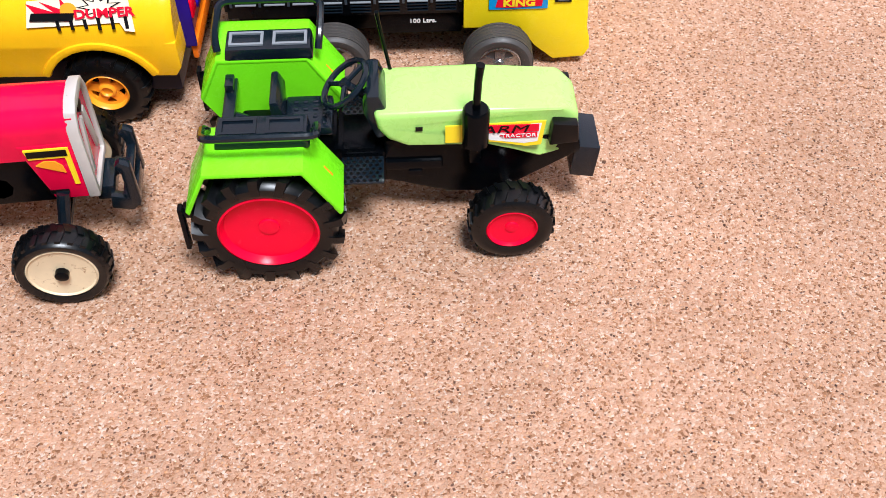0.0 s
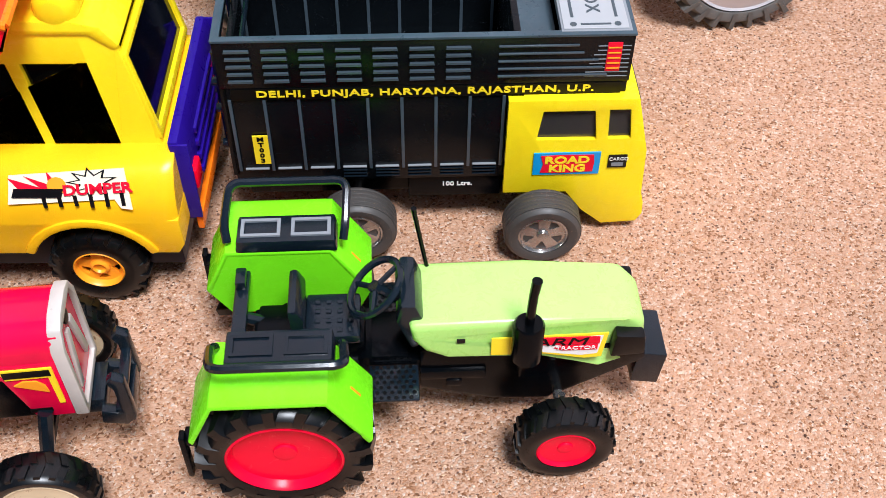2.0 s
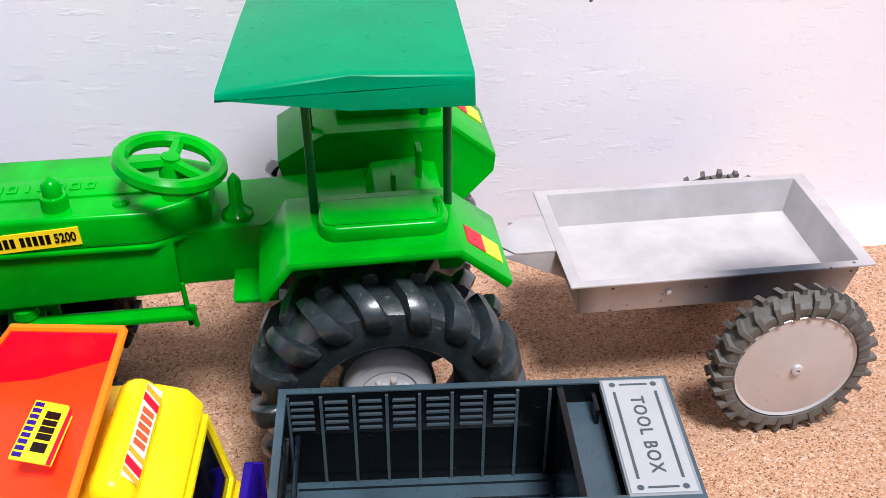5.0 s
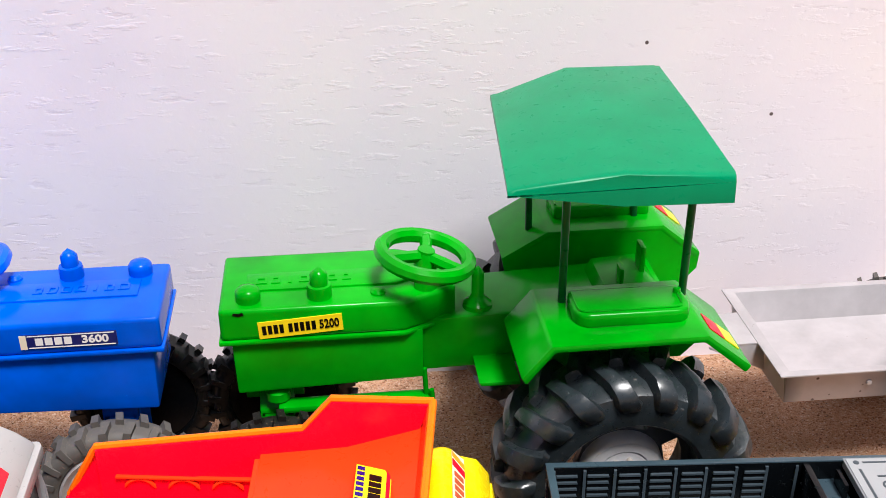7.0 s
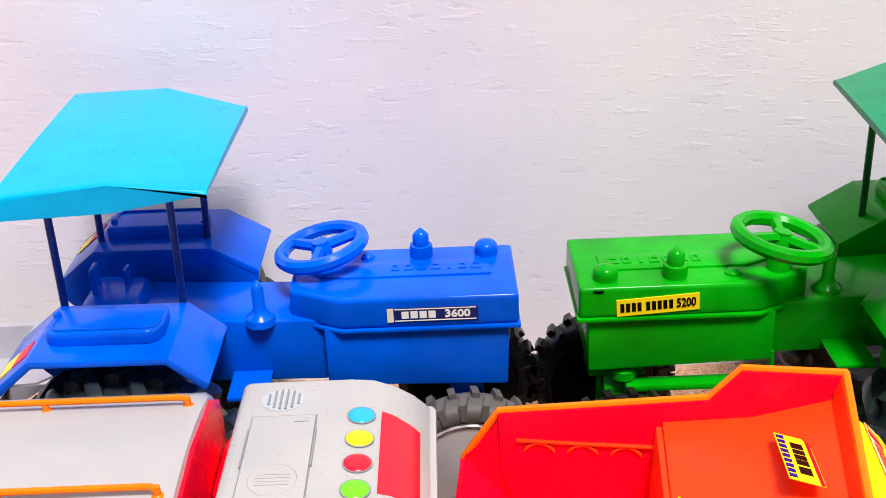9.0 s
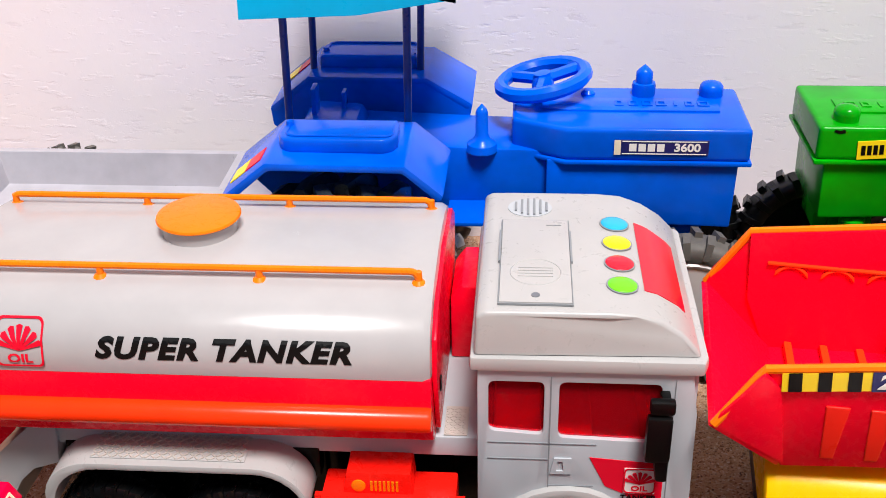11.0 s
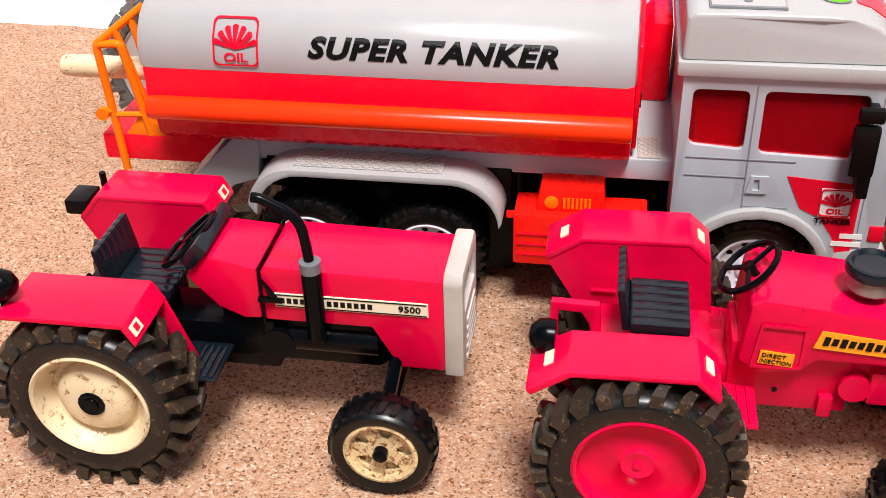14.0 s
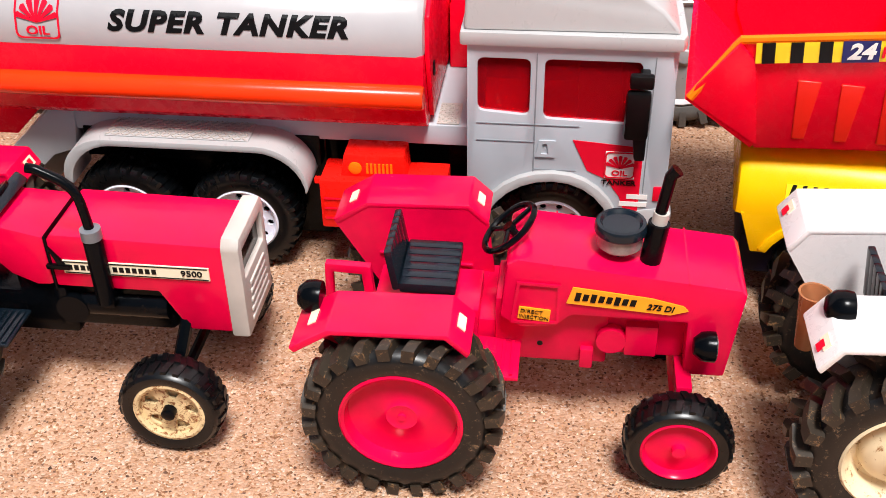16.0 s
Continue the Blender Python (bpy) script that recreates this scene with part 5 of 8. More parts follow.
    part("funnel", lathe([(0.0035, 0.05), (0.0056, 0.0735), (0.006, 0.074), (0.0052, 0.074), (0.003, 0.0505)], 20, "z", (-0.029, -0.002, 0), True), M_AMBER, r, "small clear cup behind the seat")
    ribbed_seat(r, -0.006, 0.063, 0.026, 0.021, 0.021, M_SLATE, 5, 0.12)
    part("seat_post", group_of(box(-0.008, 0.014, -0.005, 0.005, 0.048, 0.063, 0.0008), box(-0.026, -0.006, -0.007, 0.007, 0.046, 0.052, 0.001), tube([(-0.013, -0.008, 0.05), (-0.010, -0.008, 0.074)], 0.0022)), M_JET, r)
    steering(r, (0.0255, 0, 0.085), 0.012, 0.0011, -40, M_JET, post=(0.036, 0, 0.076))
    for s in (-1, 1):
        part("footplate", box(0.022, 0.038, min(s * 0.012, s * 0.034), max(s * 0.012, s * 0.034), 0.0385, 0.0398, 0.0005), M_SLATE, r)
    part("front_axle", group_of(tube([(0.0835, -0.034, 0.0215), (0.0835, 0.034, 0.0215)], 0.002), *[tube([(0.0835, s * 0.024, 0.0205), (0.087, s * 0.0165, 0.042)], 0.0028, 8) for s in (-1, 1)]), M_SLATE, r)
    part("rear_axle", group_of(tube([(0, -0.036, 0.037), (0, 0.036, 0.037)], 0.005), box(-0.013, 0.013, -0.017, 0.017, 0.03, 0.05, 0.003)), M_JET, r)
    big = mesh_of("tyre", tyre(0.0375, 0.0225, 0.0215, 0.0046), M_TYRE_BROWN)
    blocks = mesh_of("tread", chunk_ring(0.0377, 0.0225, 21, 0.0044, 0.0026, 0.15, 5), M_LUG)
    rim = mesh_of("rim", lathe([(0.0218, 0.008), (0.0218, -0.0102), (0.021, -0.0107), (0.0202, -0.0101), (0.0194, -0.0072), (0.0164, -0.0018), (0.0146, -0.0018), (0.014, -0.0042), (0.0126, -0.0062), (0.0094, -0.0074), (0.006, -0.0086), (0.0052, -0.0102), (0, -0.0104)], 48), M_CREAM)
    wheels(r, [(0, -0.036, 0.0371, -1, 0), (0, 0.036, 0.0371, 1, 30)], big, [("tread", blocks, "dusty brown block tread"), ("rim", rim, "cream dished rim")], "dusty black lugged rear tyre")
    front_wheel_set(r, 0.0835, 0.037, 0.0207, 0.0135, 0.0148, M_TYRE, mesh_of("rim", lathe([(0.0149, 0.005), (0.0149, -0.0056), (0.0142, -0.006), (0.0136, -0.0052), (0.004, -0.0046), (0, -0.0046)], 32), M_CREAM), "cream flat disc rim", 24)


farm_tractor()
crimson_tractor_grille()
crimson_tractor_long()
crimson_tractor_cream()


# ---- large sheet-bodied tractors with canopies, and their trailers ----
def moulded_lug(s, k, seed):
    """One rounded rubber bar that runs from the tread over the shoulder and hooks on to the side wall; s: the side, k scales the wheel."""
    run = ((0.0562, -0.0008, 1.0, 0.0, 0.0030, 0.0, 0.0034), (0.0566, 0.0090, 1.0, 0.06, 0.0033, 0.06, 0.0037), (0.0553, 0.0172, 0.9, 0.42, 0.0037, 0.125, 0.0043),
           (0.0522, 0.0220, 0.6, 0.8, 0.0033, 0.165, 0.0051), (0.0480, 0.0236, 0.22, 0.97, 0.0026, 0.192, 0.0054), (0.0442, 0.0232, 0.0, 1.0, 0.0006, 0.205, 0.0036))
    rng = random.Random(seed)
    rings = []
    for r, y, nr, ny, h, da, t in run:
        t *= rng.uniform(0.9, 1.1)
        ring = []
        for u, v in ((-1.25, -1.4), (-1.02, 0.1), (-0.8, 0.9), (0.0, 1.06), (0.8, 0.9), (1.02, 0.1), (1.25, -1.4)):
            rr, yy, aa = r + nr * h * v, s * (y + ny * h * v), u * t / r - da
            ring.append((k * rr * math.cos(aa), yy, k * rr * math.sin(aa)))
        rings.append(ring)
    return loft(rings)


def pressed_canopy(far, side):
    """A pressed roof, higher behind than in front. far and side: the back, fold and front of its two long edges as (x, top, bottom), with y first."""
    rings = []
    def at(line, y, k):
        (x0, t0, b0), (x1, t1, b1), (x2, t2, b2) = line
        return [(x0, y, b0), (x0 + 0.0004, y, t0 - k), (x0 + 0.003, y, t0 - k * 0.4), (x1, y, t1 - k * 0.3), (x2 - 0.004, y, t2 - k * 0.4 + 0.0003), (x2, y, t2 - k), (x2, y, b2), (x1, y, b1)]
    def between(w):
        return [tuple(p + (q - p) * w for p, q in zip(u, v)) for u, v in zip(far[1], side[1])]
    y0, y1 = far[0], side[0]
    for w, k in ((0.0, 0.004), (0.008, 0.0014), (0.025, 0.0002), (0.5, -0.0006), (0.975, 0.0002), (0.992, 0.0014), (1.0, 0.004)):
        rings.append(at(between(w), y0 + (y1 - y0) * w, k))
    return loft(rings)


def canopy_tractor(m, paint, roof, label, front_tyre, bar_mat, strip, R, down, canopy, knob_y, wheel_at, front_end, far_back=0.0, hx=0.0, track=(-0.045, 0.045), near=1):
    """R: the rear wheel; down: how much lower the body rides; near: the side that faces away from the wall."""
    r = root("canopy_tractor", m, label, "toy tractor", "large canopy tractors")
    hz, fz, low = -down * 0.5, -down * 0.52, -down
    deck = 0.134 - down * 0.45
    part("chassis", group_of(prism([(0.1985, 0.0968 + low), (0.1995, 0.1305 + hz), (0.099, 0.1305 + hz), (0.099, 0.1 + low)], -0.0285, 0.0285, 0.0018, 2),
                             prism([(0.0995, 0.101 + low), (0.0995, deck - 0.001), (0.06, deck), (-0.036, deck + 0.004), (-0.036, 0.104 + low)], -0.0235, 0.0235, 0.0022, 2)), paint, r, "painted lower body")
    hood = part("hood", group_of(prism([(0.2045, -0.0302), (0.2045, 0.0302), (0.109, 0.0302), (0.0805, 0.0165), (0.0805, -0.0165), (0.109, -0.0302)], 0.131 + hz, 0.1492 + hz, 0.0026, 3, "z"),
                                 prism([(0.2055, -0.0314), (0.2055, 0.0314), (0.1088, 0.0314), (0.0795, 0.0172), (0.0795, -0.0172), (0.1088, -0.0314)], 0.1288 + hz, 0.1312 + hz, 0.0008, 2, "z")), paint, r, "painted hood with a rolled lower lip")
    part("raised_band", prism([(0.191, -0.0065), (0.191, 0.0115), (0.112, 0.0115), (0.096, 0.004), (0.096, -0.004), (0.112, -0.0065)], 0.1488 + hz, 0.1503 + hz, 0.0006, 2, "z"), paint, hood)
    for i, w in enumerate((0.0062, 0.0048, 0.0016, 0.0056, 0.0056, 0.0052, 0.0046)):
        part("embossed_bar", moved(frame_with([(-w / 2, -0.0032), (w / 2, -0.0032), (w / 2, 0.0032), (-w / 2, 0.0032)], [[(-w / 2 + 0.0012, -0.002), (w / 2 - 0.0012, -0.002), (w / 2 - 0.0012, 0.002), (-w / 2 + 0.0012, 0.002)]] if w > 0.003 else [], 0, 0.0007, 0, "z"), pose(0.183 - 0.0075 * i, 0.0025, 0.1502 + hz)), paint, hood)
    part("filler_cap", lathe([(0.0062, 0.143), (0.0066, 0.1525), (0.0064, 0.1545), (0.005, 0.1562), (0.002, 0.1572), (0, 0.1574)], 22, "z", (0.1895, 0.0195, hz)), paint, r)
    part("filler_cap", lathe([(0.0064, 0.143), (0.0066, 0.1545), (0.0062, 0.1562), (0.0047, 0.1566), (0.0046, 0.1622), (0.0034, 0.1637), (0, 0.1668)], 22, "z", (0.1525, 0.0195, hz)), paint, r)
    part("button", lathe([(0.0042, 0.143), (0.004, 0.1502), (0.0026, 0.1518), (0, 0.1522)], 18, "z", (0.122, 0.0195, hz)), paint, r)
    part("gear_knob", lathe([(0.0086, deck - 0.002), (0.0078, deck + 0.002), (0.005, deck + 0.0042), (0.0034, deck + 0.007), (0.0033, deck + 0.0195), (0.0028, deck + 0.021), (0, deck + 0.0245)], 20, "z", (0.068, knob_y, 0)), paint, r)
    cx, cy, cz = wheel_at
    steering(r, wheel_at, 0.0234, 0.0041, -11, paint, "thick painted steering wheel", 3)
    part("steering_post", lathe([(0.0064, 0.145 + hz), (0.006, cz - 0.0015), (0.0045, cz + 0.0025), (0, cz + 0.003)], 20, "z", (cx, cy, 0)), paint, r)
    # mudguards with a rounded hand box on top
    for s in (-1, 1):
        back = far_back if s != near else 0.0
        bend_x, tip_x, tip_z = (0.0345, 0.061, 0.1375) if s != near else front_end
        line = [(-0.0585, 0.1345 + fz), (-0.0345, 0.1538 + fz), (bend_x, 0.1532 + fz), (tip_x, tip_z + fz)]
        f = part("fender", arch_fender(line, 0.0042, 0.0315, 0.0878, [(tip_x - 0.0025, tip_z - 0.0095 + fz), (tip_x - 0.017, 0.107 + fz), (-0.041, 0.107 + fz), (-0.057, 0.124 + fz)], s, 0.0019, 0.003), paint, r, "angular painted mudguard")
        plan = [(0.0275, s * 0.0475), (0.0285, s * 0.0655), (0.0265, s * 0.071), (0.022, s * 0.0738), (-0.0245, s * 0.0738), (-0.029, s * 0.071), (-0.031, s * 0.0655), (-0.03, s * 0.0475)]
        f.location.x = -back
        hb = part("fender_box", prism(plan, 0.152 + fz, 0.1608 + fz, 0.0026, 3, "z"), paint, f)
        part("box_seam", tube(bent([(0.0262, s * 0.051, 0.161 + fz), (0.0262, s * 0.0705, 0.1612 + fz), (-0.0265, s * 0.0705, 0.1612 + fz), (-0.0268, s * 0.058, 0.161 + fz)], 0.005), 0.0007, 6), paint, hb)
        part("pimple", lathe([(0.0022, 0.1605), (0.0018, 0.163), (0, 0.1636)], 12, "z", (-0.027, s * 0.056, fz)), paint, hb)
        tip = pose(-0.0465, s * 0.0695, 0.1441 + fz, 0, -38.8, 0)
        fl = part("flag_sticker", moved(slab(0.0105, 0.0145, 0.00025), tip @ pose(0.0052, 0, 0.0003)), M_INK_RED, f, "red and yellow sticker")
        part("lower_half", moved(slab(0.0105, 0.0145, 0.00025), tip @ pose(-0.0053, 0, 0.0004)), M_PAPER_Y, fl)
        post_y = -0.047 if s < 0 < near else 0.009 + s * 0.037
        for x in (0.0295, -0.0335):
            edge = canopy[0][1] if (s > 0) == (canopy[0][0] > 0) else canopy[1][1]
            part("canopy_post", tube([(x, post_y, 0.148 + fz), (x + 0.0015, post_y + 0.002 + s * 0.0025, min(edge[0][2], edge[1][2], edge[2][2]) + 0.003)], 0.0021, 12), M_POST_BLUE if paint == M_BLUE else M_POST_GREEN, r, "thin dark painted post")
    part("seat", group_of(prism([(-0.031, deck), (-0.031, deck + 0.0075), (-0.026, deck + 0.0105), (-0.001, deck + 0.009), (0.004, deck)], -0.0175, 0.0175, 0.002), box(-0.0262, -0.0232, -0.0055, 0.0055, deck + 0.006, deck + 0.0255, 0.0012), box(-0.0115, -0.0092, 0.007, 0.016, deck + 0.005, deck + 0.0185, 0.0009)), paint, r, "painted sheet seat")
    part("footboard", prism([(0.071, 0.1062 + low), (0.072, 0.1085 + low), (0.05, 0.1085 + low), (0.05, 0.106 + low)], -0.05, 0.05, 0.0008), paint, r)
    part("canopy", pressed_canopy(*canopy), roof, r, "pressed painted canopy with a sloping front")
    for ob in r.children:
        if ob.name.split(".")[0] in ("hood", "chassis", "filler_cap", "button"):
            ob.location.x = hx
    # running gear
    part("front_axle", group_of(prism([(0.164, 0.083), (0.166, 0.1015 + low), (0.196, 0.1015 + low), (0.196, 0.083)], -0.013, 0.013, 0.001), box(0.1695, 0.1885, -0.022, 0.022, 0.0755, 0.0795, 0.001), *[prism([(s * 0.012, 0.085), (s * 0.022, 0.0755), (s * 0.022, 0.0805), (s * 0.014, 0.0905)], 0.1695, 0.1885, 0.0008, 2, "x") for s in (-1, 1)],
                                tube([(0.1795, track[0], 0.046), (0.1795, track[1], 0.046)], 0.0022), *[box(0.1725, 0.1865, s * 0.0205 - 0.0016, s * 0.0205 + 0.0016, 0.033, 0.0785, 0.0008) for s in (-1, 1)]), paint, r, "painted axle beam")
    part("tie_bar", group_of(box(0.0935, 0.178, 0.021, 0.031, 0.0835 + low, 0.0875 + low, 0.0016), lathe([(0.0068, 0.0885), (0.0068, 0.0935), (0.0045, 0.095), (0, 0.095)], 14, "z", (0.178, 0.021, low)), tube([(0.097, 0.026, 0.078 + low), (0.0985, 0.026, 0.104 + low)], 0.0014), tube([(0.0935, 0.029, 0.079 + low), (0.095, 0.029, 0.092 + low)], 0.0014)), paint, r, "painted steering bar")
    part("rear_axle", group_of(tube([(0, -0.066, R), (0, 0.066, R)], 0.0055), box(-0.02, 0.02, -0.0165, 0.0165, R - 0.006, 0.12, 0.003)), paint, r)
    if strip:
        strip(r, hz)
    k = R / 0.06
    carcass = lathe([(0.0335 * k, -0.019), (0.0355 * k, -0.0215), (0.044 * k, -0.0225), (0.0505 * k, -0.0205), (0.0538 * k, -0.014), (0.0546 * k, 0), (0.0538 * k, 0.014), (0.0505 * k, 0.0205), (0.044 * k, 0.0225), (0.0355 * k, 0.0215), (0.0335 * k, 0.019), (0.0325 * k, 0)], 56, shut=True)
    tyre_me = mesh_of("tyre", carcass, M_TYRE_SHINY)
    lug_forms = {sd: [mesh_of("lug", moulded_lug(sd, k, 7 * i + sd), M_TYRE_SHINY, 44) for i in range(3)] for sd in (-1, 1)}
    plate = [(0.033 * k * math.cos(2 * math.pi * i / 30), 0.033 * k * math.sin(2 * math.pi * i / 30)) for i in range(30)]
    slots = [[(0.0295 * k * math.cos(a0 + d), 0.0295 * k * math.sin(a0 + d)) for d in (-0.5, -0.25, 0, 0.25, 0.5)] + [(0.0215 * k * math.cos(a0 + d), 0.0215 * k * math.sin(a0 + d)) for d in (0.5, 0, -0.5)] for a0 in (0.2, 1.77, 3.34, 4.91)]
    disc = mesh_of("rim", frame_with(plate, slots, -0.001, 0.003), M_HUB)
    drum = mesh_of("hub", group_of(lathe([(0.0225, 0.001), (0.0218, -0.0085), (0.0198, -0.0108), (0.0148, -0.0112), (0.014, -0.0095), (0.0135, -0.0108), (0.0045, -0.0112), (0.0042, -0.0145), (0.002, -0.0155), (0, -0.0155)], 36, "y", (0, 0.0015, 0))), M_HUBGREY)
    nuts = mesh_of("nuts", knobs(8, 0.0096, -0.010, 0.0016, 0, 10, 0.0012), M_SILVER)
    wheels(r, [(0, -0.0725, R - 0.0003, -1, 0), (0, 0.0725, R - 0.0003, 1, 14)], tyre_me, [("rim", disc, "slotted grey wheel disc"), ("hub", drum, "grey hub drum"), ("nuts", nuts, "ring of wheel nuts")], "black moulded rubber tyre")
    for w in [c for c in r.children if c.data == tyre_me]:
        for sd in (-1, 1):
            for i in range(18):
                part("lug", lug_forms[sd][i % 3], None, w, "", pose(0, 0, 0, 0, 20 * i + (10 if sd > 0 else 0), 0))
    disc_line = [(0.0322, 0.006), (0.0322, -0.0075), (0.0307, -0.0088), (0.0282, -0.007), (0.0138, -0.0094), (0.004, -0.01), (0.0037, -0.012), (0, -0.0124)]
    # wall-side wheel gets black materials: its shade is put into the colour
    for side, rubber, steel, words in ((near, front_tyre, bar_mat, "lugged front tyre"), (-near, M_TYRE, M_JET, "lugged front tyre, blackened for its shade by the wall")):
        fr = mesh_of("tyre", tyre(0.0452, 0.019, 0.032, 0.0024, 44), rubber)
        tread = mesh_of("tread", lug_ring(0.0462, 0.019, 22, 0.0034, 0.0024, 0.03, 0.52, 0.0034), rubber)
        fd = mesh_of("disc", lathe(disc_line, 36), steel)
        wheels(r, [(0.1795, track[0 if side < 0 else 1], 0.0458, side, 5)], fr, [("tread", tread, ""), ("disc", fd, "pressed tin wheel disc")], words)
    return r


def green_strip(r, hz):
    st = part("sticker", slab(0.0435, 0.0098), M_PAPER_Y, r, "yellow name sticker with black print", pose(0.163, 0.0306, 0.1382 + hz, 0, 0, 180) @ pose(0, 0, 0, 90, 0, 0) @ pose(0, 0, 0, 0, 0, 3.8))
    for x in (-0.0188, -0.0158, -0.0128, -0.0098, -0.0052, -0.0022, 0.0008, 0.0038, 0.0068):
        part("print_bar", moved(slab(0.0021, 0.0052, 0.0002), pose(x, 0, 0.0003)), M_INK, st)
    lettering("5200", 0.0072, M_INK, st, pose(0.0148, 0, 0.0006), wide=0.72, bold=0.00016)
    part("chip", prism([(0.1915, 0.1462), (0.1945, 0.1456), (0.1975, 0.1466), (0.1968, 0.1478), (0.194, 0.1473), (0.1922, 0.148)], 0.0298, 0.0304), M_INK, r, "dark paint chip")


def blue_strip(r, hz):
    st = part("sticker", slab(0.0485, 0.0082), M_INK_NAVY, r, "navy name sticker with white print", facing(0.1618, -0.0306, 0.1392 + hz))
    part("end_patch", moved(slab(0.0034, 0.0082, 0.0002), pose(-0.0227, 0, 0.0003)), M_PAPER_CREAM, st)
    for dy in (-0.0029, 0.0029):
        part("print_line", moved(slab(0.0435, 0.0005, 0.0002), pose(0.0014, dy * 1.2, 0.0003)), M_PAPER_W, st)
    for i in range(4):
        part("print_bar", moved(slab(0.0038, 0.0042, 0.0002), pose(-0.0148 + 0.0048 * i, 0, 0.0003)), M_PAPER_W, st)
    lettering("3600", 0.0061, M_PAPER_W, st, pose(0.0132, 0, 0.0005), wide=1.12, bold=0.0002)


def trailer(m, label, side=1, tin=None):
    """side: 1 where the wider wheel stands to -y, -1 where it stands to +y."""
    r = root("trailer", m, label, "toy trailer", "tin trailers")
    def ring(x0, x1, y, z):
        return [(x0, -y, z), (x1, -y, z), (x1, y, z), (x0, y, z)]
    tray = bevelled(loft([ring(-0.078, 0.073, 0.0425, 0.0635), ring(-0.0805, 0.0775, 0.0455, 0.085), ring(-0.0855, 0.0835, 0.0495, 0.0855), ring(-0.0855, 0.0835, 0.0495, 0.0868), ring(-0.0785, 0.0755, 0.0442, 0.0868), ring(-0.075, 0.071, 0.041, 0.0655)]), 0.0009)
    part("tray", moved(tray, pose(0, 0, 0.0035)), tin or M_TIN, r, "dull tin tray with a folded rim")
    part("rivet", group_of(lathe([(0.0018, -0.0446), (0.0014, -0.0458), (0, -0.0462)], 8, "y", (-0.03, 0, 0.079)), lathe([(0.0018, 0.0446), (0.0014, 0.0458), (0, 0.0462)], 8, "y", (-0.03, 0, 0.079)), lathe([(0.002, 0.066), (0.0018, 0.069), (0, 0.0695)], 8, "z", (0.05, 0.03, 0))), M_TIN_DISC, r)
    part("drawbar", group_of(prism([(-0.0848, -0.0135), (-0.0848, 0.0215), (-0.1005, 0.0205), (-0.116, 0.006), (-0.116, -0.004), (-0.108, -0.0135)], 0.0884, 0.0898, 0.0003, 2, "z"),
                             prism([(-0.0785, 0.07), (-0.0815, 0.0886), (-0.114, 0.0886), (-0.114, 0.0872)], -0.0134, -0.0122, 0.0002), prism([(-0.0785, 0.07), (-0.0815, 0.0886), (-0.106, 0.0886), (-0.106, 0.0872)], 0.0198, 0.021, 0.0002)), tin or M_TIN, r, "tin drawbar plate with folded side webs")
    part("axle", group_of(tube([(0.0345, -0.066 * side, 0.0455), (0.0345, 0.056 * side, 0.0425)], 0.0024), *[prism([(0.022, 0.0645), (0.047, 0.0645), (0.038, 0.042), (0.031, 0.042)], s * 0.036 - 0.001, s * 0.036 + 0.001, 0.0004) for s in (-1, 1)]), M_TIN, r)
    ty = mesh_of("tyre", tyre(0.0445, 0.0165, 0.0345, 0.0016, 48), M_TYRE_GREY)
    bars = mesh_of("tread", lug_ring(0.0465, 0.0165, 26, 0.0032, 0.0017, 0.05, 0.53, 0.0045), M_TYRE_GREY)
    dc = mesh_of("disc", lathe([(0.0347, 0.004), (0.0347, -0.0062), (0.0338, -0.0074), (0.0325, -0.0064), (0.02, -0.0078), (0.0035, -0.0086), (0.003, -0.0102), (0.0012, -0.0106), (0.001, -0.0095), (0, -0.0095)], 44), M_TIN_DISC)
    wheels(r, [(0.0345, -0.0695 * side, 0.0455, -side, 0), (0.0345, 0.058 * side, 0.0418, side, 7)], ty, [("tread", bars, "grey rubber bars"), ("disc", dc, "plain tin wheel disc")], "grey lugged trailer tyre")


canopy_tractor(pose(0.031, 0.679, 0, 0, 0, 180), M_GREEN, M_DKGREEN, "large green toy tractor with a sea-green canopy beside the wall", M_TYRE_WORN, M_TIN_DISC, green_strip, 0.068, 0.0,
               ((-0.059, ((-0.0437, 0.2425, 0.228), (0.010, 0.2428, 0.228), (0.052, 0.229, 0.2255))), (0.0835, ((-0.0395, 0.237, 0.2225), (0.0122, 0.2402, 0.2235), (0.066, 0.2345, 0.2315)))), 0.0125, (0.0965, 0.0155, 0.1675), (0.043, 0.0575, 0.1355), 0.013)
canopy_tractor(pose(-0.4125, 0.686, 0), M_BLUE, M_SKYBLUE, "large blue toy tractor with a sky-blue canopy beside the wall", M_TYRE_GREY, M_TIN_DISC, blue_strip, 0.066, 0.0105,
               ((0.084, ((-0.0445, 0.228, 0.214), (0.010, 0.229, 0.2145), (0.0555, 0.2165, 0.212))), (-0.059, ((-0.0465, 0.223, 0.2102), (0.0105, 0.228, 0.2125), (0.0575, 0.2225, 0.2202)))), -0.021, (0.1003, 0.014, 0.1545), (0.034, 0.0525, 0.1375), 0.0, 0.0035, near=-1)
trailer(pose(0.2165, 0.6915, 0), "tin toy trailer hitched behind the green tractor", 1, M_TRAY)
trailer(pose(-0.5775, 0.692, 0, 0, 0, 180), "tin toy trailer hitched behind the blue tractor", -1)


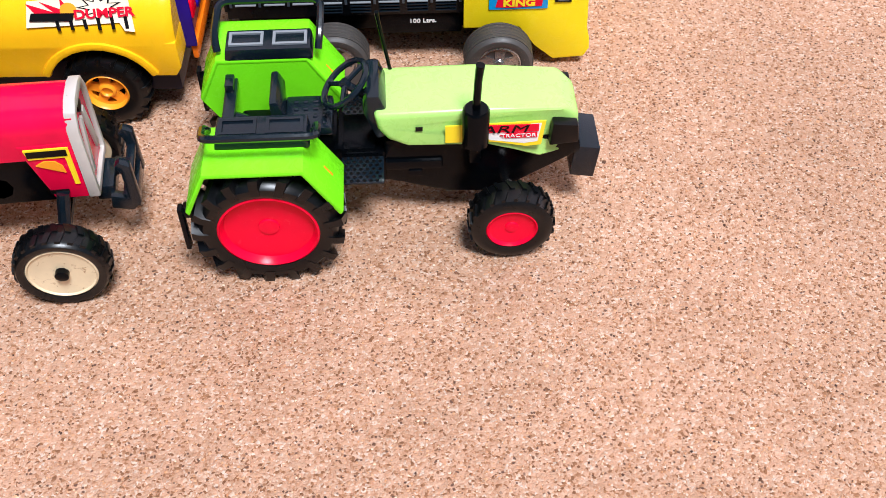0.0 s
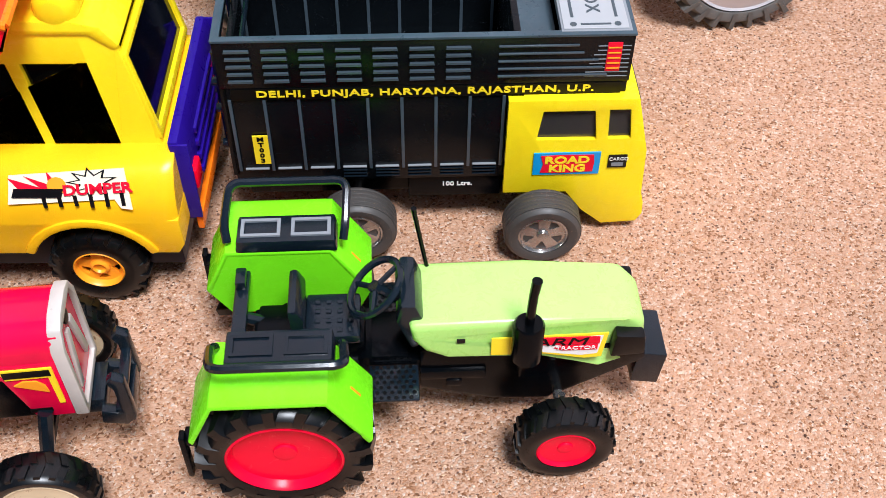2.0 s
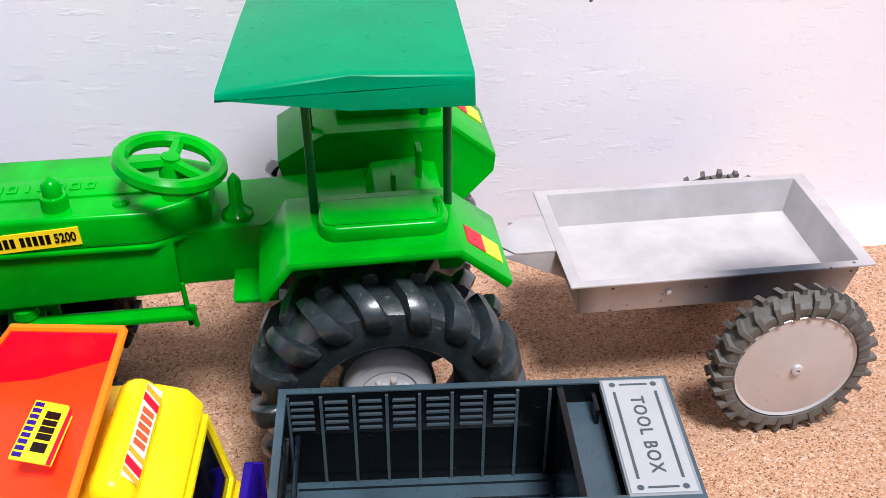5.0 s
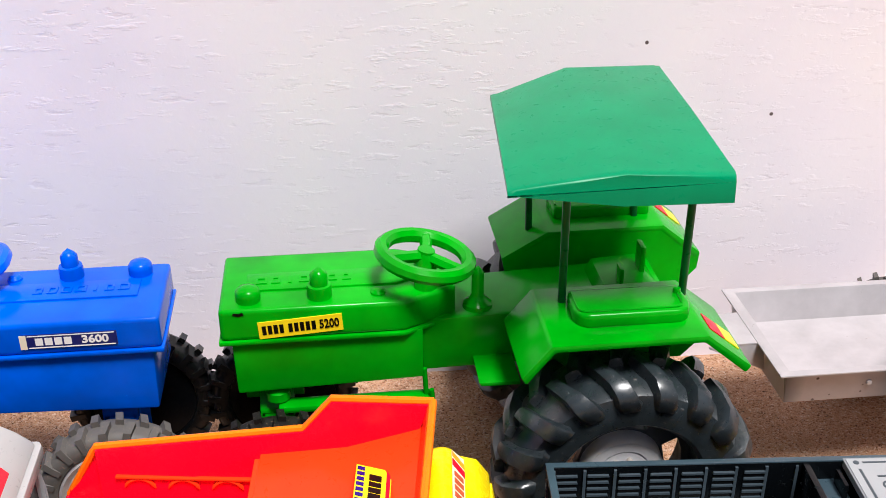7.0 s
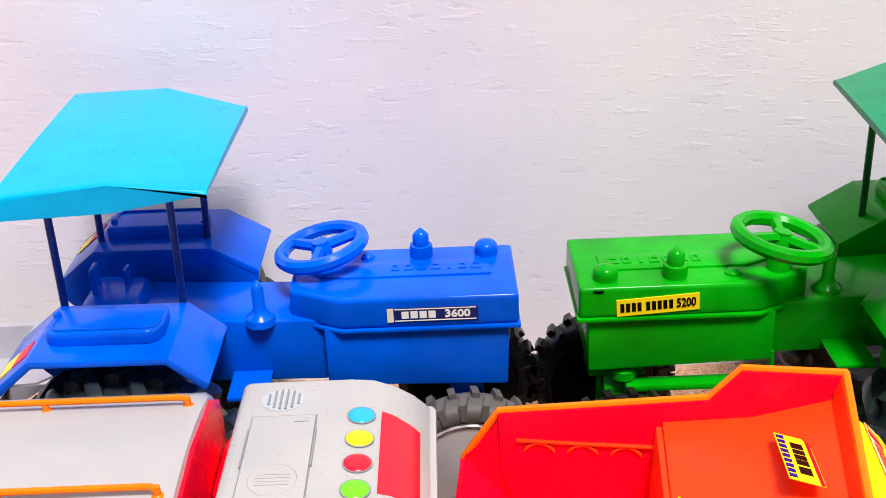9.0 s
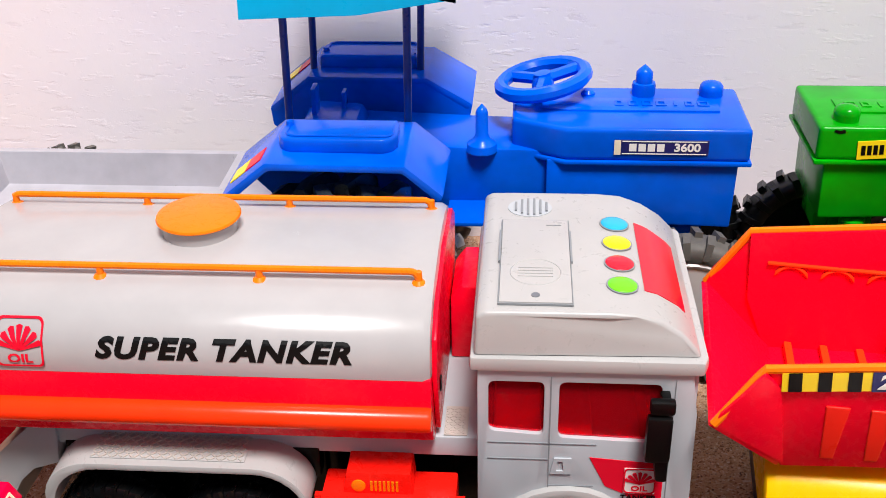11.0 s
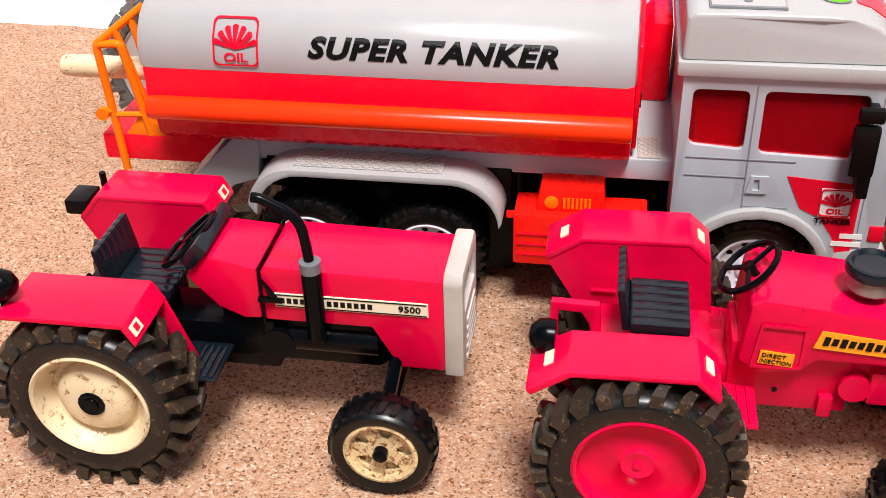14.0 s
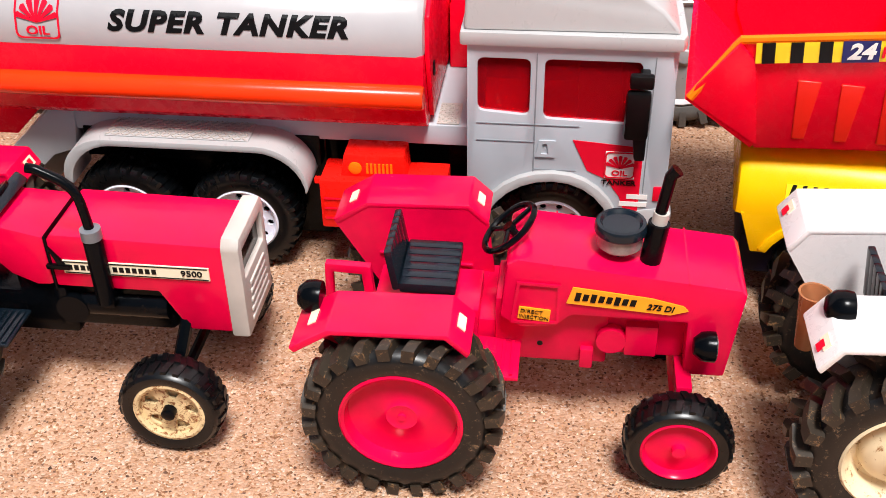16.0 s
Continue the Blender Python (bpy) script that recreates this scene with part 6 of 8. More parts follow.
# ---- tanker lorry ----
def lorry_wheel(R, w, rimR, rim_mat, tyre_mat, holes, n_lug=26, style="round"):
    ty = mesh_of("tyre", tyre(R, w, rimR, 0.0010, 40), tyre_mat)
    bars = mesh_of("tread", lug_ring(R + 0.0003, w, n_lug, 0.0015, 0.0011, 0.05, 0.48, 0.002), tyre_mat)
    outline = [(rimR * 0.93 * math.cos(2 * math.pi * i / 32), rimR * 0.93 * math.sin(2 * math.pi * i / 32)) for i in range(32)]
    hs = []
    for i in range(holes):
        a = 2 * math.pi * i / holes
        if style == "round":
            hs.append([(rimR * 0.73 * math.cos(a) + rimR * 0.1 * math.cos(b), rimR * 0.73 * math.sin(a) + rimR * 0.1 * math.sin(b)) for b in [2 * math.pi * k / 7 for k in range(7)]])
        else:
            s = math.pi / holes * 0.55
            hs.append([(rimR * k * math.cos(a + d), rimR * k * math.sin(a + d)) for k, d in ((0.42, 0.0), (0.76, -s), (0.8, 0), (0.76, s))])
    face = frame_with(outline, hs, -w * 0.30, -w * 0.22)
    ring = lathe([(rimR * 1.01, w * 0.3), (rimR * 1.01, -w * 0.43), (rimR * 0.96, -w * 0.46), (rimR * 0.9, -w * 0.42), (rimR * 0.88, -w * 0.2), (rimR * 0.88, w * 0.3)], 36, shut=True)
    hub = lathe([(rimR * 0.42, -w * 0.25), (rimR * 0.38, -w * 0.36), (rimR * 0.26, -w * 0.4), (rimR * 0.2, -w * 0.34), (0, -w * 0.34)], 24)
    rim = mesh_of("rim", group_of(face, ring, hub), rim_mat)
    back = mesh_of("drum", lathe([(rimR * 0.9, 0.0), (rimR * 0.9, -w * 0.08), (0, -w * 0.08)], 20), M_INK)
    return ty, bars, rim, back


def shell_sign(parent, m, size, ink, label):
    """A round-cornered badge with a plain fan of rays."""
    k = size / 2
    rr = [(k - 0.25 * k + 0.25 * k * math.cos(a), k - 0.25 * k + 0.25 * k * math.sin(a)) for a in [math.pi / 2 * i / 4 for i in range(5)]]
    sq = []
    for sx, sy, order in ((1, 1, 1), (-1, 1, -1), (-1, -1, 1), (1, -1, -1)):
        sq += [(sx * x, sy * y) for x, y in rr[::order]]
    inner = [(x * 0.92, y * 0.92) for x, y in sq]
    sg = part("badge", frame_with(sq, [inner], 0, 0.00025, 0, "z"), ink, parent, label, m)
    for i in range(7):
        a = radians(90 + (i - 3) * 22)
        ca, sa = math.cos(a), math.sin(a)
        L, w = k * 0.98, k * 0.13
        part("ray", prism([(-0.02 * k * sa, -0.25 * k + 0.02 * k * ca), (L * ca - w * sa, -0.3 * k + L * sa + w * ca), (L * 1.06 * ca, -0.3 * k + L * 1.06 * sa), (L * ca + w * sa, -0.3 * k + L * sa - w * ca), (0.02 * k * sa, -0.25 * k - 0.02 * k * ca)], 0, 0.00025, 0, 2, "z"), ink, sg)
    lettering("OIL", size * 0.27, ink, sg, pose(0, -0.62 * k, 0.0001), wide=1.25, bold=size * 0.008)
    return sg


def tanker():
    r = root("tanker_lorry", pose(-0.443, 0.536, 0), "white and red toy tanker lorry with orange rails on sand", "toy lorry")
    half = [(-0.0608, 0.1125), (-0.0612, 0.1185), (-0.0588, 0.1268), (-0.0528, 0.1338), (-0.0435, 0.1385), (-0.03, 0.1415), (-0.015, 0.1432), (0.0, 0.1437)]
    sec = half + [(-y, z) for y, z in half[-2::-1]]
    def at(x, k):
        return [(x, y * k, 0.1125 + (z - 0.1125) * (1 - (1 - k) * 1.6)) for y, z in sec]
    tank = part("tank", bevelled(loft([at(-0.1235, 0.9), at(-0.1225, 0.965), at(-0.119, 1.0), at(0.083, 1.0), at(0.0858, 0.97), at(0.0868, 0.91)]), 0), M_TANK, r, "glossy white tank body")
    low = prism([(-0.0608, 0.1126), (0.0608, 0.1126), (0.0608, 0.0985), (0.0585, 0.0955), (0.0552, 0.0788), (0.0485, 0.0736), (-0.0485, 0.0736), (-0.0552, 0.0788), (-0.0585, 0.0955), (-0.0608, 0.0985)], -0.121, 0.0862, 0.0008, 2, "x")
    part("skirt", group_of(low, prism([(-0.1215, 0.0735), (-0.1215, 0.088), (-0.098, 0.088), (-0.0955, 0.0728), (-0.107, 0.061), (-0.152, 0.061), (-0.152, 0.0735)], -0.0495, 0.0495, 0.0008)), M_ORANGE_RED, r, "red lower tank and tail platform")
    part("end_wall", prism([(-0.0575, 0.113), (-0.055, 0.128), (-0.042, 0.1365), (0, 0.1405), (0.042, 0.1365), (0.055, 0.128), (0.0575, 0.113), (0.046, 0.078), (-0.046, 0.078)], 0.0864, 0.0885, 0.0006, 2, "x"), M_ORANGE_RED, r)
    part("slot", box(0.0884, 0.0892, -0.047, -0.044, 0.098, 0.104), M_INK, r)
    for s in (-1, 1):
        part("side_pipe", tube([(-0.1205, s * 0.0618, 0.0945), (-0.119, s * 0.0618, 0.0945), (0.085, s * 0.0618, 0.0945), (0.0862, s * 0.0618, 0.0945)], [0.0048, 0.0054, 0.0054, 0.0048], 18), M_PIPE, r, "red orange side pipe")
        y = s * 0.0318
        pts = [(-0.1145, y, 0.139), (-0.1148, y, 0.1455), (0.079, y, 0.1455), (0.08, y, 0.139)]
        rail = part("rail", tube(bent(pts, 0.004), 0.0015, 8), M_ORANGE, r, "orange roof rail")
        for x in (-0.1145, -0.052, 0.0145, 0.0797):
            part("rail_foot", lathe([(0.0034, 0.1385), (0.0034, 0.1405), (0.0016, 0.1418), (0.0014, 0.1455)], 14, "z", (x, y, 0)), M_ORANGE, rail)
    lid = part("hatch_collar", lathe([(0.0165, 0.140), (0.0162, 0.1497), (0, 0.1497)], 36, "z", (-0.0195, 0.0045, 0)), M_TANK, r)
    part("hatch_lid", lathe([(0.0178, 0.1496), (0.0184, 0.1502), (0.018, 0.1512), (0.016, 0.1518), (0, 0.152)], 44, "z", (-0.0195, 0.0045, 0)), M_ORANGE, lid, "round orange hatch lid")
    # words on the tank, bent to its side
    def hug(ob, m):
        back_m = m.inverted()
        if ob.data is not None:
            fine = bmesh.new()
            fine.from_mesh(ob.data)
            bmesh.ops.triangulate(fine, faces=fine.faces[:])
            for _ in range(4):
                long_edges = [e for e in fine.edges if e.calc_length() > 0.0022]
                if not long_edges:
                    break
                bmesh.ops.subdivide_edges(fine, edges=long_edges, cuts=1)
                bmesh.ops.triangulate(fine, faces=[f for f in fine.faces if len(f.verts) > 3])
            fine.to_mesh(ob.data)
            fine.free()
        for v in ob.data.vertices:
            w = m @ v.co
            z = min(max(w.z, half[0][1]), half[-1][1])
            k = max(i for i in range(len(half) - 1) if half[i][1] <= z)
            (y0, z0), (y1, z1) = half[k], half[k + 1]
            w.y = y0 + (y1 - y0) * (z - z0) / (z1 - z0) - 0.0004 - max(0.0, v.co.z)
            v.co = back_m @ w
        for c in ob.children:
            hug(c, m @ c.matrix_basis)
    slope = 14
    words = lettering("SUPER TANKER", 0.0116, M_INK, tank, facing(0.0034, -0.06005, 0.1236, 0, slope + 4), "black slanted words", wide=1.17, lean=0.25, bold=0.00055, space=1.12, thick=0.00004)
    hug(words, words.matrix_basis)
    badge = shell_sign(tank, facing(-0.0785, -0.0602, 0.1245, 0, slope + 3), 0.0196, M_INK_RED, "red round-cornered fan badge")
    hug(badge, badge.matrix_basis)
    # chassis
    ch = part("chassis", group_of(box(-0.079, 0.106, -0.0465, 0.0465, 0.0635, 0.0734, 0.001)), M_GREYWHITE, r, "pale grey chassis deck")
    part("tail_guard", prism([(-0.0905, 0.0733), (-0.0788, 0.0733), (-0.0788, 0.066), (-0.0805, 0.0535), (-0.0926, 0.0492), (-0.1, 0.042), (-0.1055, 0.032), (-0.11, 0.0175), (-0.1215, 0.0175), (-0.1205, 0.04), (-0.1134, 0.052)], -0.0478, 0.0478, 0.0008), M_GREYWHITE, r, "pale grey tail mudguard")
    for b in ((-0.075, 0.11, -0.034, 0.034, 0.028, 0.064), (-0.072, 0.037, -0.0395, 0.0395, 0.008, 0.0625), (-0.076, 0.036, -0.047, 0.047, 0.05, 0.0655)):
        part("underframe", box(*b, 0.0008), M_JET, r, "black underframe")
    plate = part("tread_plate", box(0.0895, 0.0995, -0.0455, -0.026, 0.0735, 0.0742, 0.0002), M_SILVER, ch, "small chequered plate")
    part("chequer", group_of(*[moved(box(-0.0008, 0.0008, -0.0002, 0.0002, 0, 0.0003), pose(0.0905 + 0.0018 * (i % 5), -0.0445 + 0.0018 * (i // 5), 0.0742, 0, 0, 45 if i % 2 else -45)) for i in range(50)]), M_SILVER, plate)
    for s in (-1, 1):
        bow = [math.pi / 2 * k / 8 for k in range(9)]
        line = [(-0.058 - 0.0225 * math.cos(a), 0.0485 + 0.021 * math.sin(a)) for a in bow] + [(0.011 + 0.0228 * math.sin(a), 0.0485 + 0.021 * math.cos(a)) for a in bow]
        f = part("fender", arch_fender(line, 0.0034, 0.0435, 0.0662, [(0.03, 0.0535), (0.01, 0.0625), (-0.058, 0.0625), (-0.076, 0.054)], s, 0.0013), M_WHITE, r, "white double wheel arch")
        part("tread_plate", box(-0.0585, 0.0075, min(s * 0.0455, s * 0.0625), max(s * 0.0455, s * 0.0625), 0.0696, 0.0701, 0.0002), M_WHITE, f)
        part("chequer", group_of(*[moved(box(-0.0011, 0.0011, -0.00032, 0.00032, 0, 0.0006), pose(-0.0572 + 0.00232 * i, s * (0.0468 + 0.0021 * j), 0.0701, 0, 0, 45 if (i + j) % 2 else -45)) for i in range(28) for j in range(8)]), M_SILVER, f)
        tb = part("side_tank", group_of(box(0.0385, 0.0955, min(s * 0.045, s * 0.0655), max(s * 0.045, s * 0.0655), 0.0285, 0.0535, 0.0012), prism([(0.0475, 0.053), (0.0775, 0.053), (0.0765, 0.0645), (0.0495, 0.0645)], s * 0.045, s * 0.0605, 0.001), box(0.0955, 0.099, s * 0.058 - 0.0012, s * 0.058 + 0.0012, 0.048, 0.0505), box(0.035, 0.0385, s * 0.058 - 0.0012, s * 0.058 + 0.0012, 0.048, 0.0505)), M_TANKRED, r, "red orange moulded side tank")
        for i in range(3):
            part("groove", box(0.0405, 0.072, min(s * 0.0652, s * 0.066), max(s * 0.0652, s * 0.066), 0.0335 + 0.0052 * i, 0.0343 + 0.0052 * i), M_ORANGE_RED, tb)
        part("filler", group_of(moved(lathe([(0.003, 0), (0.003, 0.0006), (0.002, 0.0009), (0, 0.0009)], 16, "z"), pose(0.0545, s * 0.0606, 0.058, s * -90, 0, 0)), *[box(0.0595 + 0.0018 * i, 0.0605 + 0.0018 * i, min(s * 0.0602, s * 0.0611), max(s * 0.0602, s * 0.0611), 0.0555, 0.0605) for i in range(7)]), M_ORANGE, tb)
    part("air_tank", prism([(0.089, 0.0735), (0.089, 0.105), (0.094, 0.112), (0.1025, 0.112), (0.1025, 0.0735)], 0.012, 0.05, 0.0015), M_ORANGE_RED, r, "red box behind the cab")
    # tail ladder, hose pipe and spray gun
    part("tail_ladder", group_of(tube(bent([(-0.1425, -0.0505, 0.0565), (-0.1438, -0.0505, 0.084), (-0.1455, -0.0505, 0.1175), (-0.1345, -0.05, 0.118), (-0.1285, -0.048, 0.0735)], 0.002), 0.0019, 10),
                                 tube([(-0.1455, -0.0505, 0.1175), (-0.1235, -0.0445, 0.1335)], 0.0018, 10), tube([(-0.1365, -0.0485, 0.124), (-0.1265, -0.045, 0.0735)], 0.0017, 10), tube([(-0.1295, -0.046, 0.129), (-0.1225, -0.043, 0.0745)], 0.0017, 10),
                                 tube([(-0.1438, -0.0505, 0.084), (-0.13, -0.049, 0.084)], 0.0014, 8), lathe([(0.003, -0.0545), (0.003, -0.0515), (0, -0.051)], 12, "y", (-0.1475, 0, 0.0855)), tube([(-0.1475, -0.0525, 0.0855), (-0.1435, -0.0505, 0.0865)], 0.0018, 8), prism([(-0.1405, 0.0733), (-0.1185, 0.0733), (-0.1185, 0.0745), (-0.129, 0.083), (-0.1335, 0.0825)], -0.049, -0.044, 0.0008)), M_ORANGE, r, "orange tail ladder and hand rail")
    part("hand_rail", tube([(-0.14, 0.056, 0.0735), (-0.146, 0.056, 0.1075), (-0.1265, 0.02, 0.122)], 0.0015, 8), M_ORANGE, r, "orange tail hand rail")
    part("hose_pipe", tube([(-0.120, -0.036, 0.1005), (-0.166, -0.036, 0.1005), (-0.1705, -0.036, 0.1005)], [0.0052, 0.0052, 0.0046], 14), M_CREAM, r, "cream outlet pipe")
    gun = part("spray_gun", group_of(tube([(-0.120, 0.016, 0.1185), (-0.142, 0.016, 0.1178), (-0.1445, 0.016, 0.1176), (-0.1655, 0.016, 0.1168), (-0.168, 0.016, 0.1166), (-0.1765, 0.016, 0.1162)], [0.0036, 0.0044, 0.0036, 0.003, 0.0018, 0.0016], 12),
                                     tube([(-0.148, 0.016, 0.1245), (-0.1395, 0.016, 0.106)], [0.003, 0.0036], 10)), M_ORANGE, r, "orange spray gun")
    part("grip", tube([(-0.1635, 0.016, 0.1262), (-0.1625, 0.016, 0.1261), (-0.1475, 0.016, 0.1242)], [0.0022, 0.0031, 0.0031], 12), M_ORANGE, gun)
    part("tail_rail", tube(bent([(-0.116, -0.012, 0.141), (-0.1195, -0.012, 0.1485), (-0.1255, -0.012, 0.146), (-0.1255, -0.012, 0.134)], 0.004), 0.0014, 8), M_ORANGE, r)
    part("tail_rail", tube(bent([(-0.116, 0.014, 0.141), (-0.1195, 0.014, 0.1485), (-0.1255, 0.014, 0.146), (-0.1255, 0.014, 0.134)], 0.004), 0.0014, 8), M_ORANGE, r)
    # cab
    cx, cz, cr = 0.142, 0.027, 0.0305
    arch = [(cx + cr * math.cos(a), cz + cr * math.sin(a)) for a in [math.pi * (0.94 - 0.88 * i / 12) for i in range(13)]]
    out = [(0.1045, 0.046), (0.1115, 0.0455)] + arch[1:-1] + [(0.1735, 0.0345), (0.1955, 0.0325), (0.1965, 0.05), (0.1955, 0.1), (0.192, 0.1215), (0.1045, 0.1215)]
    w1 = rounded([(0.1088, 0.0895), (0.1308, 0.0878), (0.1308, 0.1138), (0.1088, 0.1138)], 0.003)
    w2 = rounded([(0.1366, 0.0868), (0.1812, 0.0855), (0.1795, 0.114), (0.1366, 0.114)], 0.003)
    cab = part("cab", group_of(*[frame_with(out, [w1, w2], s * 0.0572, s * 0.0608, 0.0006) for s in (-1, 1)], box(0.1045, 0.1075, -0.0572, 0.0572, 0.046, 0.1215),
                               frame_with([(-0.0572, 0.0335), (0.0572, 0.0335), (0.0572, 0.1215), (-0.0572, 0.1215)], [[(-0.05, 0.082), (0.05, 0.082), (0.05, 0.113), (-0.05, 0.113)]], 0.190, 0.1955, 0.0008, "x"), box(0.107, 0.192, -0.057, 0.057, 0.0595, 0.0625)), M_GREYWHITE, r, "cool white cab with two side windows")
    part("cab_interior", group_of(box(0.111, 0.13, -0.05, 0.05, 0.0625, 0.1, 0.002), box(0.13, 0.152, -0.05, -0.008, 0.0625, 0.08, 0.003), box(0.13, 0.152, 0.008, 0.05, 0.0625, 0.08, 0.003), box(0.176, 0.189, -0.055, 0.055, 0.0625, 0.088, 0.003)), M_SEATRED, cab, "red cab interior")
    for s in (-1, 1):
        for wl in (w1, w2):
            pane = part("window_pane", prism(wl, s * 0.0578, s * 0.0588), M_REDCLEAR, cab, "clear red side window")
            pane.visible_shadow = False
        # door joints and handle
        part("door_joint", group_of(box(0.1331, 0.1336, s * 0.0604, s * 0.0611, 0.0585, 0.1165), box(0.1085, 0.1525, s * 0.0604, s * 0.0611, 0.0835, 0.0839), box(0.1085, 0.1332, s * 0.0604, s * 0.0611, 0.0752, 0.0756), box(0.185, 0.1854, s * 0.0604, s * 0.0611, 0.052, 0.1165), box(0.1336, 0.152, s * 0.0604, s * 0.0611, 0.0618, 0.0622)), M_INK_GREY, cab)
        part("door_handle", frame_with([(0.134, 0.0685), (0.1425, 0.0685), (0.1425, 0.0765), (0.1355, 0.0765)], [[(0.1365, 0.07), (0.1395, 0.07), (0.139, 0.075), (0.137, 0.075)]], s * 0.0605, s * 0.0616), M_GREYWHITE, cab)
        ar2 = [(cx + (cr + 0.0045) * math.cos(a), cz + (cr + 0.0045) * math.sin(a)) for a in [math.pi * (0.92 - 0.84 * i / 12) for i in range(13)]]
        part("wheel_arch", prism(arch[1:-1] + ar2[1:-1][::-1], s * 0.0575, s * 0.064, 0.001), M_WHITE, cab, "white front wheel arch")
        if s > 0:
            continue
        pan = part("red_panel", prism([(0.1498, 0.0772), (0.1835, 0.0748), (0.1835, 0.0405), (0.1775, 0.0405), (0.174, 0.05), (0.167, 0.0585), (0.1575, 0.0625)], s * 0.0606, s * 0.0611), M_INK_RED, cab, "red door sticker")
        for i in range(2):
            part("white_stripe", box(0.1745 if i else 0.1715, 0.1835, s * 0.061, s * 0.0613, 0.0465 + 0.0038 * i - 0.001, 0.0478 + 0.0038 * i), M_PAPER_W, pan)
        part("badge_ground", moved(slab(0.0128, 0.0132, 0.0002, 0), facing(0.1705, s * 0.0613, 0.066, 0 if s < 0 else 180)), M_PAPER_W, pan)
        shell_sign(pan, facing(0.1705, s * 0.0616, 0.0662, 0 if s < 0 else 180), 0.0128, M_INK_RED, "small fan badge")
        lettering("TANKER", 0.0031, M_INK, pan, facing(0.1705, s * 0.0614, 0.0572, 0 if s < 0 else 180), wide=1.25, bold=0.00008)
        part("mirror", group_of(box(0.1735, 0.1845, s * 0.0685 - 0.0022, s * 0.0685 + 0.0022, 0.1065, 0.1125, 0.0014), box(0.1725, 0.184, s * 0.069 - 0.0026, s * 0.069 + 0.0026, 0.0835, 0.1055, 0.0022), prism([(0.177, 0.0845), (0.1835, 0.0845), (0.1835, 0.0735), (0.1785, 0.0735)], s * 0.0615, s * 0.0705, 0.0012), box(0.1785, 0.183, min(s * 0.0605, s * 0.068), max(s * 0.0605, s * 0.068), 0.107, 0.1115, 0.0008)), M_INK, cab, "black double side mirror")
        part("indicator", box(0.19, 0.1972, s * 0.0575 - 0.004, s * 0.0575 + 0.0037, 0.0485, 0.056, 0.001), M_INK_RED, cab, "red corner lamp")
    part("windscreen", box(0.1925, 0.1935, -0.0505, 0.0505, 0.0815, 0.1135), M_DARK_GLASS, cab)
    part("bumper", prism([(0.175, 0.0295), (0.1985, 0.0285), (0.2005, 0.0425), (0.198, 0.046), (0.176, 0.0425)], -0.0615, 0.0615, 0.0018), M_WHITE, cab, "white front bumper")
    part("roof_lip", prism([(0.1015, -0.0628), (0.1965, -0.0628), (0.1985, -0.058), (0.1985, 0.058), (0.1965, 0.0628), (0.1015, 0.0628)], 0.1195, 0.1258, 0.0016, 2, "z"), M_WHITE, cab, "white roof rim")
    def top(x, y, z):
        k = max(0.0, (z - 0.125) / 0.0215)
        return (x, y * (1 - 0.045 * k - 0.10 * max(0, (x - 0.165) / 0.03) * (0.3 + 0.7 * k)), z)
    roof = part("roof", prism([(0.103, 0.1255), (0.1038, 0.1425), (0.107, 0.1444), (0.118, 0.1446), (0.155, 0.1446), (0.1665, 0.1438), (0.1775, 0.1406), (0.187, 0.135), (0.1935, 0.1288), (0.1955, 0.1255)], -0.0612, 0.0612, 0.0034, 3, f=top), M_WHITE, cab, "white moulded roof with a control panel")
    for y, mt, nm in ((0.0135, M_BTN_CYAN, "cyan"), (-0.0035, M_BTN_YEL, "yellow"), (-0.0205, M_BTN_RED, "red"), (-0.0375, M_BTN_LIME, "lime green")):
        b = part("button", moved(lathe([(0.0058, -0.001), (0.0058, 0.0004), (0.005, 0.001), (0.0028, 0.0014), (0, 0.0015)], 30, "z"), pose(0.1605, y, 0.1446, 0, 4, 0)), mt, roof, nm + " push button")
        # grey ring paints the shadow of the recess round the button
        part("button_gap", moved(lathe([(0.0057, 0), (0.0064, 0), (0.0064, 0.0004), (0.0057, 0.0004)], 30, "z", shut=True), pose(0.1605, y, 0.1444, 0, 4, 0)), M_INK_GREY, b)
    curve = [(0.155, 0.1446), (0.1647, 0.1438), (0.1745, 0.1406), (0.1829, 0.135), (0.1887, 0.1288)]
    def roof_z(x):
        for (xa, za), (xb, zb) in zip(curve, curve[1:]):
            if xa <= x <= xb:
                return za + (zb - za) * (x - xa) / (xb - xa)
        return curve[0][1]
    rows = [(0.1692 + 0.0168 * k / 8, 0.0186 - 0.003 * k / 8, -0.0378 + 0.0012 * k / 8) for k in range(9)]
    part("red_screen", loft([[(x, lo, roof_z(x) - 0.001), (x, lo, roof_z(x) + 0.0005), (x, hi, roof_z(x) + 0.0005), (x, hi, roof_z(x) - 0.001)] for x, hi, lo in rows]), M_BTN_RED, roof, "dark red display window")
    part("battery_cover", box(0.1125, 0.1405, -0.0535, 0.0135, 0.1450, 0.1460, 0.0003), M_WHITE, roof, "battery cover with one screw")
    part("cover_joint", frame_with([(0.112, -0.0542), (0.141, -0.0542), (0.141, 0.0142), (0.112, 0.0142)], [[(0.1124, -0.0536), (0.1406, -0.0536), (0.1406, 0.0136), (0.1124, 0.0136)]], 0.1448, 0.1456, 0, "z"), M_INK_GREY, roof)
    for x in (0.1118, 0.1412):
        part("hinge", box(x - 0.0004, x + 0.0004, -0.022, 0.004, 0.1449, 0.1460), M_INK_GREY, roof)
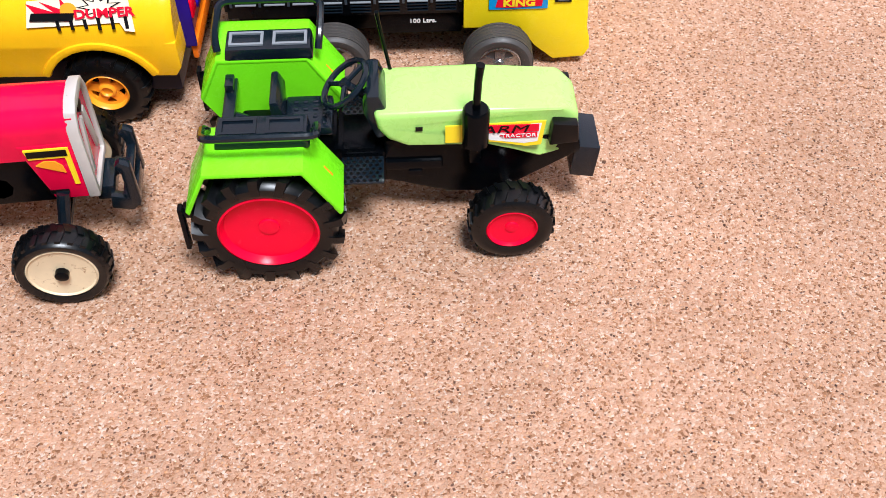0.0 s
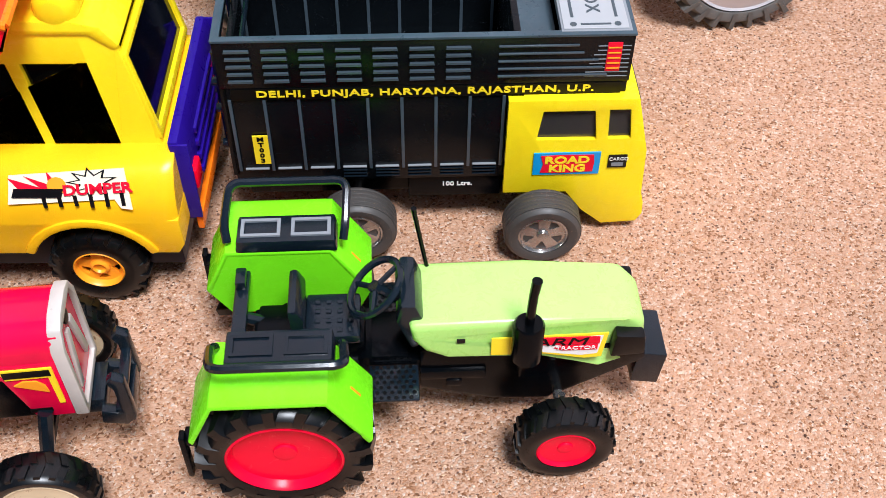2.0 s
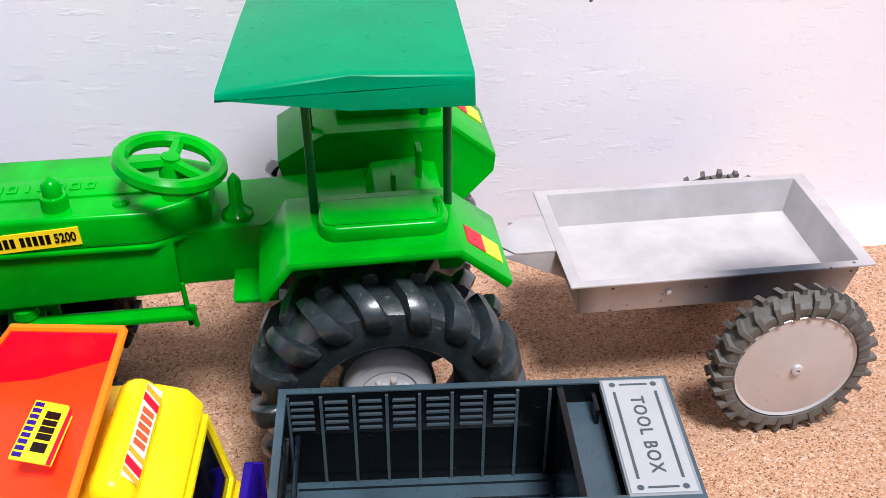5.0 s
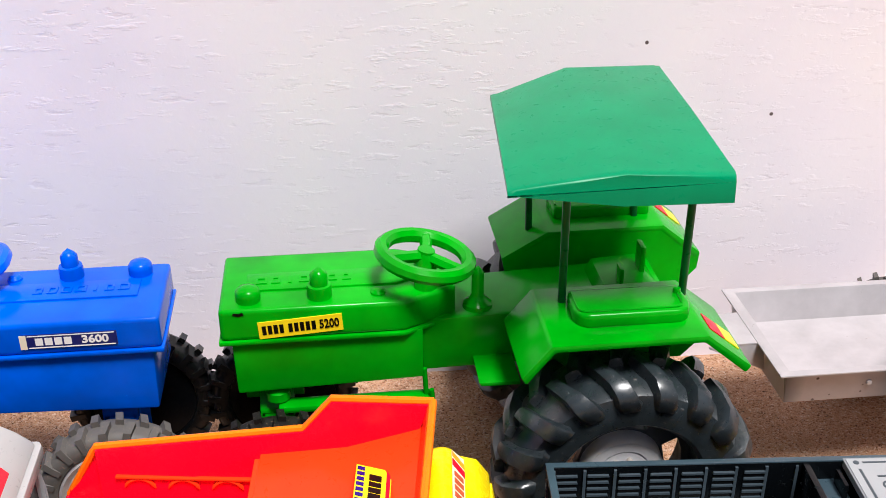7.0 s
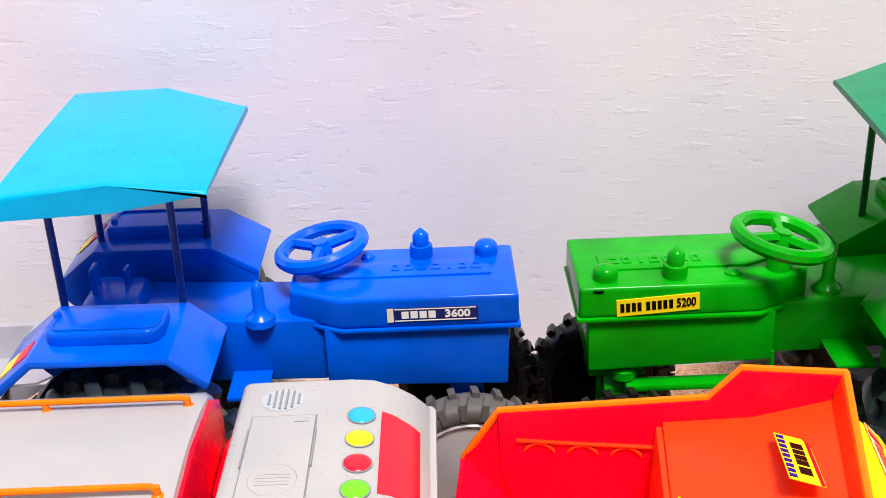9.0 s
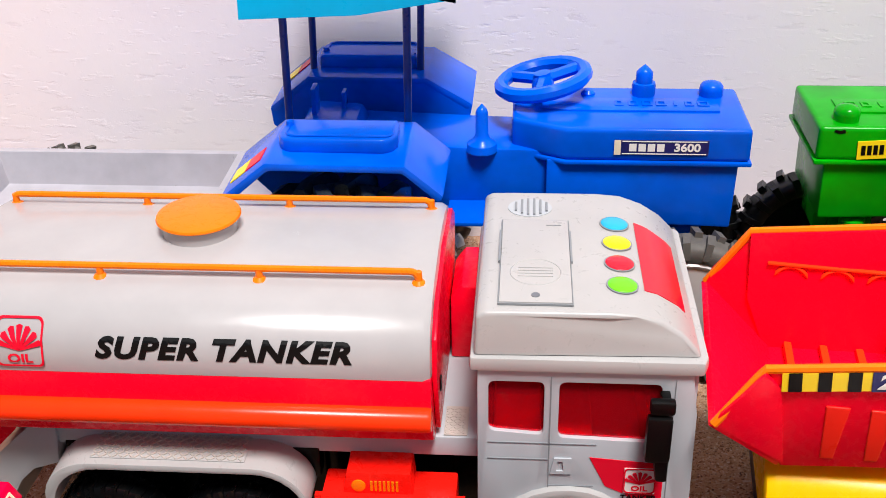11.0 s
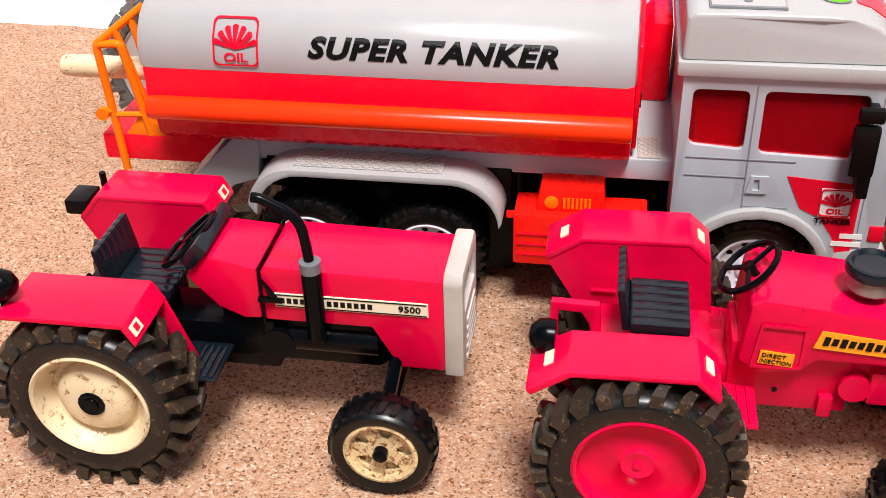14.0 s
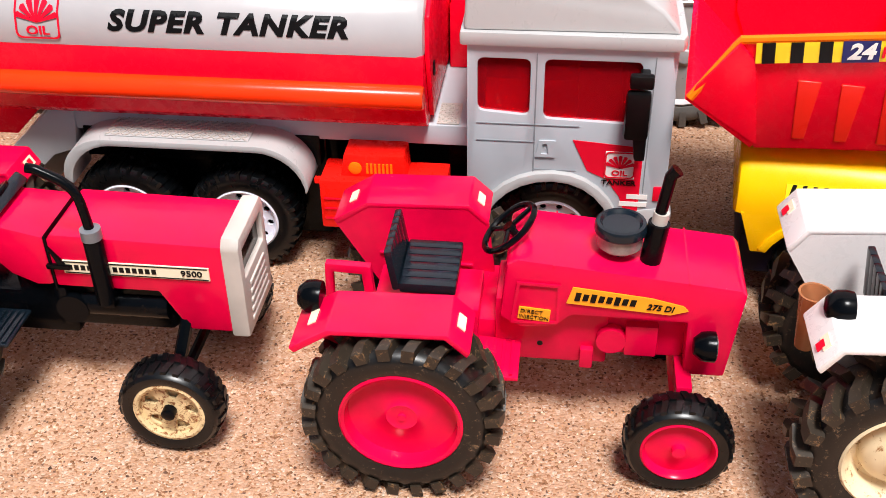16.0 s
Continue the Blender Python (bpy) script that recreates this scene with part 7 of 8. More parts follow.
    part("arrow_mark", box(0.131, 0.1375, 0.0085, 0.0089, 0.1459, 0.1462), M_INK_GREY, roof)
    part("emboss", group_of(lathe([(0.0105, 0.1458), (0.0101, 0.1463), (0.0097, 0.1458)], 30, "z", (0.1265, -0.031, 0)), *[box(0.1195, 0.1335, -0.0345 + 0.0022 * i, -0.0341 + 0.0022 * i, 0.1458, 0.1463) for i in range(4)]), M_WHITE, roof)
    part("screw", group_of(lathe([(0.0017, 0.1458), (0.0017, 0.1463), (0, 0.1463)], 16, "z", (0.1265, -0.0485, 0))), M_HUB, roof)
    part("speaker_well", moved(lathe([(1, 0.1445), (1, 0.1449), (0, 0.1449)], 30, "z"), Matrix.Translation((0.1242, 0.0275, 0)) @ Matrix.Diagonal((0.0098, 0.0086, 1, 1))), M_GREYWHITE, roof, "shallow oval speaker well")
    part("speaker_slots", group_of(*[box(0.1175 + 0.0027 * i, 0.1185 + 0.0027 * i, 0.0275 - h, 0.0275 + h, 0.1452, 0.1457) for i, h in enumerate((0.004, 0.0065, 0.0075, 0.0075, 0.0065, 0.004))]), M_INK_GREY, roof, "speaker slots")
    for ob in [cab] + [c for c in cab.children if c.type == "MESH"]:
        for v in ob.data.vertices:
            if v.co.y > 0:
                v.co.y *= 0.74
            if v.co.x > 0.15:
                v.co.x = 0.15 + (v.co.x - 0.15) * 0.89
    ty, bars, rim, back = lorry_wheel(0.0266, 0.0185, 0.0163, M_RIM_WHITE, M_TYRE, 10, 30)
    bolts = mesh_of("bolts", knobs(8, 0.0084, -0.0056, 0.0008, 0.2, 6, 0.0006), M_RIM_WHITE)
    wheels(r, [(x, s * (0.0475 if x > 0.1 else 0.0525), 0.0263, s, 9 * i) for i, x in enumerate((0.142, 0.0, -0.0555)) for s in (-1, 1)], ty, [("tread", bars, "black rubber blocks"), ("rim", rim, "white rim with round holes"), ("drum", back, ""), ("bolts", bolts, "")], "black lorry tyre")
    part("axles", group_of(*[tube([(x, -0.05, 0.0255), (x, 0.05, 0.0255)], 0.003) for x in (0.142, 0.0, -0.0555)]), M_BLACK, r)


tanker()


# ---- black cargo truck ----
def cargo_truck():
    r = root("cargo_truck", pose(0.0625, 0.5165, 0, 0, 0, -4.4), "black toy cargo truck with a lemon yellow cab on sand", "toy truck")
    W, L, T = 0.0352, 0.084, 0.1095
    bed = part("cargo_body", box(-L + 0.001, 0.036, -W + 0.002, W - 0.002, 0.0535, 0.056), M_LIT_SLATE, r, "black ribbed cargo body with an open top")
    for s in (-1, 1):
        part("side_wall", box(-L, L, s * W - (0.0024 if s > 0 else 0), s * W + (0.0024 if s < 0 else 0), 0.0318, 0.0865, 0.0004), M_BLACK, bed)
        part("upper_band", box(-L - 0.001, L + 0.0005, s * (W + 0.0006) - (0.003 if s > 0 else 0), s * (W + 0.0006) + (0.003 if s < 0 else 0), 0.0855, T, 0.0006), M_BLACK, bed)
    part("bulkhead", box(0.0355, 0.0385, -W + 0.002, W - 0.002, 0.036, T - 0.0003, 0.0004), M_BLACK, bed)
    part("headboard", box(L - 0.003, L, -W + 0.002, W - 0.002, 0.05, T, 0.0005), M_BLACK, bed)
    part("shelf", box(0.038, L - 0.002, -W + 0.002, W - 0.002, 0.0885, 0.0905), M_BLACK, bed)
    part("tail_frame", frame_with([(-W, 0.036), (W, 0.036), (W, T), (-W, T)], [[(-W + 0.0045, 0.086), (W - 0.0045, 0.086), (W - 0.0045, T - 0.0035), (-W + 0.0045, T - 0.0035)]], -L - 0.0012, -L + 0.0022, 0.0004, "x"), M_BLACK, bed)
    part("tail_post", group_of(*[tube([(-L - 0.0028, y, 0.05), (-L - 0.0028, y, T - 0.012)], 0.0011, 8) for y in (-0.026, 0.026)], *[lathe([(0.0019, -L - 0.004), (0.0024, -L - 0.0015), (0.001, -L)], 10, "x", (0, y, z)) for y in (-0.031, 0.031) for z in (0.052, 0.072, 0.086)], tube([(-L + 0.006, -W + 0.006, 0.088), (-L + 0.006, W - 0.006, 0.088)], 0.0012)), M_SLATE, bed)
    part("top_edge", frame_with([(-L - 0.0014, -W - 0.001), (L + 0.0008, -W - 0.001), (L + 0.0008, W + 0.001), (-L - 0.0014, W + 0.001)], [[(-L + 0.0022, -W + 0.0022), (L - 0.0026, -W + 0.0022), (L - 0.0026, W - 0.0022), (-L + 0.0022, W - 0.0022)]], T - 0.0006, T + 0.0006, 0.0002, "z"), M_LIT_SLATE, bed, "scuffed slate top edge with sky sheen put into its colour")
    # slatted upper band, tall ribs and sills on both long sides
    slat = mesh_of("slat", prism([(-0.0052, -0.0005), (0.0052, -0.0005), (0.0049, 0.0005), (-0.0049, 0.0005)], -0.0009, 0.0009), M_SHEEN_SLAT)
    rib = mesh_of("rib", box(-0.0007, 0.0007, -0.0006, 0.0006, 0, 0.0402, 0.0002), M_SHEEN_SLAT)
    sill = mesh_of("sill", box(-0.0052, 0.0052, -0.0006, 0.0006, -0.0003, 0.0003, 0.00015), M_SLATE)
    # pale grey copy of the sill draws the highlight at each panel's foot
    ledge = mesh_of("sill", box(-0.0052, 0.0052, -0.0006, 0.0006, -0.0003, 0.0003, 0.00015), M_INK_GREY)
    for s in (-1, 1):
        for g in range(7):
            x = -0.0755 + 0.0148 * g
            for k in range(5):
                part("slat", slat, None, bed, "", pose(x, s * (W + 0.0009), 0.0897 + 0.0038 * k))
                if s > 0:
                    part("slat", slat, None, bed, "", pose(x, s * (W - 0.0027), 0.0897 + 0.0038 * k))
        for k in range(5):
            x0, x1 = 0.0295, 0.066 + 0.0022 * (4 - k) - (0.004 if k > 2 else 0)
            part("long_slat", box(x0, x1, s * (W + 0.0009) - 0.0005, s * (W + 0.0009) + 0.0005, 0.0893 + 0.0038 * k, 0.0901 + 0.0038 * k, 0.0002), M_SHEEN_SLAT, bed)
        for k in range(8):
            part("fine_line", box(0.0655 + 0.0014 * (k // 2), 0.083, s * (W + 0.0007) - 0.0002, s * (W + 0.0007) + 0.0002, 0.0885 + 0.0022 * k, 0.0888 + 0.0022 * k), M_INK_GREY, bed)
        for g in range(9):
            part("rib", rib, None, bed, "", pose(-0.0815 + 0.0143 * g, s * (W + 0.0004), 0.0392))
            if s > 0:
                part("inner_rib", box(-0.0822 + 0.0143 * g, -0.0808 + 0.0143 * g, W - 0.0034, W - 0.0022, 0.04, 0.108), M_SHEEN_SLAT, bed)
        for g in range(8):
            for k in range(1 if g < 3 else 4):
                part("sill", sill if k else ledge, None, bed, "", pose(-0.0743 + 0.0143 * g, s * (W + 0.0005), 0.0402 - 0.0019 * k))
        turn = 0 if s < 0 else 180
        part("sign_board", box(-0.0805, 0.0815, s * (W + 0.0004) - 0.0004, s * (W + 0.0004) + 0.0004, 0.0795, 0.0853), M_INK, bed)
        lettering("DELHI, PUNJAB, HARYANA, RAJASTHAN, U.P.", 0.0046, M_PAPER_Y, bed, facing(0.0, s * (W + 0.001), 0.0826, turn), "yellow place names", wide=1.42, bold=0.00013, space=1.08)
        fuel = part("fuel_tank", box(-0.008, 0.034, min(s * 0.0335, s * 0.029), max(s * 0.0335, s * 0.029), 0.0185, 0.033, 0.0008), M_JET, r, "black box fuel tank")
        lettering("100 Ltrs.", 0.0034, M_PAPER_W, fuel, facing(0.014, s * 0.0338, 0.0262, turn), "white capacity words", wide=1.15, bold=0.00008)
        tag = part("model_tag", slab(0.0066, 0.0162), M_PAPER_Y, bed, "yellow upright model tag", facing(-0.0712, s * (W + 0.0009), 0.0518, turn))
        lettering("M\nT\n0\n0\n3", 0.0031, M_INK, tag, pose(0, 0.0, 0.0004), wide=1.25, bold=0.00014)
        lamp = part("side_lamp", box(0.0735, 0.0795, s * (W + 0.0006) - 0.0005, s * (W + 0.0006) + 0.0005, 0.0915, 0.1058, 0.0002), M_INK_RED, bed, "red and amber side lamp")
        for k in range(5):
            part("lamp_line", box(0.0739, 0.0791, s * (W + 0.0012) - 0.0002, s * (W + 0.0012) + 0.0002, 0.0928 + 0.0026 * k, 0.0933 + 0.0026 * k), M_INK_ORANGE, lamp)
    for g in range(7):
        part("floor_line", box(-0.08, 0.034, -0.028 + 0.0093 * g - 0.0004, -0.028 + 0.0093 * g + 0.0004, 0.0559, 0.0567), M_SLATE, bed)
    part("chassis", box(-0.08, 0.045, -0.029, 0.029, 0.0185, 0.0362, 0.001), M_JET, r, "black chassis")
    # tool box lid on the cab roof
    box_ob = part("tool_box_lid", box(0.0545, L - 0.0008, -W + 0.001, W - 0.001, T - 0.003, T + 0.0008, 0.0003), M_INK_GREY, bed, "pale grey tool box lid with dark lines")
    part("lid_face", box(0.0555, L - 0.0022, -W + 0.0022, W - 0.0022, T + 0.0007, T + 0.0012), M_LID, box_ob)
    lettering("TOOL BOX", 0.0079, M_LID_INK, box_ob, pose(0.0683, 0, T + 0.00135, 0, 0, -90), "dark words", wide=0.98, bold=0.0001, space=1.2)
    for x in (0.0595, 0.0775):
        part("lid_line", box(x - 0.0006, x + 0.0006, -0.0255, 0.0255, T + 0.001, T + 0.0014), M_LID_INK, box_ob)
        for s in (-1, 1):
            part("lid_dot", lathe([(0.0014, T + 0.001), (0.0014, T + 0.0014), (0, T + 0.0014)], 14, "z", (x, s * 0.0302, 0)), M_LID_INK, box_ob)
    for s in (-1, 1):
        part("lid_line", box(0.0625, 0.0748, s * 0.0302 - 0.0005, s * 0.0302 + 0.0005, T + 0.001, T + 0.0014), M_LID_INK, box_ob)
    part("tray_floor", box(0.0386, 0.0545, -W + 0.0026, W - 0.0026, 0.0985, 0.0995), M_LIT_SLATE, bed, "slate shelf behind the lid")
    part("tray_clip", box(0.0505, 0.0525, 0.018, 0.03, 0.09, T - 0.002, 0.0004), M_BLACK, bed)
    # cab
    out = [(0.0345, 0.026), (0.063, 0.0258), (0.0715, 0.0135), (0.0815, 0.0045), (0.0975, 0.0055), (0.1, 0.0105), (0.0995, 0.0175), (0.0978, 0.024), (0.0965, 0.05), (0.0895, 0.0795), (0.0345, 0.0795)]
    w1 = [(0.0475, 0.0575), (0.0735, 0.0572), (0.0715, 0.0735), (0.0495, 0.0735)]
    w2 = [(0.0785, 0.0575), (0.0885, 0.0575), (0.0865, 0.0738), (0.0775, 0.0738)]
    cab = part("cab", group_of(*[frame_with(out, [w1, w2], s * 0.0365, s * 0.0402, 0.0005) for s in (-1, 1)], prism([(0.0392, 0.0762), (0.0392, 0.0795), (0.0895, 0.0795), (0.0902, 0.0762)], -0.0366, 0.0366), box(0.0392, 0.0412, -0.0366, 0.0366, 0.026, 0.0795),
                               prism([(0.0815, 0.0045), (0.0975, 0.0055), (0.1, 0.0105), (0.0995, 0.0175), (0.0978, 0.024), (0.0965, 0.05), (0.0935, 0.05), (0.0935, 0.02), (0.0815, 0.016)], -0.0366, 0.0366, 0.0006)), M_CAB_YELLOW, r, "lemon yellow cab shell")
    part("cab_lining", group_of(box(0.038, 0.09, -0.033, 0.033, 0.03, 0.052), box(0.04, 0.052, -0.03, 0.03, 0.052, 0.066, 0.002)), M_BLACK, cab, "dark cab interior")
    part("windscreen", prism([(0.0925, 0.05), (0.0955, 0.05), (0.0905, 0.0775), (0.0875, 0.0775)], -0.0364, 0.0364), M_DARK_GLASS, cab, "dark windscreen")
    for s in (-1, 1):
        turn = 0 if s < 0 else 180
        for wl in (w1, w2):
            part("window_pane", prism(wl, s * 0.0378, s * 0.0384), M_SMOKE, cab).visible_shadow = False
        st = part("sticker", slab(0.0295, 0.0128), M_INK_BLUE, cab, "sky blue, red and yellow sticker", facing(0.0617, s * 0.0406, 0.0438, turn))
        part("red_field", moved(prism([(-0.0115, -0.0048), (-0.0035, -0.0054), (0.0118, -0.0046), (0.0122, 0.0008), (0.0116, 0.0052), (-0.002, 0.0054), (-0.0116, 0.005), (-0.0104, 0.0)], 0, 0.0003, 0, 2, "z"), pose(0, 0, 0.0003)), M_INK_RED, st)
        lettering("ROAD", 0.0056, M_PAPER_Y, st, pose(0, 0.0024, 0.0007), wide=1.25, bold=0.00022)
        lettering("KING", 0.0056, M_PAPER_Y, st, pose(0.0003, -0.0026, 0.0007), wide=1.2, bold=0.00022)
        cg = part("sticker", slab(0.0082, 0.0072), M_INK, cab, "small black sticker", facing(0.0842, s * 0.0406, 0.0445, turn))
        lettering("CARGO", 0.0026, M_PAPER_W, cg, pose(0.0004, 0.0015, 0.0004), wide=0.95)
        part("print_bar", moved(slab(0.0052, 0.0019, 0.0002), pose(0, -0.0016, 0.0003)), M_INK_GREY, cg)
    ty = mesh_of("tyre", group_of(tyre(0.0172, 0.0155, 0.0112, 0, 40), *[lathe([(0.0174, y - 0.0006), (0.0176, y), (0.0174, y + 0.0006)], 40) for y in (-0.0048, -0.0024, 0, 0.0024, 0.0048)]), M_GREYWHEEL)
    hole = []
    for i in range(5):
        a = 2 * math.pi * i / 5
        hole.append([(0.0112 * k * math.cos(a + d), 0.0112 * k * math.sin(a + d)) for k, d in ((0.34, 0), (0.78, -0.3), (0.82, 0), (0.78, 0.3))])
    disc = [(0.0108 * math.cos(2 * math.pi * i / 30), 0.0108 * math.sin(2 * math.pi * i / 30)) for i in range(30)]
    rim = mesh_of("rim", group_of(frame_with(disc, hole, -0.0058, -0.0042), lathe([(0.0113, 0.004), (0.0113, -0.0066), (0.0105, -0.007), (0.0099, -0.0058), (0.0099, 0.004)], 32, shut=True), lathe([(0.003, -0.0055), (0.0026, -0.0072), (0, -0.0074)], 14)), M_CHROME)
    dk = mesh_of("drum", lathe([(0.0104, 0.0), (0.0104, -0.002), (0, -0.002)], 20), M_INK)
    wheels(r, [(x, s * (0.0525 if x > 0 else 0.0485), 0.0168, s, 20 * (x > 0)) for x in (-0.0312, 0.0515) for s in (-1, 1)], ty, [("rim", rim, "dull chrome five-spoke rim"), ("drum", dk, "")], "worn grey-brown tyre")
    part("axles", group_of(*[tube([(x, -0.05, 0.0168), (x, 0.05, 0.0168)], 0.0018) for x in (-0.0312, 0.0515)]), M_CHROME, r)


# ---- yellow tipper ----
def tipper():
    r = root("tipper_truck", pose(-0.13, 0.509, 0, 0, 0, -6.0), "yellow and orange toy tipper truck with violet bumper on sand", "toy truck")
    def arc(cx, cr, n=12):
        return [(cx + cr * math.cos(a), 0.021 + cr * math.sin(a)) for a in [math.pi * (0.875 - 0.75 * i / n) for i in range(n + 1)]]
    base = [(-0.088, 0.031)] + arc(-0.057, 0.0262) + arc(0.0425, 0.0262) + [(0.0785, 0.031), (0.0815, 0.036), (0.0812, 0.0505), (-0.0945, 0.0505)]
    side = [(0.0535, 0.0495), (0.0532, 0.054), (0.0522, 0.0585), (0.0503, 0.063), (0.0475, 0.0672), (0.044, 0.0705), (0.0395, 0.0728), (0.034, 0.0738)]
    def across(x, k):
        return [(x, -y * k, z) for y, z in side] + [(x, y * k, z) for y, z in side[::-1]]
    body = part("body", group_of(prism(base, -0.0535, 0.0535, 0.0006, 2), loft([across(-0.0975, 0.93), across(-0.0965, 0.97), across(-0.0925, 1.0), across(0.0755, 1.0), across(0.0795, 0.985), across(0.081, 0.955)])), M_YELLOW, r, "glossy yellow body with round wheel arches")
    for s in (-1, 1):
        for cx in (-0.057, 0.0425):
            inner, outer = arc(cx, 0.0265), arc(cx, 0.0305)
            part("arch_lip", prism(inner + outer[::-1], s * 0.0485, s * 0.0548, 0.0012), M_YELLOW, body)
    part("underbody", group_of(box(-0.0835, 0.0865, -0.043, 0.043, 0.0145, 0.034, 0.0015), box(-0.08, 0.08, -0.03, 0.03, 0.02, 0.045, 0.001)), M_SHADED_VIOLET, r, "violet underbody with its shadow put into the colour")
    body.location = (0.009, 0.002, 0)
    # cab with openings
    out = [(-0.022, 0.071), (0.0855, 0.071), (0.0838, 0.0775), (0.0775, 0.1115), (0.0755, 0.1215), (0.0705, 0.1285), (0.061, 0.1318), (-0.022, 0.1305)]
    w1 = [(0.0425, 0.0725), (0.0675, 0.0725), (0.0622, 0.1125), (0.037, 0.1125)]
    w2 = [(0.0085, 0.0725), (0.037, 0.0725), (0.0315, 0.1125), (0.0045, 0.1125)]
    def lean(x, y, z):
        return (x, y * (1 - 0.08 * max(0, (z - 0.072) / 0.055)), z)
    front = frame_with([(-0.036, 0), (0.036, 0), (0.0335, 0.0405), (-0.0335, 0.0405)], [[(-0.0325, 0.0035), (0.0325, 0.0035), (0.0305, 0.038), (-0.0305, 0.038)]], -0.0016, 0.0016, 0.0005, "z")
    cab = part("cab", group_of(*[frame_with(out, [w1, w2], s * 0.0325, s * 0.0362, 0.0008, "y", lean) for s in (-1, 1)],
                               prism([(-0.022, 0.1265), (-0.022, 0.1312), (0.06, 0.1328), (0.0712, 0.1298), (0.0772, 0.1212), (0.0742, 0.119), (0.066, 0.1262)], -0.0345, 0.0345, 0.0016),
                               box(-0.022, -0.0195, -0.034, 0.034, 0.071, 0.13),
                               moved(front, Matrix.Translation((0.0838, 0, 0.0765)) @ Matrix(((0, -0.18, 0.984, 0), (1, 0, 0, 0), (0, 0.984, 0.18, 0), (0, 0, 0, 1))))), M_CAB_YELLOW, r, "lemon yellow crew cab")
    cab.location = (0, 0.006, 0)
    part("windscreen", prism([(0.0822, 0.079), (0.0832, 0.079), (0.0767, 0.1155), (0.0757, 0.1155)], -0.0335, 0.0335), M_NAVY_GLASS, cab, "dark blue windscreen")
    part("cab_lining", box(-0.018, 0.072, -0.031, 0.031, 0.071, 0.076), M_INK, cab)
    for s in (-1, 1):
        for wl in (w1, w2):
            part("window_pane", prism(wl, s * 0.0332, s * 0.0338, f=lean), M_DARK_GLASS, cab, "black side window")
    horn = part("roof_visor", loft([[(0.0555 + 0.0086 * math.cos(a) * k, y - 0.004, 0.1358 + 0.0098 * math.sin(a) * k) for a in [2 * math.pi * i / 18 for i in range(18)]] for y, k in ((-0.0305, 0.45), (-0.0298, 0.7), (-0.0275, 0.92), (-0.0245, 1.0), (0.0245, 1.0), (0.0275, 0.92), (0.0298, 0.7), (0.0305, 0.45))]), M_CAB_YELLOW, cab, "rounded yellow roof visor")
    at = pose(0.0622, -0.004, 0.1424, 0, 0, 90) @ pose(0, 0, 0, 46, 0, 0) @ pose(0, 0, 0.0003)
    st = part("sticker", moved(slab(0.049, 0.0072, 0.0002), at), M_PAPER_CREAM, horn, "cream visor sticker with orange sweeps")
    for x, w, mt in ((-0.018, 0.004, M_INK_RED), (-0.0125, 0.0026, M_INK_ORANGE), (-0.0225, 0.0022, M_INK_ORANGE), (0.0155, 0.004, M_INK_RED), (0.0205, 0.003, M_INK_ORANGE)):
        part("sweep", moved(slant(w, 0.0072, 0.0016, 0.0002), at @ pose(x, 0, 0.0003)), mt, st)
    for k in range(5):
        part("print_bar", moved(slant(0.0028, 0.0052, 0.0006, 0.0002), at @ pose(-0.007 + 0.0042 * k, 0, 0.0003)), M_INK_RUST, st)
    # nose plate
    nose = part("nose_plate", prism([(0.0868, 0.0335), (0.0905, 0.033), (0.0925, 0.07), (0.0895, 0.0775), (0.0855, 0.0775)], -0.0425, 0.0425, 0.001), M_PURPLE, r, "violet nose plate")
    nose.location = (0.002, 0.0085, 0)
    part("orange_strip", box(0.0902, 0.0932, -0.0415, 0.0415, 0.026, 0.034, 0.001), M_ORANGE, nose)
    for s in (-1, 1):
        part("headlight", box(0.0905, 0.0942, s * 0.034 - 0.0052, s * 0.034 + 0.0052, 0.048, 0.0585, 0.0016), M_ORANGE_RED, nose, "orange red headlight")
        part("plate_edge", box(0.0862, 0.0938, s * 0.0425 - 0.0007, s * 0.0425 + 0.0007, 0.035, 0.0765, 0.0004), M_PURPLE, nose)
    for k in range(4):
        part("grille_bar", box(0.0915, 0.0938, -0.025, 0.025, 0.0445 + 0.0075 * k, 0.0475 + 0.0075 * k, 0.0005), M_PURPLE, nose)
    # side stickers
    for s in (-1, 1):
        m = pose(0.0395, s * 0.0497, 0.0648, 0, 0, 0 if s < 0 else 180) @ pose(0, 0, 0, 58, 0, 0) @ Matrix.Diagonal((0.92, 0.86, 1, 1))
        sk = part("sticker", moved(prism([(-0.027, -0.0068), (-0.0255, 0.0072), (0.0245, 0.0105), (0.027, -0.0095), (0.022, -0.0088), (0.0195, -0.0045)], -0.0002, 0.0002, 0, 2, "z"), m), M_PAPER_CREAM, body, "white and yellow flash sticker")
        for i in range(6):
            part("stripe", moved(slant(0.0017, 0.0075 if i > 2 else 0.005, -0.0004, 0.0002), m @ pose(-0.011 + 0.0068 * i, -0.0058 + 0.0004 * i, 0.0003)), M_INK, sk)
        star = [((0.0115 if i % 2 else 0.0062) * math.cos(2 * math.pi * i / 18), (0.0072 if i % 2 else 0.0036) * math.sin(2 * math.pi * i / 18)) for i in range(18)]
        part("burst", moved(prism(star, 0, 0.0003, 0, 2, "z"), m @ pose(0.0105, 0.0038, 0.0003)), M_INK, sk)
        part("burst", moved(prism([(x * 0.8, y * 0.8) for x, y in star], 0, 0.0003, 0, 2, "z"), m @ pose(0.0105, 0.0038, 0.0005)), M_PAPER_CREAM, sk)
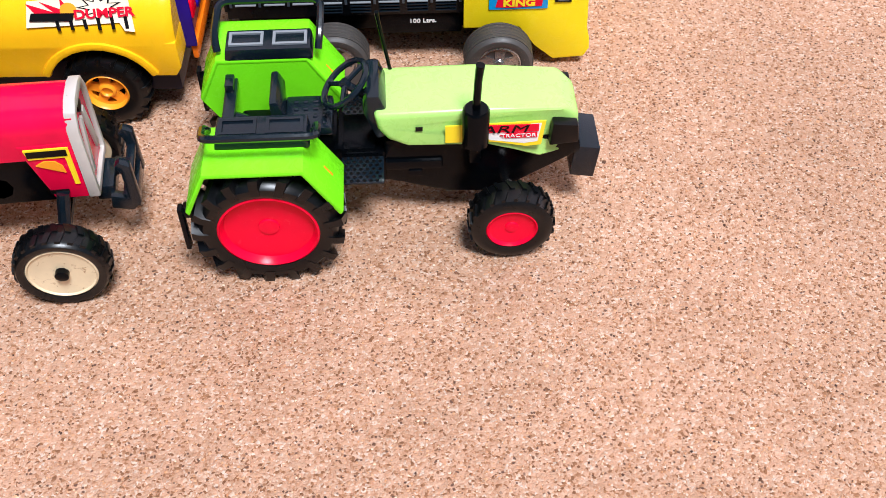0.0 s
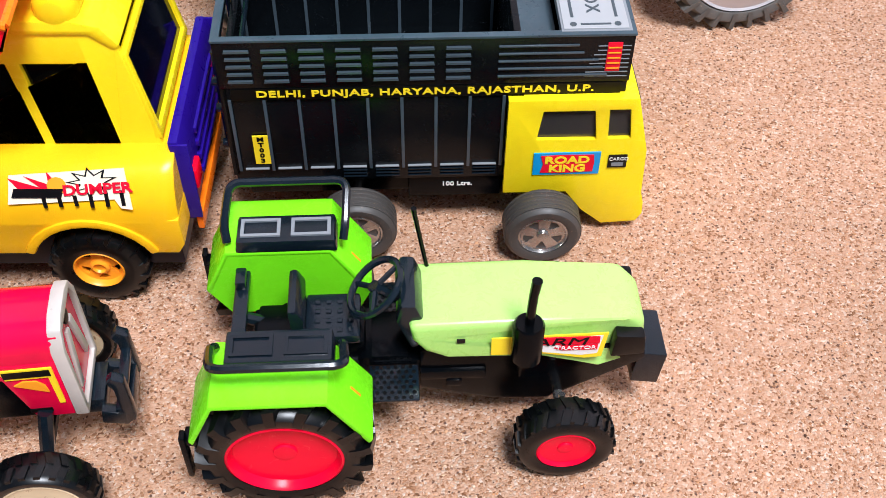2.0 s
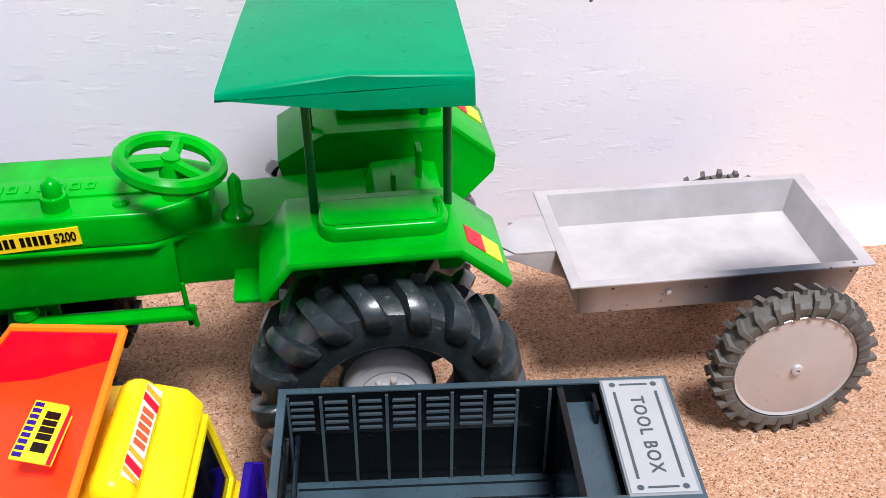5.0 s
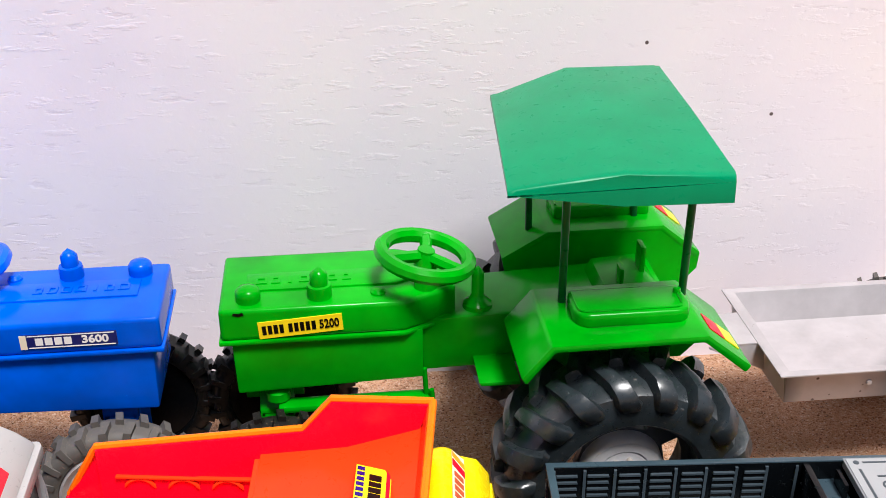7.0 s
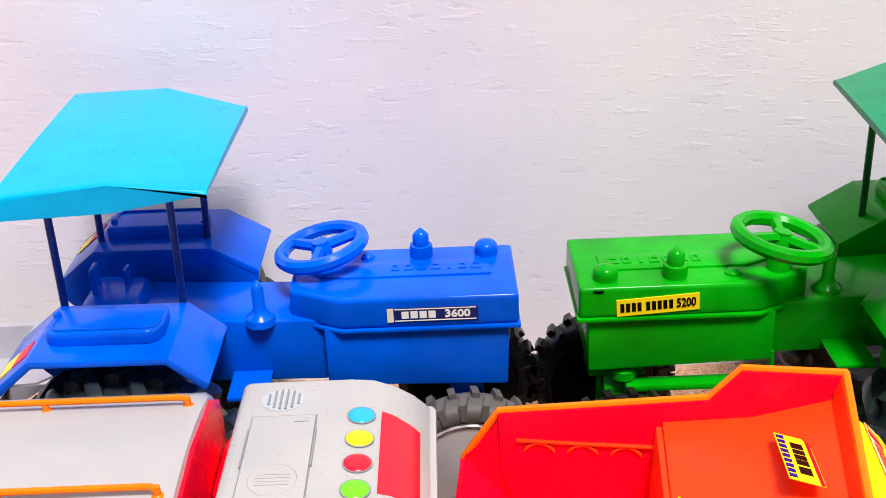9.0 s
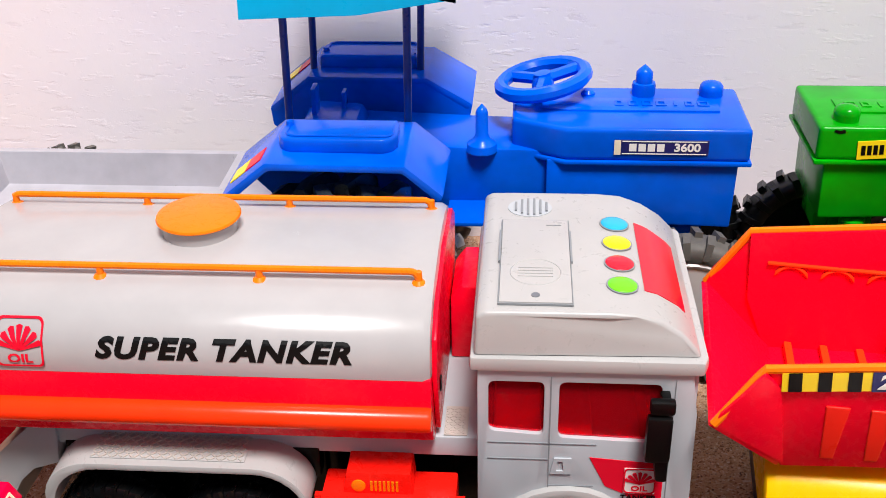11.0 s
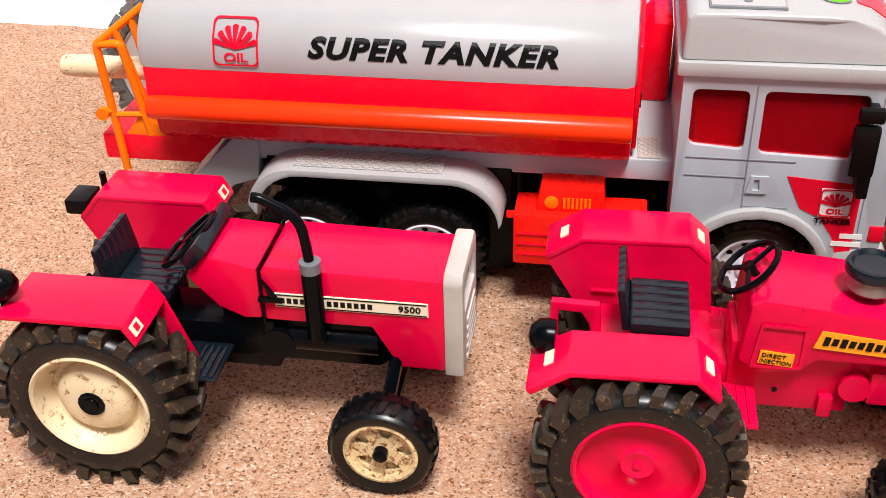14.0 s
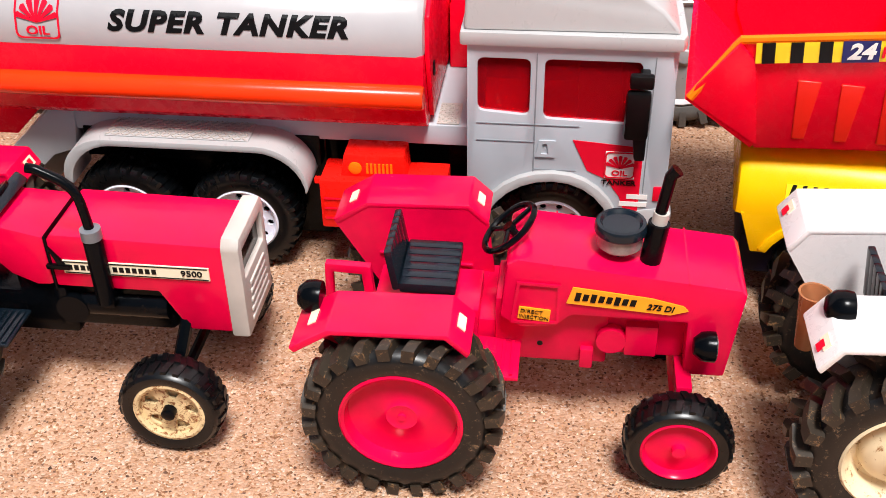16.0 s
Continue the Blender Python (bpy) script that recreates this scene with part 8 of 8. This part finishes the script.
        part("flash", moved(prism([(-0.026, 0.0058), (-0.012, 0.0012), (-0.019, 0.0068), (-0.0085, 0.0028), (-0.009, 0.0088), (-0.002, 0.0), (-0.02, -0.0015)], 0, 0.0003, 0, 2, "z"), m @ pose(0, 0, 0.0003)), M_INK_RED, sk)
        part("sun_disc", moved(lathe([(0.0042, 0), (0.0042, 0.0003), (0, 0.0003)], 16, "z"), m @ pose(-0.005, 0.0022, 0.0005)), M_INK_ORANGE, sk)
        part("print_bar", moved(slant(0.0215, 0.0042, 0.0006, 0.0002), m @ pose(-0.0135, -0.0012, 0.0009)), M_INK, sk)
        lettering("DUMPER", 0.0068, M_INK_RED, sk, m @ pose(0.0125, 0.0006, 0.001) @ pose(0, 0, 0, 0, 0, 3), "red word", wide=1.15, bold=0.0002)
    rear = pose(-0.0645, -0.0515, 0.0612) @ pose(0, 0, 0, 64, 0, 0)
    rs = part("sticker", moved(slab(0.026, 0.0075, 0.0002), rear), M_PAPER_Y, body, "yellow sticker with black slashes")
    for i in range(6):
        part("stripe", moved(slant(0.0017, 0.0072, 0.0009, 0.0002), rear @ pose(-0.0105 + 0.0042 * i, 0, 0.0003)), M_INK, rs)
    # tipping body: a hollow shell whose front overhangs the cab roof
    def shell(x, y, z):
        k = max(0.0, min(1.0, (z - 0.08) / 0.06))
        e = max(0.0, min(1.0, (x + 0.095) / 0.147))
        f = max(0.0, x / 0.052) if x > 0 else 0.0
        sag = max(0.0, -y / 0.049) * max(0.0, min(1.0, (z - 0.1) / 0.03)) * (0.0065 + 0.0045 * max(0.0, 1 - abs(x + 0.02) / 0.06))
        return (x - 0.006 * f * (0.5 - y / 0.098), y * (0.84 + 0.16 * k) * (1 - 0.15 * e) - 0.0064, z - 0.013 * f * (0.5 - y / 0.098) - sag)
    def tail(x, y, z):
        x2, y2, z2 = shell(x, y, z)
        return (x2, (y2 + 0.0064) * (1 + 0.17 * max(0.0, (-0.088 - x) / 0.026)) - 0.0064, z2)
    rim = [(-0.0965, 0.1362), (-0.004, 0.1482), (0.009, 0.1642), (0.0525, 0.1642)]
    low = [(0.038, 0.1345), (-0.0235, 0.1345), (-0.0255, 0.084), (-0.0845, 0.0795), (-0.095, 0.1055)]
    hop = part("tipping_body", group_of(*[prism(rim + low, s * 0.0462, s * 0.049, 0.0008, 2, f=shell) for s in (-1, 1)],
                                        prism([(-0.0845, 0.0795), (-0.026, 0.0825), (-0.026, 0.0855), (-0.0845, 0.0825)], -0.048, 0.048, 0.0005, 2, f=shell),
                                        prism([(-0.086, 0.0795), (-0.083, 0.083), (-0.1125, 0.1085), (-0.115, 0.1065)], -0.049, 0.049, 0.0006, 2, f=tail),
                                        *[prism([(-0.0835, 0.081), (-0.1135, 0.1065), (-0.111, 0.114), (-0.0965, 0.136), (-0.0895, 0.127)], s * 0.0464, s * 0.0494, 0.0006, 2, f=tail) for s in (-1, 1)]), M_ORANGE_RED, r, "orange red tipping body with a flared tail")
    part("front_panel", prism([(0.0498, 0.1638), (0.0535, 0.1638), (0.0372, 0.134), (-0.026, 0.134), (-0.0285, 0.084), (-0.0255, 0.084), (-0.0232, 0.1365), (0.014, 0.1415), (0.0472, 0.1525)][::-1], -0.0485, 0.0485, 0.0005, 2, f=shell), M_GLOW_ORANGE, hop, "sloping front panel, light through it painted orange")
    for s in (-1, 1):
        line = [(-0.113, s * 0.0565, 0.1072), (-0.098, s * 0.0486, 0.1335), (-0.0965, s * 0.0485, 0.1365), (-0.004, s * 0.0488, 0.1487), (0.009, s * 0.0488, 0.1647), (0.0525, s * 0.0488, 0.1645)]
        part("rim_bead", tube([shell(*q) for q in line], 0.0018, 8), M_ORANGE, hop, "orange rolled rim")
        part("ledge", box(-0.088, 0.012, s * 0.0455 - 0.0014, s * 0.0455 + 0.0014, 0.1235, 0.1245, 0.0004, 2, shell), M_GLOW_ORANGE, hop)
        for i in range(5):
            bow = [(-0.0775 + 0.0195 * i + 0.0075 * math.cos(a), s * 0.0455, 0.1155 + 0.0075 * math.sin(a)) for a in [math.pi * (0.12 + 0.76 * k / 10) for k in range(11)]]
            part("scallop", tube([shell(*q) for q in bow], [0.0002] + [0.0009] * 9 + [0.0002], 6), M_GLOW_ORANGE, hop)
        for i in range(4):
            part("wall_rib", prism([(-0.0725 + 0.0165 * i, 0.1185), (-0.0635 + 0.0165 * i, 0.1185), (-0.0655 + 0.0165 * i, 0.086), (-0.0705 + 0.0165 * i, 0.086)], s * 0.0484, s * 0.0499, 0.0012, 3, f=shell), M_GLOW_RIB, hop)
        m = pose(-0.0345, s * 0.0472 - 0.0064, 0.1302 if s < 0 else 0.134, 0, 0, 0 if s < 0 else 180) @ pose(0, 0, 0, 90, 0, 0) @ pose(0, 0, 0, 0, 0, 5.0 if s < 0 else -7.5) @ pose(0, 0, 0, 0, -2.9 if s < 0 else 2.9, 0)
        bd = part("sticker", moved(slab(0.112, 0.0088, 0.0002), m), M_PAPER_Y, hop, "yellow and black striped sticker")
        for i in range(10):
            x = -0.0512 + 0.0105 * i if s < 0 else 0.0512 - 0.0105 * i
            if abs(i - 3.8) > 1.6:
                part("stripe", moved(slant(0.0048, 0.0088, 0.0, 0.0002), m @ pose(x, 0, 0.0003)), M_INK, bd)
        part("dark_patch", moved(slab(0.0135, 0.0088, 0.0002), m @ pose(-0.0175, 0, 0.0004)), M_INK_NAVY, bd)
        lettering("24", 0.0088, M_PAPER_W, bd, m @ pose(-0.0175, 0, 0.0008), wide=1.1, lean=0.2, bold=0.0003)
        lettering("HOURS", 0.0062, M_INK_RED, bd, m @ pose(0.0005, -0.0004, 0.0008), wide=1.05, lean=0.1, bold=0.0002)
        lettering("DUMPER", 0.0082, M_INK_RED, bd, m @ pose(0.028, 0, 0.0008), wide=1.05, lean=0.25, bold=0.0003)
        def lay(ob, at, s=s, flat=m.inverted()):
            home = at.inverted()
            for v in ob.data.vertices:
                w = at @ v.co
                h = max(0.0, (flat @ w).z)
                up = w.z + (0.013 if s < 0 else 0.0)
                wall = 0.049 * (0.84 + 0.16 * max(0.0, min(1.0, (up - 0.08) / 0.06))) * (1 - 0.15 * max(0.0, min(1.0, (w.x + 0.095) / 0.147)))
                w.y = s * (wall + 0.0004 + h) - 0.0064
                v.co = home @ w
            for c in ob.children:
                lay(c, at @ c.matrix_basis, s, flat)
        lay(bd, bd.matrix_basis)
    part("rim_bead", tube([shell(0.052, y, 0.1645) for y in (-0.0488, 0.0488)], 0.0018, 8), M_ORANGE, hop, "orange rolled rim")
    for i in range(4):
        part("floor_rib", prism([(-0.077 + 0.0155 * i, 0.083), (-0.0735 + 0.0155 * i, 0.083), (-0.0735 + 0.0155 * i, 0.0868), (-0.077 + 0.0155 * i, 0.0868)], -0.0455, 0.0455, 0.0008, 2, "y", shell), M_GLOW_ORANGE, hop)
    # sticker on the sloping inner front
    m = pose(0.0275, -0.001, 0.146, 0, 0, -90) @ pose(0, 0, 0, -15, -5, 0)
    fs = part("sticker", slab(0.034, 0.015, 0.0002), M_PAPER_Y, hop, "yellow sticker with purple bars on the inner front", m)
    for k, (x, w) in enumerate(((-0.0095, 0.004), (-0.005, 0.003), (-0.001, 0.0032), (0.003, 0.0034), (0.009, 0.005))):
        part("print_bar", moved(slab(w, 0.0052, 0.0002), pose(x, 0.0008, 0.0003)), M_INK, fs)
    part("red_edge", moved(slab(0.034, 0.0016, 0.0002), pose(0, 0.0062, 0.0003)), M_INK_RED, fs)
    for i in range(9):
        part("purple_bar", moved(slab(0.0022, 0.0032, 0.0002), pose(-0.0145 + 0.0036 * i, -0.0054, 0.0003)), M_PURPLE, fs)
    ty, bars, rm, back = lorry_wheel(0.0212, 0.0195, 0.0108, M_INK_ORANGE, M_TYRE, 5, 18, "star")
    wheels(r, [(x, s * 0.0455 + 0.002, 0.0208, s, 14 * (x > 0)) for x in (-0.048, 0.0515) for s in (-1, 1)], ty, [("tread", bars, "black rubber knobs"), ("rim", rm, "amber five-spoke rim"), ("drum", back, "")], "black knobbed tyre")


cargo_truck()
tipper()
